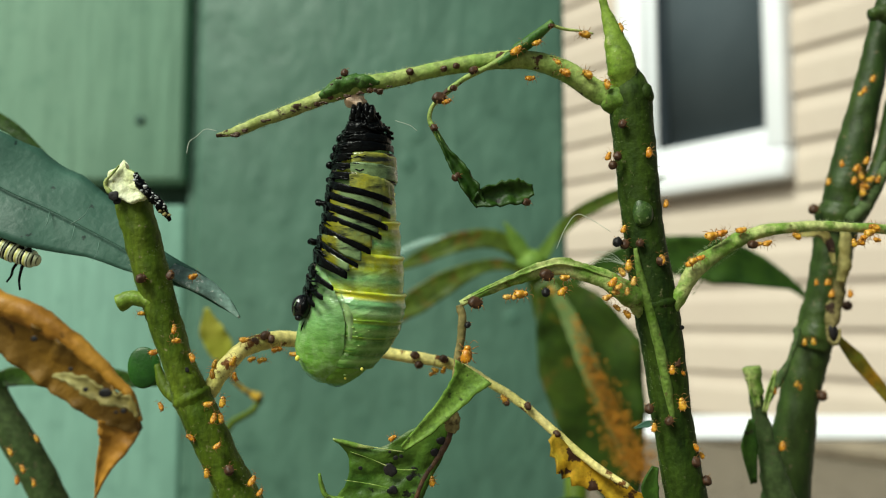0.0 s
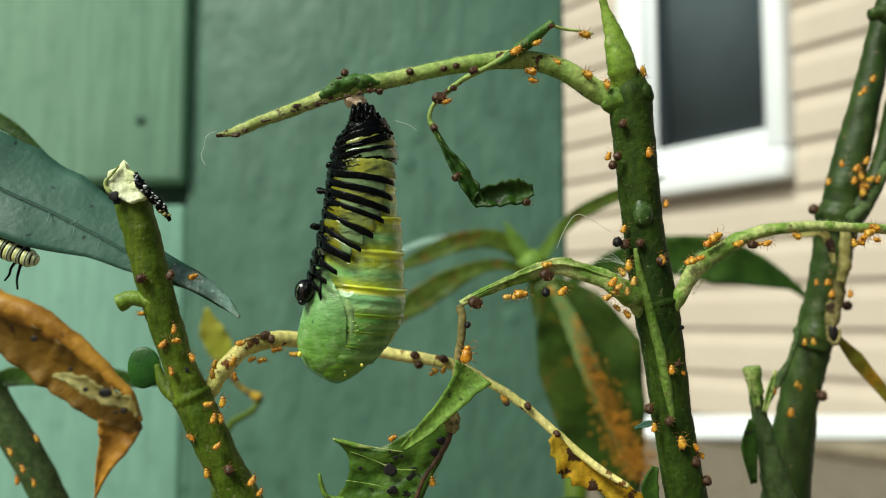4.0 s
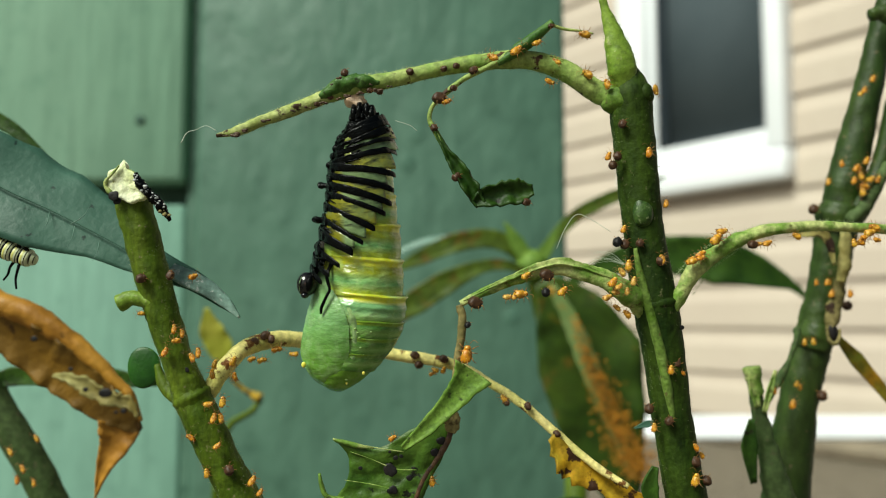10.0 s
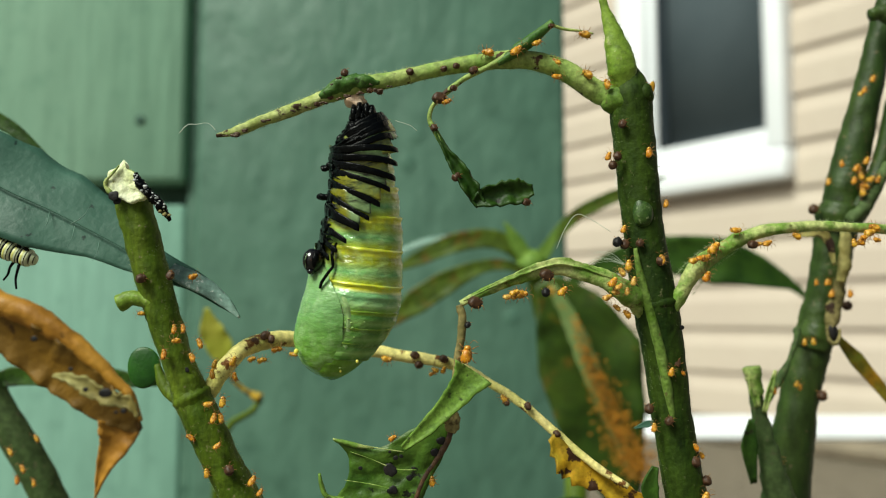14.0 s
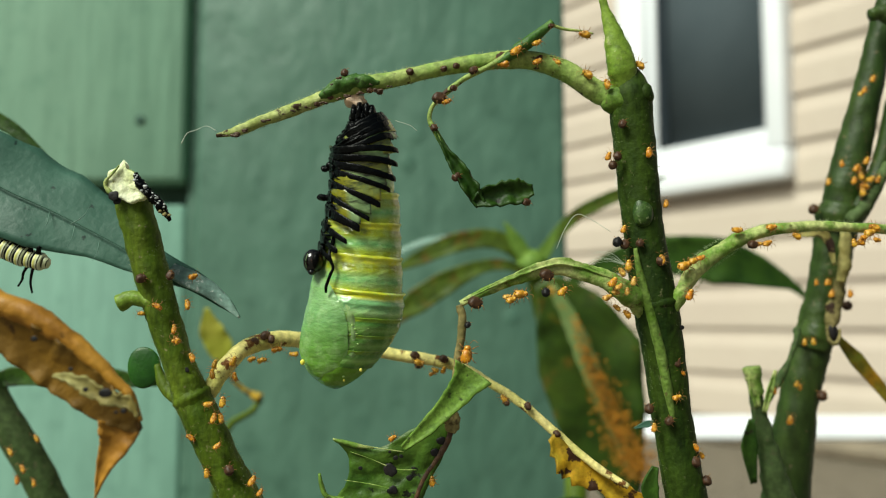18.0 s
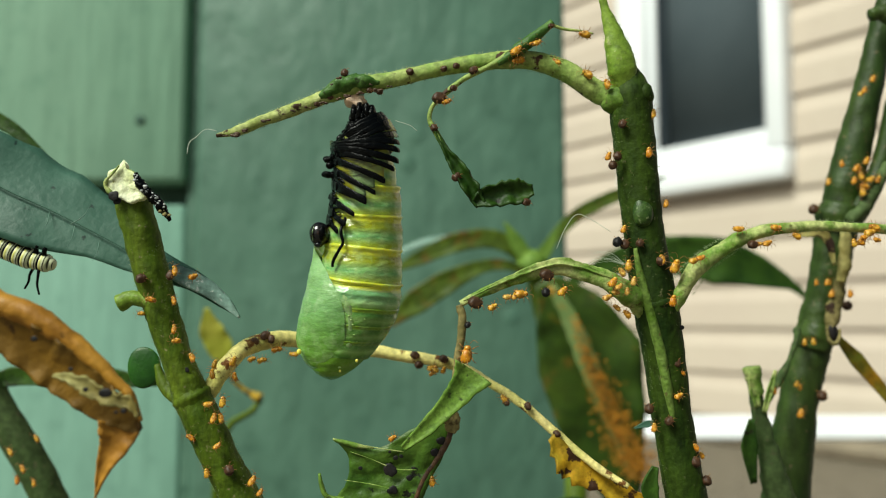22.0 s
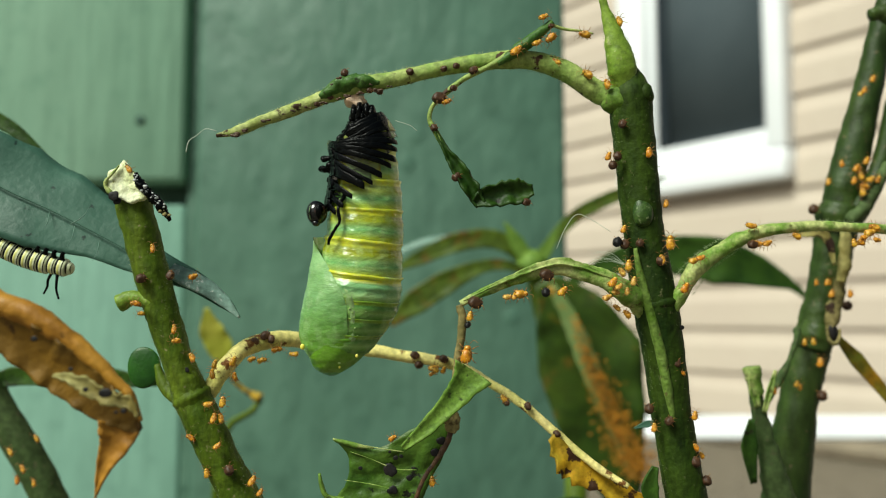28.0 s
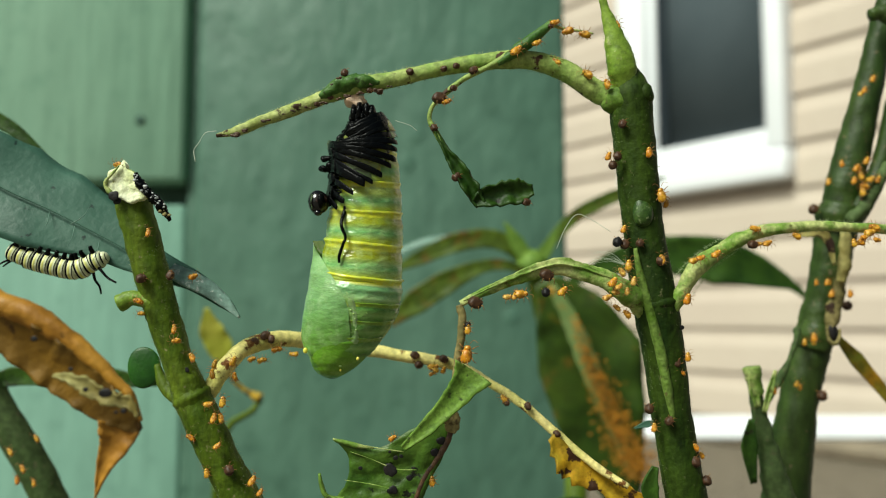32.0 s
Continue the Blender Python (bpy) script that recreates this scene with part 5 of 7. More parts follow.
SKIN_L = (603, 592, 585, 576, 568, 557, 547, 541, 534)
SKIN_R = (691, 698, 702, 703, 704, 709, 712, 713, 713)


def skin_girth(y):
    l, r = np.interp(y, SKIN_Y, SKIN_L), np.interp(y, SKIN_Y, SKIN_R)
    return (l + r) / 2, (r - l) / 2


def band(xl, yl, xr, yr, h, deep, thick, wrap=1.12, seed=0.0, n=36, full=False, grow=0.0, slack=0.25):
    """A strip of skin lying close round the pupa, from behind its edge to a blunt free end in front."""
    bm = bmesh.new()
    c, w0 = skin_girth((yl + yr) / 2)
    w0 += grow
    a1 = -0.35 if full else math.acos(max(-0.98, min(0.98, (xr - c) / w0)))
    shift = xl - (c - w0)
    rings = []
    for i in range(n + 1):
        v = i / n
        a = a1 + (math.pi * wrap - a1) * v
        q = max(0.0, min(1, v * (math.pi * wrap - a1) / (math.pi - a1)))
        y = yl + (yr - yl) * (1 - q) ** 1.4 + 1.5 * noise.noise((v * 3, seed, 0)) + slack * 3 * noise.noise((v * 9, seed, 4))
        hh = h * (0.82 + 0.36 * q) * (1 + slack * noise.noise((v * 4, seed, 2)) + 0.5 * slack * noise.noise((v * 13, seed, 9)))
        if i in (0, n):
            hh *= 0.8
        w = w0 * (1 + 0.012 * noise.noise((v * 6, seed, 7)) + 0.03 * slack * noise.noise((v * 17, seed, 1)))
        rad = Vector((math.cos(a), -math.sin(a) * 0.95, 0)).normalized()
        p = local(c + w * math.cos(a) + shift * q, y, w * 0.95 * deep * MM * math.sin(a))
        ring = []
        for k in range(10):
            b = 2 * math.pi * k / 10
            cb, sb = math.cos(b), math.sin(b)
            ring.append(bm.verts.new(p + rad * (thick * math.copysign(abs(cb) ** 0.6, cb) * 0.001) + Vector((0, 0, hh * MM * 0.001 * math.copysign(abs(sb) ** 0.7, sb)))))
        rings.append(ring)
    return close_rings(bm, rings)


# left and right end of each stripe, half its height, the membrane below it, and both ends once it is pushed together
BANDS = [(602, 252, 690, 254, 8, "skin_pale", 606, 250, 676, 206), (595, 268, 695, 271, 8, "skin_pale", 602, 259, 680, 212), (590, 284, 697, 288, 6, "skin_yellow", 598, 266, 684, 220), (587, 299, 698, 309, 4.6, "skin_yellow", 594, 274, 688, 230), (585, 315, 698, 331, 6, "skin_pale", 590, 281, 694, 242),
         (582, 330, 695, 366, 6.5, "skin_yellow", 598, 262, 697, 256), (580, 346, 692, 390, 6, "skin_pale", 596, 262, 697, 268), (577, 364, 688, 410, 6.5, "skin_yellow", 597, 262, 695, 285), (574, 382, 678, 426, 5.5, "skin_pale", 598, 264, 691, 298), (570, 402, 661, 450, 6, "skin_yellow", 597, 270, 678, 314),
         (565, 426, 641, 474, 5.5, "skin_pale", 596, 280, 666, 328), (559, 450, 623, 490, 9, "skin_yellow", 594, 288, 655, 331), (553, 476, 600, 512, 6, "skin_pale", 592, 304, 636, 346), (547, 498, 581, 527, 5.5, "skin_pale", 590, 322, 621, 360), (541, 514, 566, 540, 5.5, "skin_pale", 588, 334, 607, 369)]
for j, (xl, yl, xr, yr, h, mat, el, fl, er, fr) in enumerate(BANDS):
    deep = np.interp(j, (0, 4, 7, 10, 14), (1.0, 1.01, 1.03, 1.07, 1.08))
    stripe = part("stripe", band(xl, yl, xr, yr, h * (1.05 if j > 4 else 1.0), deep, 0.1, seed=j * 3.7, full=j < 5, slack=0.25 if j > 4 else 0.5, grow=0.8 if j > 4 else -2.0), M["skin_black"], skin, "black stripe of skin")
    nx = BANDS[min(j + 1, len(BANDS) - 1)]
    dy = 8 if j == len(BANDS) - 1 else (nx[1] - yl) / 2
    if 1 < j < 11:
        part("membrane", band(xl + 1, yl + dy, xr - (0 if j < 5 else 15), (yr + nx[3]) / 2 - (0 if j < 5 else 5), abs(nx[3] - yr) / 2 + (3.5 if j < 9 else 1.0), deep - 0.012, 0.06, seed=j * 5.1 + 1, full=j < 4, grow=-0.2, wrap=1.12 if j > 4 else 0.6), M["skin_yellow" if j % 2 == 0 and j < 9 else "skin_pale"], stripe, "pale membrane between the stripes")
    if j > 4:
        part("flank", band(xl - 2, yl + 7, xl + (7 if j < 10 else 10), yl + 12, 7 if j < 10 else 9, deep + 0.02, 0.16, seed=j * 2.3 + 5, slack=0.6), M["skin_black"], stripe, "black crumpled flank of the skin")
    crease = random.Random(40 + j)
    for _ in range(8 if j < 5 else 4):
        a0, q0 = crease.uniform(1.5 if j < 5 else 2.5, 3.3), crease.uniform(0.3, 0.9)
        c, w = skin_girth(yl)
        dx = xl - (c - w)
        y0 = crease.uniform(-7, 7)
        pts = []
        for i in range(5):
            a = a0 + q0 * (i / 4 - 0.5)
            pts.append(local(c + dx * 0.7 + w * math.cos(a), yl + (yr - yl) * (0.5 + 0.5 * math.cos(a)) + y0 + crease.uniform(-2, 2), w * 0.95 * (deep + 0.01) * MM * math.sin(a)))
        r = crease.uniform(0.08, 0.18)
        part("crease", tube(pts, [r * 0.3, r, r * 0.8, r, r * 0.3], 8, 4, 0.4, facing=(0, 0.1, 1), freq=900), M["skin_black"], stripe)
    skin_parts.append(stripe)


def leg_mesh(x, y, length, r, drop, out=0.5):
    """A shrivelled leg: a wide root, a thin middle and a knobbed end with a hooked foot."""
    pts = [local(x + 12, y + 3, out), local(x, y, out + 0.3), local(x - length * 0.45, y + drop * 0.4, out + 0.35), local(x - length * 0.8, y + drop * 0.8, out + 0.25), local(x - length, y + drop, out + 0.1), local(x - length - 3, y + drop + 3, out)]
    return tube(pts, [r * 1.6, r * 1.2, r * 0.8, r * 0.85, r * 0.9, r * 0.45], 10, 6, 0.55, facing=(0, -1, 0.1), freq=1100)


for j, x, y, length, r, drop in ((6, 584, 366, 20, 0.5, -3), (9, 572, 434, 22, 0.5, -2), (12, 560, 488, 10, 0.34, -8), (13, 554, 500, 8, 0.3, -8), (12, 562, 494, 10, 0.3, 4), (13, 556, 508, 9, 0.28, 12), (14, 552, 520, 8, 0.28, 16), (4, 591, 322, 8, 0.5, 0)):
    part("leg", leg_mesh(x, y, length, r, drop), M["skin_black"], skin_parts[j], "shrivelled black leg")

# crumpled folds round the hanging end
rng = random.Random(7)
for k in range(96):
    v = (k + 0.5) / 96
    y = 203 + 80 * v
    w = np.interp(y, (196, 215, 228, 240, 255, 285), (19, 25, 40, 45, 47, 45)) * rng.uniform(0.9, 1.03)
    c = np.interp(y, (196, 230, 250, 285), (643, 650, 646, 632))
    a0, span, slope = rng.uniform(-0.6, 3.4), rng.uniform(0.4, 1.0), rng.uniform(-4, 12) * (1 if v > 0.25 else 2.5)
    pts = []
    for i in range(7):
        a = a0 + span * i / 6
        q = w * (1 + 0.05 * math.sin(i * 1.9 + k))
        pts.append(local(c + q * math.cos(a), y + slope * (0.5 - i / 6) + rng.uniform(-1.5, 1.5), q * 0.85 * MM * math.sin(a)))
    r = rng.uniform(0.14, 0.3)
    part("fold", tube(pts, [r * 0.4, r, r * 0.8, r * 1.1, r * 0.4], 8, 4, 0.4, facing=(0, 0.1, 1), freq=1100), M["skin_black"], skin)
part("core", ball(2.75, 2.4, 2.7, 36, 26, rough=0.22, freq=900, centre=local(644, 246)), M["skin_black"], skin, "crumpled black skin")
part("core", ball(1.6, 1.4, 2.3, 26, 18, rough=0.28, freq=1000, centre=local(644, 212)), M["skin_black"], skin, "crumpled black skin")
for x, y, r in ((627, 200, 0.4), (659, 201, 0.42), (650, 197, 0.4), (637, 196, 0.45), (643, 206, 0.36), (633, 208, 0.34), (655, 210, 0.36)):
    part("hind_leg", tube([local(x, y - 11, 0.8), local(x, y + 2, 1.25), local(x + 1, y + 16, 1.3)], [r * 0.7, r, r * 0.7], 10, 6, 0.4), M["skin_black"], skin)
for x, y, r in ((603, 248, 0.46), (597, 264, 0.5), (592, 279, 0.44), (586, 294, 0.5), (608, 256, 0.4), (602, 272, 0.42)):
    part("proleg", ball(r * 1.1, r, r, 12, 9, rough=0.2, freq=900, centre=local(x, y, 0.8)), M["skin_black"], skin)

head = part("head_capsule", ball(1.3, 1.3, 1.5, 26, 18, rough=0.14, freq=420), M["head"], skin, "shiny black and brown head capsule")
part("face_plate", ball(0.5, 0.6, 0.95, 14, 10, centre=(0.0005, -0.00085, 0.0001)), M["skin_black"], head)
part("jaw", ball(0.45, 0.5, 0.35, 12, 8, rough=0.3, centre=(0.0001, -0.0006, -0.0013)), M["head"], head)
for x in (-0.0005,):
    part("face_stripe", tube([(x, -0.0011, 0.0009), (x * 1.25, -0.00124, 0.0), (x, -0.0011, -0.0009)], [0.05, 0.09, 0.05], 6, 5, 0.3), M["skin_pale"], head, "pale stripe on the head")
feeler = part("tentacle", tube([(0.0012, 0.0028, 0.0086), (0.0011, 0.0014, 0.0066), (0.0006, 0.0, 0.0046), (0.0010, -0.0002, 0.0030), (0.0007, -0.0002, 0.0022), (0.0001, 0.0, 0.0008), (0, 0.0002, 0)], [0.3, 0.28, 0.22, 0.18, 0.2, 0.2, 0.16], 8, 6, 0.2), M["skin_black"], skin, "thin black tentacle")

# time, tip of the tentacle, its turn in degrees, how far it stands out
FEELER = [(0, 538, 586, 8, 2.0), (1, 552, 571, 6, 3.0), (2, 568, 574, 4, 3.8), (3, 555, 585, 6, 3.0), (6, 585, 550, -6, 4.3), (7, 589, 559, -6, 4.5), (8, 574, 558, 4, 4.2), (9, 549, 523, 12, 2.6), (10, 576, 551, 2, 4.2), (11, 581, 534, 4, 4.2), (12, 532, 510, 40, 1.8), (13, 550, 541, 20, 2.8),
          (14, 574, 508, 12, 4.0), (17, 570, 498, 4, 4.0), (18, 585, 515, -2, 4.4), (19, 578, 467, 8, 4.2), (22, 596, 471, 6, 4.5), (25, 587, 480, -4, 4.5), (28, 589, 434, 8, 4.4), (30, 597, 431, 2, 4.5), (32, 608, 464, -4, 4.7)]
part("silk_pad", ball(1.35, 0.9, 0.85, 24, 16, rough=0.6, freq=1300, centre=local(632, 181)), M["silk"], skin, "peach-coloured silk button")
# ---------------------------------------------------------------- small striped larva on the leaf
larva = thing("caterpillar", pose(0, 0, 0), "small black, white and yellow striped caterpillar beneath a leaf", "caterpillar")
LARVA_PATH = spline([(-0.07073, 0.10981, 0.43279), (-0.0656, 0.10992, 0.43155), (-0.06119, 0.10999, 0.43067), (-0.05752, 0.11007, 0.4298), (-0.05422, 0.11018, 0.42841), (-0.05092, 0.11027, 0.42746), (-0.04762, 0.11032, 0.42687), (-0.04505, 0.11023, 0.4279), (-0.04248, 0.11015, 0.42877), (-0.03992, 0.11013, 0.42906)], 10)
LARVA_LEN = [0.0]
for a, b in zip(LARVA_PATH, LARVA_PATH[1:]):
    LARVA_LEN.append(LARVA_LEN[-1] + (b - a).length)


def on_larva_path(s):
    s = max(0.0, min(s, LARVA_LEN[-1] - 1e-5))
    for i in range(len(LARVA_PATH) - 1):
        if LARVA_LEN[i + 1] >= s:
            k = (s - LARVA_LEN[i]) / (LARVA_LEN[i + 1] - LARVA_LEN[i])
            p = LARVA_PATH[i].lerp(LARVA_PATH[i + 1], k)
            t = (LARVA_PATH[i + 1] - LARVA_PATH[i]).normalized()
            return Matrix.Translation(p) @ Matrix.Rotation(-math.atan2(t.z, t.x), 4, "Y")


def disc_band(x0, x1, r, material, name, parent):
    return part(name, tube([(x0 * 0.001, 0, 0), ((x0 + x1) * 0.0005, 0, 0), (x1 * 0.001, 0, 0)], [r * 0.985, r * 1.008, r * 0.985], 22, 3, 0.03, freq=600), M[material], parent)


larva_parts = []
for i in range(11):
    r = 1.42 if 1 < i < 9 else 1.22
    seg = part("segment", tube([(-0.00068, 0, 0), (-0.0004, 0, 0), (0, 0, 0), (0.0004, 0, 0), (0.00068, 0, 0)], [r * 0.88, r * 0.98, r, r * 0.98, r * 0.88], 22, 4, 0.03, freq=600), M["cat_white"], larva, "cream and white body segment")
    disc_band(-0.2, 0.12, r * 1.006, "cat_yellow", "yellow_band", seg)
    disc_band(-0.52, -0.26, r * 1.004, "skin_black", "black_band", seg)
    disc_band(0.3, 0.42, r * 1.0, "skin_black", "black_band", seg)
    part("leg", tube([(0, -0.0006, 0.0009), (0, -0.0009, 0.0015), (0.0001, -0.001, 0.0019)], [0.35, 0.3, 0.25], 8, 4), M["skin_black"], seg)
    if i == 1:
        for s in (-1, 1):
            part("tentacle", tube([(0.0004 - 0.0006 * s, 0.0005 * s, -0.001), (0.0004 - 0.0009 * s, 0.0007 * s, -0.0021), (0.0006 - 0.001 * s, 0.0008 * s, -0.0030), (0.0008 - 0.0015 * s, 0.001 * s, -0.0040)], [0.22, 0.18, 0.16, 0.13], 8, 5), M["skin_black"], seg)
    if i == 10:
        for s in (-1, 1):
            part("tentacle", tube([(0, 0.0004 * s, -0.001), (-0.0005, 0.0006 * s, -0.0016), (-0.001, 0.0008 * s, -0.0024)], [0.17, 0.14, 0.1], 8, 5), M["skin_black"], seg)
    larva_parts.append((seg, i))
larva_head = part("head", ball(0.7, 0.8, 0.85, 14, 10), M["cat_white"], larva, "striped pale head")
disc_band(-0.25, 0.0, 0.82, "skin_black", "black_band", larva_head)
disc_band(0.3, 0.45, 0.66, "skin_black", "black_band", larva_head)
# time, how far the head is along the leaf's edge, in millimetres
LARVA_AT = [(0, 18.5), (3, 18.4), (6, 18.1), (9, 18.1), (14, 18.1), (19, 20.0), (21, 20.0), (23, 21.6), (25, 22.3), (28, 23.0), (29, 24.4), (30, 26.2), (32, 27.8)]


# ---------------------------------------------------------------- dried larva on the cut stem
def make_dried_larva():
    o = thing("dried_caterpillar", pose(0, 0, 0), "tiny dried black and white caterpillar skin on the cut stem", "caterpillar skin")
    line = [(-0.03807, 0.10421, 0.43841), (-0.03765, 0.1043, 0.43729), (-0.03653, 0.10442, 0.4359), (-0.03541, 0.10451, 0.43492), (-0.03457, 0.10462, 0.43367), (-0.0338, 0.10472, 0.43248)]
    part("body", tube(line, [0.3, 0.55, 0.62, 0.6, 0.5, 0.2], 12, 8, 0.5, freq=1500), M["skin_black"], o, "shrivelled dark body")
    rng = random.Random(5)
    pts = spline(line, 10)
    for _ in range(46):
        k = rng.randrange(6, len(pts) - 2)
        r = rng.uniform(0.08, 0.2)
        p = pts[k] + Vector((rng.uniform(-0.35, 0.45), -rng.uniform(0.3, 0.55), rng.uniform(-0.35, 0.45))) * 0.001
        part("flake", ball(r * 1.5, r * 0.6, r, 6, 4, rough=0.6, freq=3000, centre=p), M["dry_flake" if k < len(pts) * 0.75 else "tan_twig"], o)


make_dried_larva()

# ---------------------------------------------------------------- silk threads
thread = thing("silk_thread", Matrix.Translation((-0.02822, 0.10436, 0.4437)) @ pose(0, 0, 0, 4.8957), "loose pale silk thread at the tip of the twig", "thread")
part("strand", tube([(0, 0, 0.0), (-0.0014, 0, 0.0002), (-0.0025, 0, -0.0007), (-0.0034, 0, -0.0014), (-0.0037, 0, -0.0028)], [0.04, 0.035, 0.035, 0.04, 0.06], 5, 5, 0.3), M["thread"], thread)
for q, d in (([(0.01388, 0.10361, 0.42894), (0.01492, 0.10341, 0.43135), (0.0163, 0.10326, 0.43307), (0.01802, 0.10331, 0.43252), (0.02044, 0.10344, 0.43101)], "fine pale thread between the leaves"), ([(-0.00321, 0.10337, 0.44348), (-0.00411, 0.10331, 0.44417), (-0.00586, 0.10327, 0.44473)], "fine pale thread beside the pupa")):
    o = thing("silk_thread", pose(0, 0, 0), d, "thread")
    part("strand", tube(q, [0.03, 0.035, 0.035, 0.03], 5, 6), M["thread"], o)


# ---------------------------------------------------------------- aphids
def aphid_model(kind):
    round_one = kind in ("mummy", "mummy_black")
    name = "aphid_shell" if round_one else "aphid"
    label = {"aphid": "bright orange aphid with thin dark legs", "aphid_pale": "pale yellow-orange young aphid", "mummy": "swollen brown aphid shell stuck to the plant", "mummy_black": "black dried aphid shell"}[kind]
    o = thing(name, pose(0, 0, 0), label, "aphid", "aphid shells" if round_one else "orange aphids")
    part("abdomen", ball(*((0.95, 0.8, 0.75) if round_one else (0.82, 0.53, 0.44)), 16, 12, taper=-0.12 if round_one else -0.3, rough=0.3 if round_one else 0.5, freq=1500), M[kind], o)
    part("head", ball(0.34, 0.36, 0.3, 10, 6, rough=0.25, freq=1600, centre=(0.00062, 0, 0.00002)), M[kind], o)
    for s in (-1, 1):
        for x, fx in ((0.6, 0.5), (0.25, 0.05), (-0.1, -0.75)):
            part("leg", tube([(x * 0.001, s * 0.0004, -0.0002), ((x + fx * 0.5) * 0.001, s * 0.00075, 0.00002), ((x + fx * 0.8) * 0.001, s * 0.00098, -0.0006)], [0.06, 0.045, 0.03], 5, 3), M["aphid_leg"], o)
        if not round_one:
            part("antenna", tube([(0.0011, s * 0.00015, 0.0001), (0.0015, s * 0.0005, 0.0004), (0.0013, s * 0.001, 0.0005)], [0.03, 0.025, 0.015], 4, 3), M["aphid_leg"], o)
            part("cornicle", tube([(-0.00065, s * 0.00025, 0.00035), (-0.0009, s * 0.0003, 0.0006)], [0.07, 0.05], 5, 2), M["aphid_leg"], o)
    return o


MODELS = {}


def aphid_pose(place, heading, lean, size=1.0):
    """heading: degrees in the upright plane from +x; lean: how far the back turns from the viewer towards the sky side of the heading."""
    f = Vector((math.cos(radians(heading)), 0, math.sin(radians(heading))))
    side = Vector((-f.z, 0, f.x))
    up = Vector((0, -1, 0)) * math.cos(radians(lean)) + side * math.sin(radians(lean))
    left = up.cross(f)
    return Matrix.Translation(place) @ Matrix((f, left, up)).transposed().to_4x4() @ Matrix.Diagonal((size, size, size, 1))


def aphid(kind, place, heading, lean=25.0, size=1.0):
    m = aphid_pose(place, heading, lean, size)
    if kind not in MODELS:
        MODELS[kind] = aphid_model(kind)
        MODELS[kind].matrix_basis = m
        return MODELS[kind]
    o = MODELS[kind]
    keep = o.scale.copy()
    o.scale = (1, 1, 1)
    c = copy_thing(o, m)
    o.scale = keep
    return c


def colony(kind, rows, sizes=(0.75, 1.05), lean=(10, 60)):
    for place, heading in rows:
        aphid(kind, place, heading + random.uniform(-15, 15), random.uniform(*lean), random.uniform(*sizes))


# on the cut stem and its dry stalk
colony("aphid", [((-0.03319, 0.10546, 0.4191), 80), ((-0.03291, 0.10558, 0.41771), 200), ((-0.03101, 0.10596, 0.41562), 110), ((-0.029, 0.10625, 0.40986), 10), ((-0.02745, 0.1066, 0.4081), 110), ((-0.02831, 0.1064, 0.40812), 85), ((-0.02789, 0.10669, 0.40472), 35)], (0.6, 0.8))
colony("aphid", [((-0.03139, 0.10762, 0.40562), 150), ((-0.02942, 0.108, 0.40121), 100), ((-0.02368, 0.10757, 0.40032), 60), ((-0.0227, 0.10769, 0.39892), 60), ((-0.03776, 0.1068, 0.42106), 180), ((-0.02745, 0.10724, 0.41004), 80), ((-0.03199, 0.1089, 0.42577), 20)], (0.55, 0.85))
colony("aphid", [((-0.02897, 0.10885, 0.41464), 60), ((-0.02912, 0.10845, 0.41346), 80), ((-0.0271, 0.11084, 0.41491), 75), ((-0.02688, 0.11101, 0.41294), 100), ((-0.02514, 0.11283, 0.41511), 20), ((-0.02401, 0.11385, 0.41492), 10), ((-0.02245, 0.11574, 0.41627), 0), ((-0.02033, 0.1168, 0.41563), 170)], (0.6, 0.85), (-80, -30))
colony("aphid", [((-0.00111, 0.12001, 0.41331), 150), ((-0.0015, 0.12006, 0.41276), 20), ((0.00008, 0.12001, 0.41331), 60), ((0.00825, 0.11631, 0.40965), 140), ((-0.00131, 0.10604, 0.4006), 80), ((-0.00603, 0.10356, 0.4061), 20)], (0.5, 0.75), (-60, 20))
colony("mummy", [((-0.0373, 0.10513, 0.42536), 30), ((-0.0338, 0.10529, 0.42579), 80), ((-0.02313, 0.11521, 0.41773), 100), ((-0.00394, 0.12185, 0.41528), 0), ((-0.00337, 0.12196, 0.41392), 0), ((0.00016, 0.12089, 0.41476), 0), ((0.00855, 0.11635, 0.4092), 140), ((0.0114, 0.11589, 0.40871), 140), ((0.01508, 0.11468, 0.4052), 140)], (0.55, 0.75))
colony("mummy", [((-0.02647, 0.10715, 0.40177), 120), ((-0.02393, 0.11538, 0.41818), 30), ((-0.02528, 0.11464, 0.41736), 30)], (0.5, 0.9))
# on the upper twig and its threads
colony("mummy", [((-0.00411, 0.10275, 0.45077), 170), ((0.00007, 0.10252, 0.45106), 170), ((0.00167, 0.10249, 0.45141), 10), ((0.00373, 0.10165, 0.45066), 60), ((0.00131, 0.10155, 0.44837), 30), ((-0.01213, 0.10276, 0.45063), 100), ((-0.00111, 0.10255, 0.44371), 130), ((0.00165, 0.10267, 0.43765), 80), ((0.01017, 0.10264, 0.43452), 30)], (0.45, 0.65))
colony("mummy", [((-0.00041, 0.10165, 0.44721), 10)], (0.95, 1.0))
colony("mummy", [((0.01319, 0.10129, 0.45605), 30), ((-0.00899, 0.10294, 0.44848), 10), ((-0.01851, 0.10376, 0.44599), 20), ((-0.02241, 0.10407, 0.44471), 20), ((-0.01554, 0.10348, 0.44692), 20), ((-0.0139, 0.10321, 0.4477), 20), ((-0.02557, 0.10418, 0.44338), 20), ((-0.00782, 0.10316, 0.44833), 15)], (0.4, 0.6))
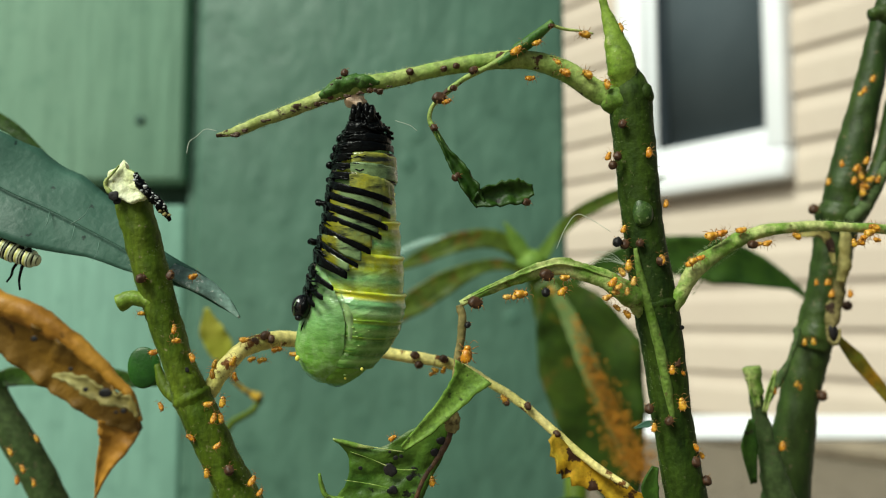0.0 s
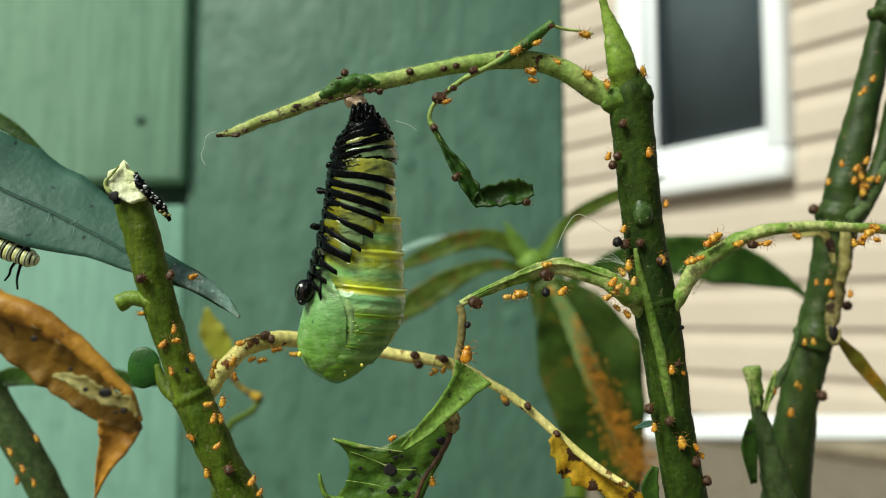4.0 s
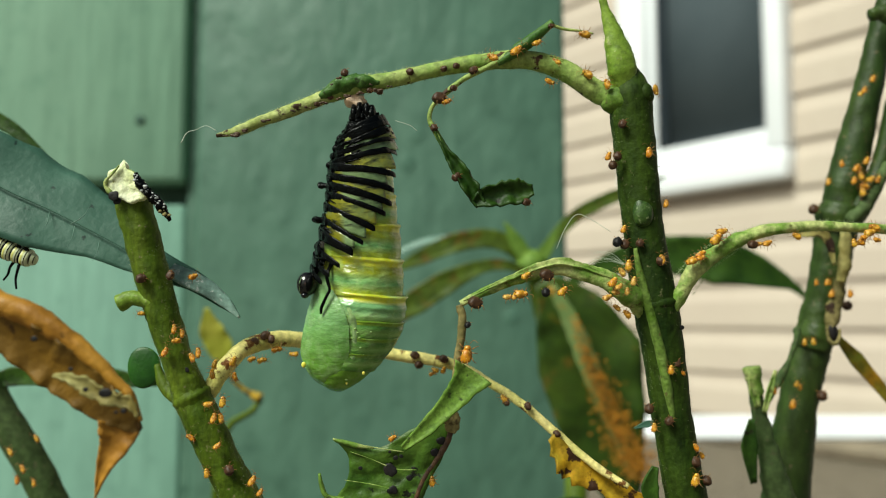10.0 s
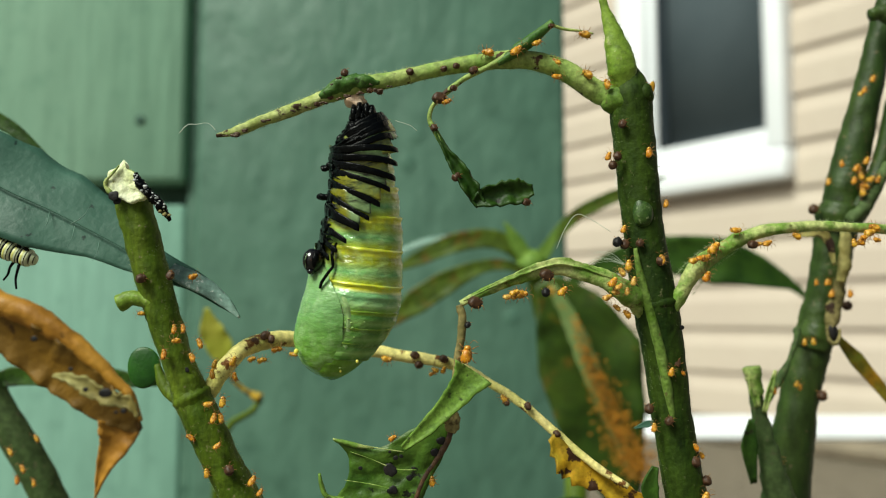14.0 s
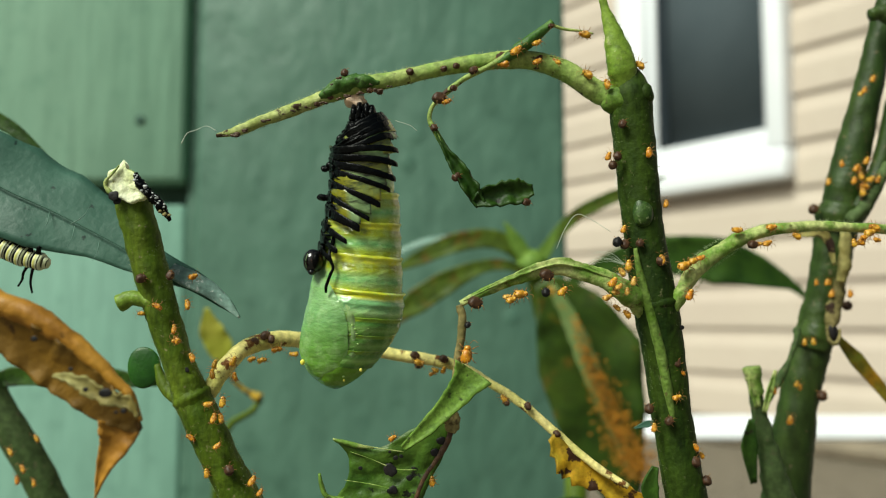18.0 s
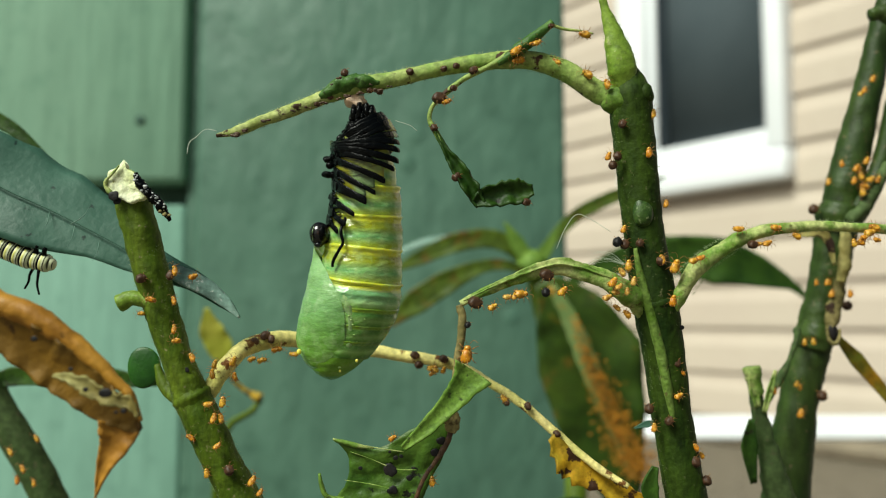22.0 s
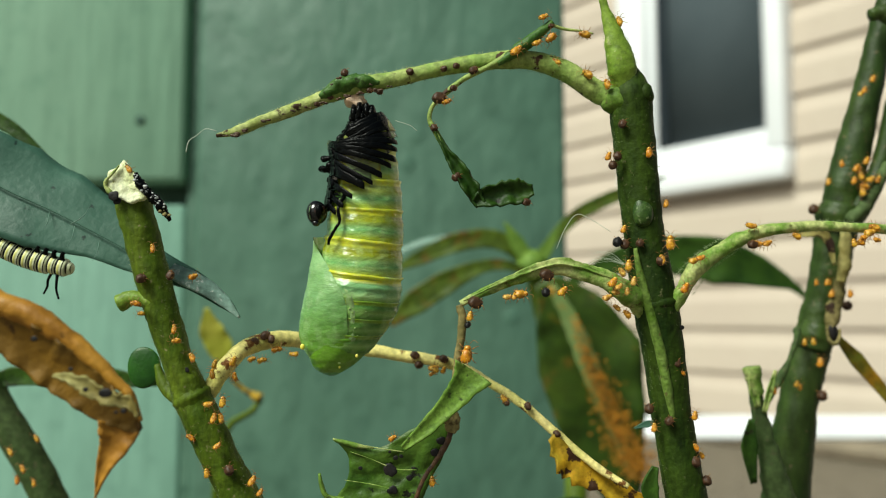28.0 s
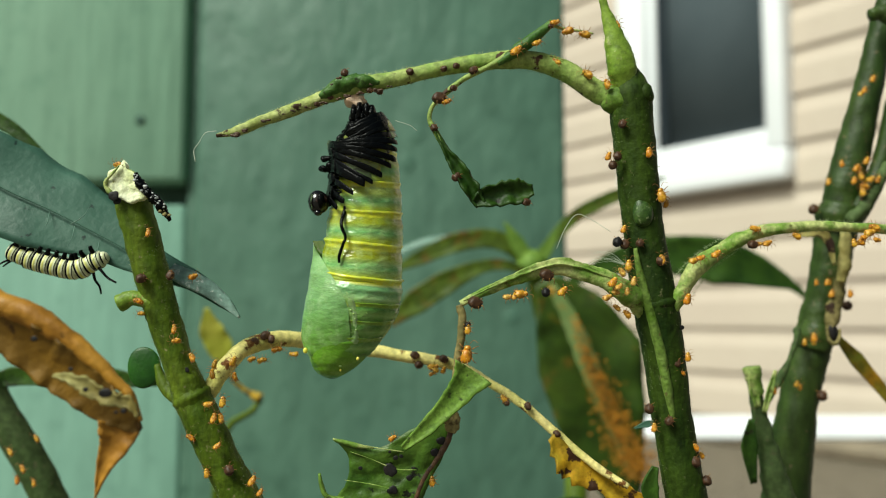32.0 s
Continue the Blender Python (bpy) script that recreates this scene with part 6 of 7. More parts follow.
colony("aphid", [((0.00041, 0.10149, 0.44668), 30), ((0.00894, 0.10116, 0.4529), 50), ((0.01737, 0.10158, 0.45509), 170), ((0.01775, 0.10219, 0.45032), 150), ((0.01401, 0.10265, 0.45195), 160), ((0.01146, 0.10147, 0.45399), 40), ((0.02009, 0.1019, 0.44897), 100)], (0.6, 0.95), (10, 70))
# on the middle stem
colony("mummy", [((0.02179, 0.10153, 0.44396), 90), ((0.02121, 0.10206, 0.44011), 90), ((0.02079, 0.10274, 0.43913), 80), ((0.02224, 0.10357, 0.42949), 90), ((0.02391, 0.10276, 0.42956), 60), ((0.02845, 0.1048, 0.41511), 120), ((0.0308, 0.10584, 0.40301), 100), ((0.03243, 0.10664, 0.40062), 100), ((0.02521, 0.10528, 0.40947), 80), ((0.0265, 0.10314, 0.42746), 90), ((0.02742, 0.1044, 0.40808), 80)], (0.5, 0.75))
colony("aphid", [((0.02033, 0.10315, 0.44026), 80), ((0.02506, 0.10202, 0.44052), 80), ((0.02743, 0.10374, 0.43446), 100), ((0.02214, 0.10361, 0.43131), 80), ((0.02921, 0.10491, 0.41381), 150), ((0.03094, 0.10569, 0.40473), 120), ((0.03178, 0.10628, 0.40368), 110), ((0.02573, 0.10508, 0.40718), 100), ((0.02659, 0.10293, 0.42751), 90)], (0.5, 0.75))
# on the chewed leaf stalk
colony("mummy", [((0.01249, 0.10209, 0.42561), 10), ((0.00394, 0.10238, 0.4223), 0)], (0.85, 0.95))
colony("mummy_black", [((0.01235, 0.10227, 0.42358), 100), ((0.00299, 0.1028, 0.41966), 80), ((0.02126, 0.10315, 0.42973), 90)], (0.45, 0.75))
colony("aphid", [((0.01441, 0.10246, 0.42366), 40), ((0.0094, 0.10269, 0.42333), 20), ((0.02023, 0.10117, 0.42469), 60), ((0.02225, 0.10309, 0.42095), 140), ((0.02237, 0.10219, 0.42677), 100)], (0.6, 0.95))
colony("aphid_pale", [((0.02195, 0.10146, 0.42362), 100), ((0.01963, 0.10172, 0.42289), 30), ((0.02143, 0.10167, 0.42593), 130), ((0.00778, 0.10292, 0.42299), 20), ((0.00874, 0.10291, 0.42313), 60), ((0.02086, 0.10101, 0.42414), 30), ((0.02098, 0.10283, 0.4217), 150), ((0.02276, 0.10136, 0.42483), 90), ((0.0206, 0.10147, 0.42349), 10)], (0.5, 0.7))
colony("aphid", [((0.00284, 0.10251, 0.41609), 80)], (1.2, 1.25), (0, 20))
# on the long stalk and the far stem
colony("mummy", [((0.0374, 0.10218, 0.4293), 20)], (0.65, 0.7))
colony("aphid", [((0.03803, 0.10257, 0.4294), 10), ((0.03926, 0.10257, 0.42947), 20), ((0.05068, 0.10254, 0.42974), 60), ((0.05225, 0.1024, 0.43138), 150), ((0.04298, 0.10289, 0.4304), 160), ((0.03088, 0.10172, 0.42763), 40), ((0.03007, 0.10175, 0.42729), 30), ((0.0517, 0.10245, 0.43077), 20)], (0.6, 0.85))
colony("aphid", [((0.06756, 0.13737, 0.44501), 40), ((0.0683, 0.13748, 0.44373), 100), ((0.06885, 0.13762, 0.44207), 150), ((0.06719, 0.13754, 0.44299), 80), ((0.06922, 0.13726, 0.44621), 60), ((0.06977, 0.13752, 0.44317), 20), ((0.07107, 0.13752, 0.44317), 70), ((0.06857, 0.1377, 0.44115), 90)], (0.7, 1.0))
colony("aphid", [((0.05041, 0.10216, 0.4295), 160), ((0.05082, 0.1021, 0.43018), 30), ((0.05232, 0.10213, 0.42984), 0), ((0.0496, 0.10216, 0.4295), 90), ((0.0635, 0.13912, 0.4246), 90), ((0.06276, 0.13896, 0.42644), 80), ((0.06607, 0.13811, 0.42456), 90)], (0.55, 0.8))
colony("aphid", [((0.06385, 0.13953, 0.44313), 80), ((0.06563, 0.13829, 0.44593), 80), ((0.06842, 0.13837, 0.44501), 70), ((0.06935, 0.13857, 0.44269), 70), ((0.06984, 0.13824, 0.45825), 60), ((0.06928, 0.13829, 0.45769), 60), ((0.07125, 0.13808, 0.46011), 70), ((0.06836, 0.13796, 0.444), 110)], (0.55, 0.8))
colony("aphid", [((0.06098, 0.14079, 0.41676), 90), ((0.05949, 0.1408, 0.41667), 90), ((0.05875, 0.14143, 0.40926), 90), ((0.05403, 0.13836, 0.41003), 70), ((0.05292, 0.13744, 0.40902), 80), ((0.06145, 0.13996, 0.42648), 90), ((0.06313, 0.13896, 0.42644), 90), ((0.05778, 0.14038, 0.40988), 80)], (0.5, 0.75))
colony("mummy", [((0.06751, 0.14229, 0.42272), 80), ((0.06185, 0.14091, 0.43879), 90), ((0.06238, 0.14154, 0.40796), 90), ((0.06935, 0.13881, 0.43991), 90)], (0.8, 1.1))
colony("aphid", [((-0.06471, 0.13341, 0.39747), 120), ((-0.06558, 0.13356, 0.39573), 120), ((-0.06302, 0.13402, 0.40201), 120), ((-0.06663, 0.13319, 0.40007), 120), ((-0.06298, 0.1336, 0.3953), 120)], (0.6, 0.85))

# those that walk: time, place, heading
CRAWL = [
    ("aphid", 0.75, [(0, (0.02181, 0.1019, 0.45598), 100), (3, (0.02348, 0.1022, 0.45252), -60), (6, (0.02618, 0.10255, 0.44837), -70), (13, (0.02591, 0.10254, 0.44851), -80), (19, (0.0241, 0.10227, 0.45169), 120), (23, (0.02611, 0.1029, 0.44429), 80), (28, (0.02167, 0.10183, 0.45681), 110), (32, (0.02139, 0.10188, 0.45626), 100)]),
    ("aphid", 0.85, [(0, (0.01497, 0.10217, 0.45053), 160), (6, (0.00887, 0.10213, 0.45094), 170), (9, (0.00665, 0.10205, 0.45191), 150), (13, (0.00541, 0.10195, 0.45308), 170), (19, (0.0079, 0.10209, 0.45143), 185), (23, (0.00976, 0.10181, 0.45233), 200), (28, (0.01321, 0.10161, 0.45467), 220), (32, (0.01529, 0.10154, 0.4555), 200)]),
    ("aphid", 0.7, [(0, (0.0107, 0.10243, 0.44983), 10), (9, (0.01257, 0.10246, 0.44941), -20), (13, (0.01417, 0.10243, 0.44976), 0), (19, (0.01116, 0.10201, 0.45239), 40), (23, (0.01077, 0.1014, 0.45475), 60), (28, (0.01229, 0.1012, 0.45715), 30), (32, (0.01367, 0.10126, 0.45647), 20)]),
    ("aphid", 1.0, [(0, (0.03243, 0.10209, 0.43032), 15), (6, (0.03297, 0.10211, 0.43011), 40), (13, (0.03291, 0.10198, 0.42928), 50), (19, (0.02854, 0.10241, 0.42658), 20), (23, (0.02805, 0.10259, 0.4268), 80), (28, (0.02756, 0.10256, 0.42954), 90), (32, (0.02672, 0.10306, 0.43541), 100)]),
    ("aphid", 0.8, [(0, (0.03365, 0.10206, 0.43066), 20), (6, (0.03141, 0.1022, 0.42903), 30), (9, (0.03087, 0.10205, 0.42847), 35), (13, (0.03189, 0.10225, 0.4261), 60), (19, (0.0291, 0.10253, 0.42291), 70), (23, (0.0276, 0.10256, 0.42251), 80), (28, (0.02917, 0.10243, 0.42406), 60), (32, (0.02944, 0.10254, 0.42271), 70)]),
    ("aphid", 0.75, [(0, (0.03604, 0.10223, 0.43102), 20), (6, (0.03481, 0.102, 0.42908), 30), (9, (0.03345, 0.10206, 0.43072), 20), (13, (0.03522, 0.10223, 0.43102), 10), (23, (0.0359, 0.10222, 0.43122), 10), (28, (0.03727, 0.10219, 0.43156), 0), (32, (0.03775, 0.10222, 0.43122), 0)]),
    ("aphid", 0.75, [(0, (0.02978, 0.10217, 0.42705), 50), (6, (0.02964, 0.10215, 0.42732), 50), (13, (0.03066, 0.10215, 0.42732), 40), (19, (0.04034, 0.10217, 0.4317), 10), (28, (0.03795, 0.10237, 0.42939), 0), (32, (0.03284, 0.10188, 0.42811), 40)]),
    ("aphid", 0.75, [(0, (-0.02594, 0.11161, 0.41765), 10), (6, (-0.02732, 0.11068, 0.4168), 30), (9, (-0.03037, 0.10611, 0.41616), 80), (13, (-0.03002, 0.10607, 0.41672), 120), (19, (-0.03199, 0.10531, 0.42327), 100), (23, (-0.03381, 0.1049, 0.428), 100), (28, (-0.03906, 0.10457, 0.4389), 140), (32, (-0.0404, 0.10472, 0.4395), 180)]),
    ("aphid", 0.75, [(0, (-0.0374, 0.11074, 0.41607), 20), (6, (-0.03437, 0.1056, 0.41743), 60), (13, (-0.03444, 0.10597, 0.41548), 80), (19, (-0.03549, 0.10516, 0.42257), 170), (23, (-0.03639, 0.10515, 0.42278), 180), (28, (-0.03793, 0.10519, 0.42229), 180), (32, (-0.03758, 0.10516, 0.42257), 170)]),
    ("aphid", 0.85, [(0, (-0.0146, 0.12033, 0.41541), 0), (12, (-0.01063, 0.12037, 0.41494), 0), (14, (-0.00795, 0.12069, 0.41477), -5), (18, (-0.00334, 0.12073, 0.41429), -5), (19, (-0.0027, 0.12075, 0.41398), 0), (24, (-0.00127, 0.1206, 0.41343), 20), (32, (-0.00143, 0.12058, 0.41367), 10)]),
    ("aphid", 0.9, [(0, (0.02905, 0.10443, 0.41003), 100), (6, (0.02899, 0.10499, 0.40348), 95), (9, (0.03022, 0.10517, 0.40136), 80), (13, (0.03165, 0.10554, 0.39941), 70), (19, (0.03282, 0.10589, 0.39537), 80), (32, (0.03282, 0.10589, 0.39537), 80)]),
    ("aphid", 0.65, [(0, (0.02777, 0.10387, 0.41421), 90), (13, (0.02763, 0.10387, 0.41421), 80), (19, (0.02851, 0.10438, 0.41058), 20), (23, (0.02871, 0.10434, 0.41112), 40), (28, (0.03074, 0.10516, 0.4086), 80), (32, (0.02991, 0.10454, 0.41574), 90)]),
    ("aphid", 0.7, [(0, (0.01463, 0.10192, 0.42526), 10), (6, (0.01163, 0.10217, 0.42711), 20), (9, (0.01045, 0.10205, 0.42609), 40), (13, (0.00875, 0.10224, 0.42385), 30), (19, (0.00787, 0.10237, 0.42243), 20), (23, (0.00529, 0.10244, 0.42156), 40), (28, (0.00326, 0.10252, 0.42068), 80), (32, (0.00299, 0.10265, 0.41912), 90)]),
    ("aphid", 0.9, [(0, (0.05347, 0.13616, 0.4005), 80), (9, (0.05718, 0.13949, 0.4085), 80), (13, (0.05285, 0.13645, 0.39713), 70), (19, (0.0569, 0.1398, 0.40494), 80), (23, (0.05846, 0.13976, 0.40539), 70), (28, (0.06121, 0.13907, 0.41343), 80), (32, (0.0602, 0.13872, 0.41744), 90)]),
    ("aphid", 0.65, [(0, (-0.03492, 0.10668, 0.40954), 120), (13, (-0.03206, 0.10564, 0.4193), 100), (19, (-0.03305, 0.10559, 0.41764), 110), (23, (-0.03346, 0.10517, 0.42487), 110), (28, (-0.0359, 0.10481, 0.42905), 100), (32, (-0.03646, 0.10464, 0.431), 90)]),
]
crawlers = []
for kind, size, rows in CRAWL:
    lean = random.uniform(10, 50)
    crawlers.append((aphid(kind, rows[0][1], rows[0][2], lean, size), [(t, aphid_pose(p, h, lean)) for t, p, h in rows]))


# ---------------------------------------------------------------- hairs, colonies far off, marks
def hairs(plant_label_line, radii, count, length, seed, parent):
    bm = fuzz(plant_label_line, radii, count, length, seed)
    bm.transform(parent.matrix_basis.inverted())
    tagged(part("hairs", bm, M["hair"], parent, "short pale hairs"), kind="stuff")


PLANTS = [o for o in scene.objects if o.name.startswith("milkweed_plant")]
left_plant, middle_plant, right_plant, back_plant, far_plant = PLANTS[:5]
hairs([(0.02323, 0.10391, 0.44889), (0.02365, 0.10435, 0.44384), (0.02421, 0.10483, 0.43823), (0.02506, 0.10549, 0.43052), (0.02646, 0.10621, 0.4221), (0.02773, 0.10687, 0.41439), (0.02872, 0.10753, 0.40668), (0.03041, 0.10831, 0.39756)], [2.5, 2.6, 2.55, 2.5, 2.85, 2.5, 2.45, 2.6], 1300, 0.42, 1, middle_plant)
hairs([(0.01837, 0.1039, 0.4491), (0.01415, 0.10369, 0.45156), (0.00852, 0.1036, 0.45254), (0.00113, 0.10367, 0.4517), (-0.00591, 0.10381, 0.45015), (-0.01119, 0.10388, 0.44924), (-0.01577, 0.10403, 0.44749), (-0.0214, 0.10421, 0.44539), (-0.02562, 0.10436, 0.4437)], [1.4, 1.25, 1.15, 0.95, 1.0, 1.2, 0.85, 0.75, 0.6], 1500, 0.35, 2, middle_plant)
hairs([(0.02921, 0.10403, 0.42413), (0.0308, 0.10385, 0.42619), (0.03322, 0.10367, 0.42826), (0.03632, 0.10352, 0.43005), (0.04047, 0.10341, 0.43128), (0.04599, 0.10338, 0.4317), (0.05151, 0.1034, 0.43142)], [1.5, 1.4, 1.25, 1.0, 0.75, 0.65, 0.6], 900, 0.35, 3, middle_plant)
hairs([(-0.03779, 0.1076, 0.42929), (-0.03593, 0.10821, 0.42214), (-0.03356, 0.10882, 0.415), (-0.03184, 0.10922, 0.41035), (-0.02861, 0.1098, 0.40357), (-0.0251, 0.11038, 0.39678)], [2.2, 2.1, 1.95, 2.3, 2.35, 2.35], 1500, 0.4, 4, left_plant)
hairs([(0.02309, 0.10394, 0.44861), (0.02231, 0.10369, 0.45156), (0.0214, 0.10338, 0.45506), (0.02027, 0.10308, 0.45857)], [1.9, 1.9, 1.3, 0.6], 250, 0.35, 5, middle_plant)


def far_colony():
    """Aphids crowding the hanging leaf of the plant behind."""
    bm = bmesh.new()
    rng = random.Random(3)
    line = spline([(0.03773, 0.24676, 0.42163), (0.04214, 0.24788, 0.40861), (0.04802, 0.24899, 0.39559), (0.05325, 0.24997, 0.3842), (0.05733, 0.25066, 0.37606)], 8)
    wid = along([1.2, 2.2, 4.5, 7, 5], len(line))
    unit = bmesh.new()
    bmesh.ops.create_icosphere(unit, subdivisions=1, radius=1)
    spots = [v.co.copy() for v in unit.verts]
    tris = [[v.index for v in f.verts] for f in unit.faces]
    unit.free()
    for _ in range(1000):
        i = min(len(line) - 1, int(len(line) * rng.random() ** 0.6))
        g = rng.gauss(0, 0.5)
        c = line[i] + Vector((g * wid[i], rng.uniform(-1.2, 0.8), rng.uniform(-2, 2))) * 0.001
        r = rng.uniform(0.22, 0.42) * 0.001
        vs = [bm.verts.new(c + Vector((q.x * 1.3, q.y, q.z)) * r) for q in spots]
        for f in tris:
            bm.faces.new([vs[k] for k in f])
    bm.transform(back_plant.matrix_basis.inverted())
    tagged(part("aphid_colony", bm, M["far_aphids"], back_plant, "crowded orange aphids along the leaf"), kind="stuff")


far_colony()


def leaf_marks():
    """Veins and dark spots of the chewed leaf."""
    inv = middle_plant.matrix_basis.inverted()
    for q in ([(-0.00474, 0.10523, 0.40425), (-0.00715, 0.1052, 0.40459), (-0.0099, 0.10516, 0.40507), (-0.0123, 0.10512, 0.40548)], [(-0.00316, 0.10531, 0.40208), (-0.00577, 0.1053, 0.40221), (-0.00886, 0.1052, 0.40345), (-0.01126, 0.10513, 0.40427)], [(-0.00577, 0.10552, 0.39962), (-0.00851, 0.10547, 0.4003), (-0.01195, 0.10542, 0.40085)]):
        bm = tube(q, [0.06, 0.07, 0.055, 0.03], 6, 6, 0.5)
        bm.transform(inv)
        part("vein", bm, M["stalk"], middle_plant, "pale leaf vein")


leaf_marks()


def stem_marks():
    """Dark flecks and scars on the stems."""
    for plant, rows in ((left_plant, [((-0.03197, 0.1072, 0.41402), 0.35), ((-0.04061, 0.10395, 0.43555), 0.75), ((-0.0403, 0.10431, 0.43489), 0.5)]),
                        (middle_plant, [((-0.00645, 0.10531, 0.40208), 0.85), ((-0.00611, 0.10552, 0.39962), 0.6), ((-0.01002, 0.1053, 0.40228), 0.25), ((-0.00577, 0.10519, 0.40351), 0.3), ((-0.00508, 0.10517, 0.40372), 0.22), ((-0.00405, 0.1054, 0.40112), 0.4), ((-0.00645, 0.10513, 0.40427), 0.2), ((-0.00096, 0.10502, 0.40428), 0.5), ((-0.00027, 0.10491, 0.40565), 0.55), ((0.02925, 0.10484, 0.41931), 0.3), ((0.02518, 0.10357, 0.4248), 0.22)])):
        inv = plant.matrix_basis.inverted()
        for c, r in rows:
            bm = ball(r, r * 0.16, r * 0.9, 18, 10, rough=0.45, freq=1500, centre=c)
            bm.transform(inv)
            part("scar", bm, M["mummy_black"], plant, "dark scar on the stem")


stem_marks()


def twig_marks():
    """Brown scabs along the underside of the chewed twig."""
    inv = middle_plant.matrix_basis.inverted()
    rng = random.Random(21)
    for c, r in (((-0.01453, 0.10131, 0.44642), 0.6), ((-0.01261, 0.10127, 0.44697), 0.5), ((-0.01179, 0.10124, 0.44724), 0.55), ((-0.00987, 0.10122, 0.44758), 0.7), ((-0.00795, 0.10118, 0.44799), 0.6), ((-0.00644, 0.10115, 0.4484), 0.45), ((-0.01795, 0.1014, 0.44547), 0.5), ((-0.01946, 0.10143, 0.44513), 0.35), ((-0.02152, 0.10149, 0.44437), 0.6), ((-0.02426, 0.1016, 0.44308), 0.6), ((-0.02549, 0.10164, 0.4426), 0.7), ((-0.02645, 0.10165, 0.44253), 0.4), ((-0.01638, 0.10136, 0.44588), 0.45), ((-0.01364, 0.10112, 0.44868), 0.35), ((-0.01261, 0.10105, 0.44956), 0.45), ((-0.00884, 0.10112, 0.44868), 0.3)):
        bm = bmesh.new()
        for _ in range(3):
            q = Vector(c) + Vector((rng.uniform(-0.7, 0.7), rng.uniform(-0.1, 0.2), rng.uniform(-0.25, 0.25))) * (0.001 * r)
            ball(r * 0.5, r * 0.25, r * 0.24, 10, 7, rough=0.6, freq=1700, centre=q, bm=bm)
        bm.transform(inv)
        part("scab", bm, M["scab"], middle_plant, "dark brown scab on the twig")


twig_marks()


def tangled_silk():
    """Loose pale fibres at the fork of the stalks."""
    rng = random.Random(11)
    o = thing("silk_tuft", pose(0, 0, 0), "tuft of fine pale fibres caught in the fork", "fibres")
    for _ in range(14):
        x, y = rng.uniform(1035, 1105), rng.uniform(440, 478)
        start = Vector((0.02205, 0.10229, 0.42678))
        end = start + Vector(((x - 1108), rng.uniform(-12, 12), (470 - y))) * 0.00007
        midp = (start + end) / 2 + Vector((rng.uniform(-5, 5), rng.uniform(-5, 5), rng.uniform(0, 14))) * 0.00007
        part("fibre", tube([start, midp, end], [0.011, 0.011, 0.008], 4, 5), M["thread"], o)


tangled_silk()


# ---------------------------------------------------------------- movement
def settle(v, width=12.0):
    return v if v > 60 else width * math.log1p(math.exp(v / width))


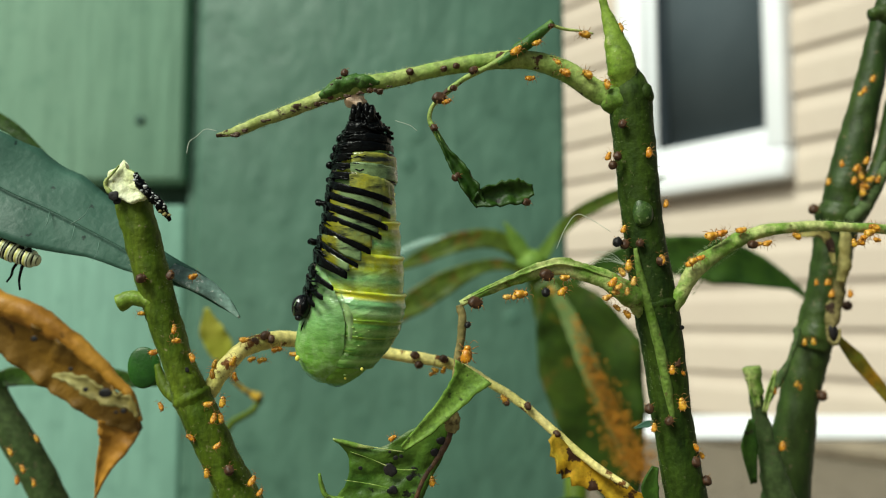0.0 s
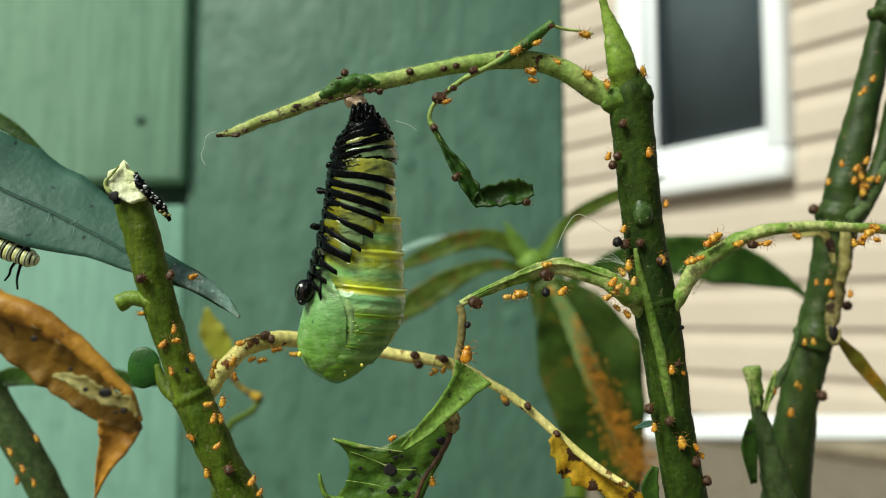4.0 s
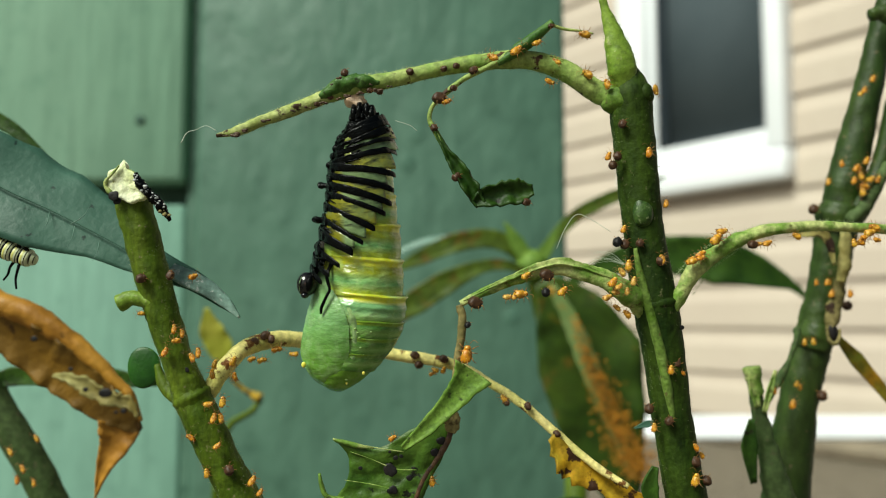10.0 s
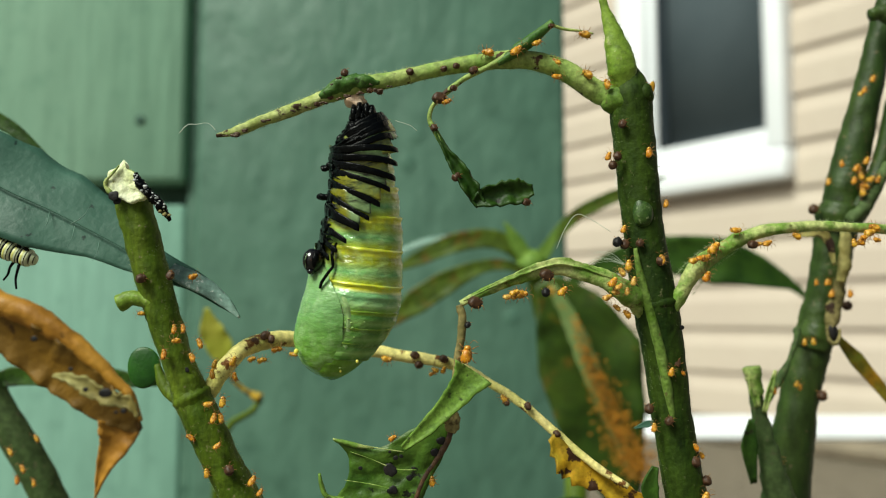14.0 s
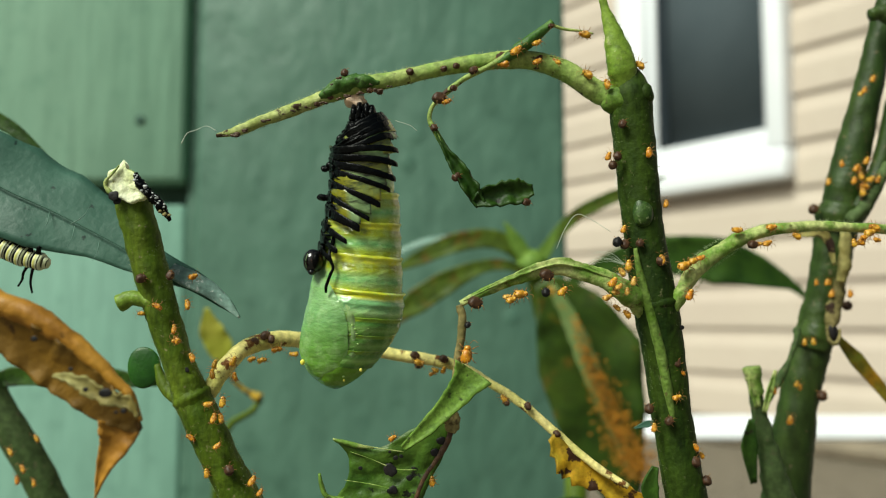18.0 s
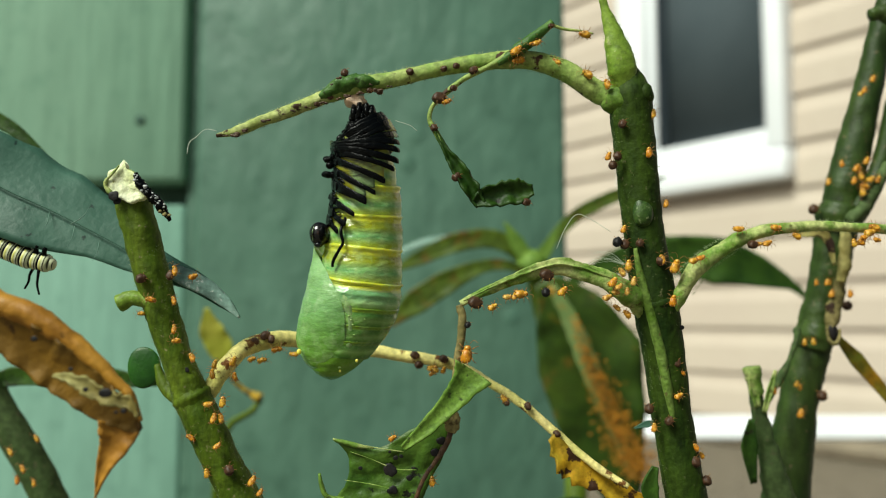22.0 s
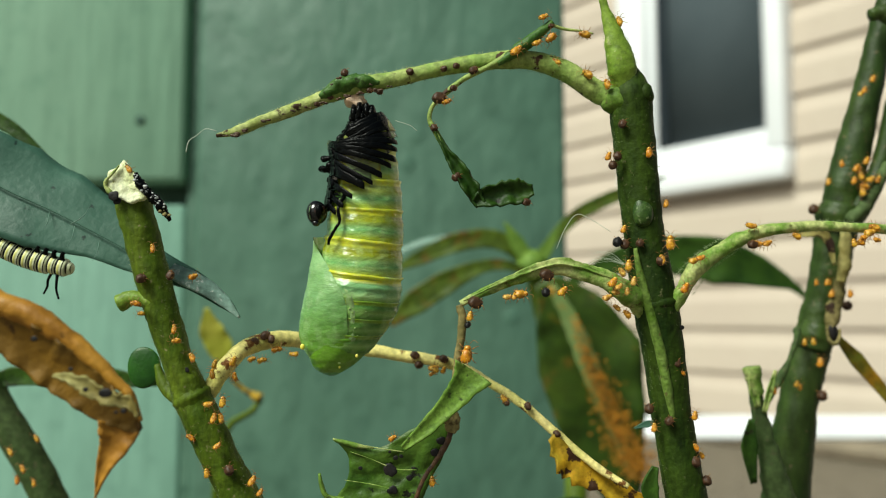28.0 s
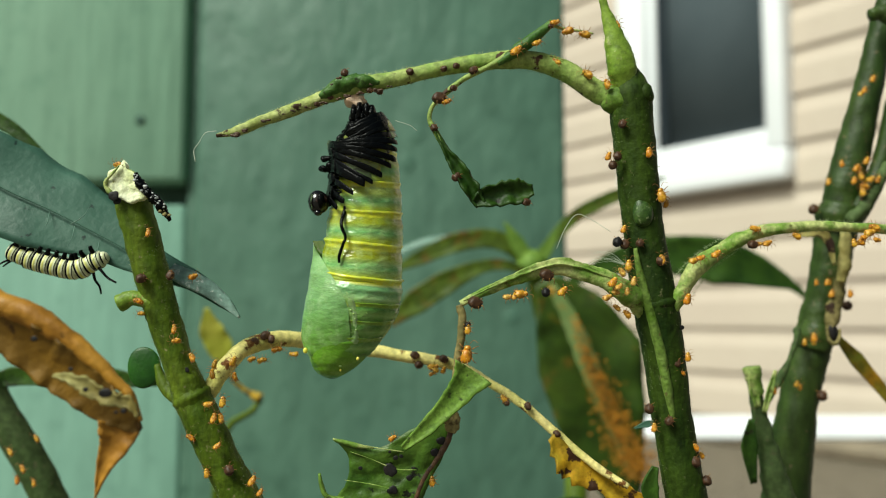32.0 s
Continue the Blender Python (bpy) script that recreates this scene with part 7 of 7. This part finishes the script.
def motions():
    for ob, y in pupa_parts:
        rows = []
        for t, dx, dy, _, _ in PULSE:
            ys = (200, 300, 447, 495, 573, 660)
            mx = np.interp(y, ys, (0, 0.05 * dx - 0.1 * dy, 0.05 * dx - 0.15 * dy, 4 - 0.364 * (t - 8) + 0.34 * dx - 3, 6.5 - 0.433 * t + 0.766 * dx, 6.9 - 0.424 * t + 0.44 * dx + 0.13 * dy))
            up = 3 - 0.77 * dx + 0.93 * dy
            my = np.interp(y, ys, (0, 0.9 * up, up, 6.9 - 0.26 * t - 0.5 * dx + 0.98 * dy, 10.4 - 0.45 * t - 0.63 * dx + 0.92 * dy, 4.4 - 0.235 * t + 0.06 * dx + 0.78 * dy))
            edge = np.interp(t, (0, 7, 13, 20, 25, 32), (390, 370, 350, 315, 300, 262))
            lean = -8.0 * max(0.0, min(1.0, (edge + 40 - y) / 60))
            rows.append((t, Matrix.Translation(((mx + lean) * MM * 0.001, 0, -my * MM * 0.001))))
        walk(ob, rows)
    for ob in wing_parts:
        rows = []
        for t, dx, dy, _, _ in PULSE:
            tx, ty = 4 - 0.364 * (t - 8) + 0.34 * dx - 3, 6.9 - 0.26 * t - 0.5 * dx + 0.98 * dy
            turn = math.atan2(dx - tx, 170.0)
            mid = local(550, 540)
            rows.append((t, Matrix.Translation(mid + Vector(((dx + tx) / 2, 0, -(dy + ty) / 2)) * MM * 0.001) @ Matrix.Rotation(-turn, 4, "Y") @ Matrix.Translation(-mid)))
        walk(ob, rows)
    for j, ob in enumerate(skin_parts):
        xl, yl, xr, yr, h, mat, el, fl, er, fr = BANDS[j]
        el -= 6 if j > 4 else 0
        mid, end = ((xl + xr) / 2, (yl + yr) / 2), ((el + er) / 2, (fl + fr) / 2)
        swing = math.atan2(yr - yl, xr - xl) - math.atan2(fr - fl, er - el)
        rows, tucked = [], []
        for t, _, _, hx, hy in PULSE:
            ny = end[1] + settle(mid[1] - (541 - hy) - end[1] - 4)
            b = max(0.0, min(1.0, (mid[1] - ny) / (mid[1] - end[1])))
            nx = mid[0] + (end[0] - mid[0]) * b + (hx - 538 - 29 * (541 - hy) / 181) * j / 14
            near = max(0.0, min(1.0, 1.4 - (ny - end[1]) / 25))
            tucked.append((t, Matrix.Translation((-0.0002 * near, 0.0005 * near, 0.0003 * near))))
            rows.append((t, Matrix.Translation(local(nx, ny) + Vector((0, 0.0004 * b, 0))) @ Matrix.Rotation(-swing * b, 4, "Y") @ Matrix.Rotation(radians(-16) * b if j < 5 else 0.0, 4, "Z") @ Matrix.Translation(-local(*mid))))
        walk(ob, rows)
        if 1 < j < 11:
            walk(next(c for c in ob.children if c.name.startswith("membrane")), tucked)
    walk(head, [(t, Matrix.Translation(local(x, y, 2.2)) @ pose(0, 0, 0, 0, 12 - t * 0.4, 0)) for t, _, _, x, y in PULSE])
    walk(feeler, [(t, Matrix.Translation(local(x, y, out)) @ pose(0, 0, 0, 0, turn, 0)) for t, x, y, turn, out in FEELER])
    for ob, i in larva_parts:
        walk(ob, [(t, on_larva_path(0.001 * (s - 0.9 - 1.12 * i))) for t, s in LARVA_AT])
    walk(larva_head, [(t, on_larva_path(0.001 * s)) for t, s in LARVA_AT])
    for ob, rows in crawlers:
        walk(ob, rows)
    swing = [(0, 0), (3, 15), (6, 75), (7.5, 30), (9, -5), (13, -35), (19, -12), (23, 2), (28, -2), (32, 18)]
    at = thread.matrix_basis.copy()
    walk(thread, [(t, at @ pose(0, 0, 0, 0, -a, 0)) for t, a in swing])


motions()
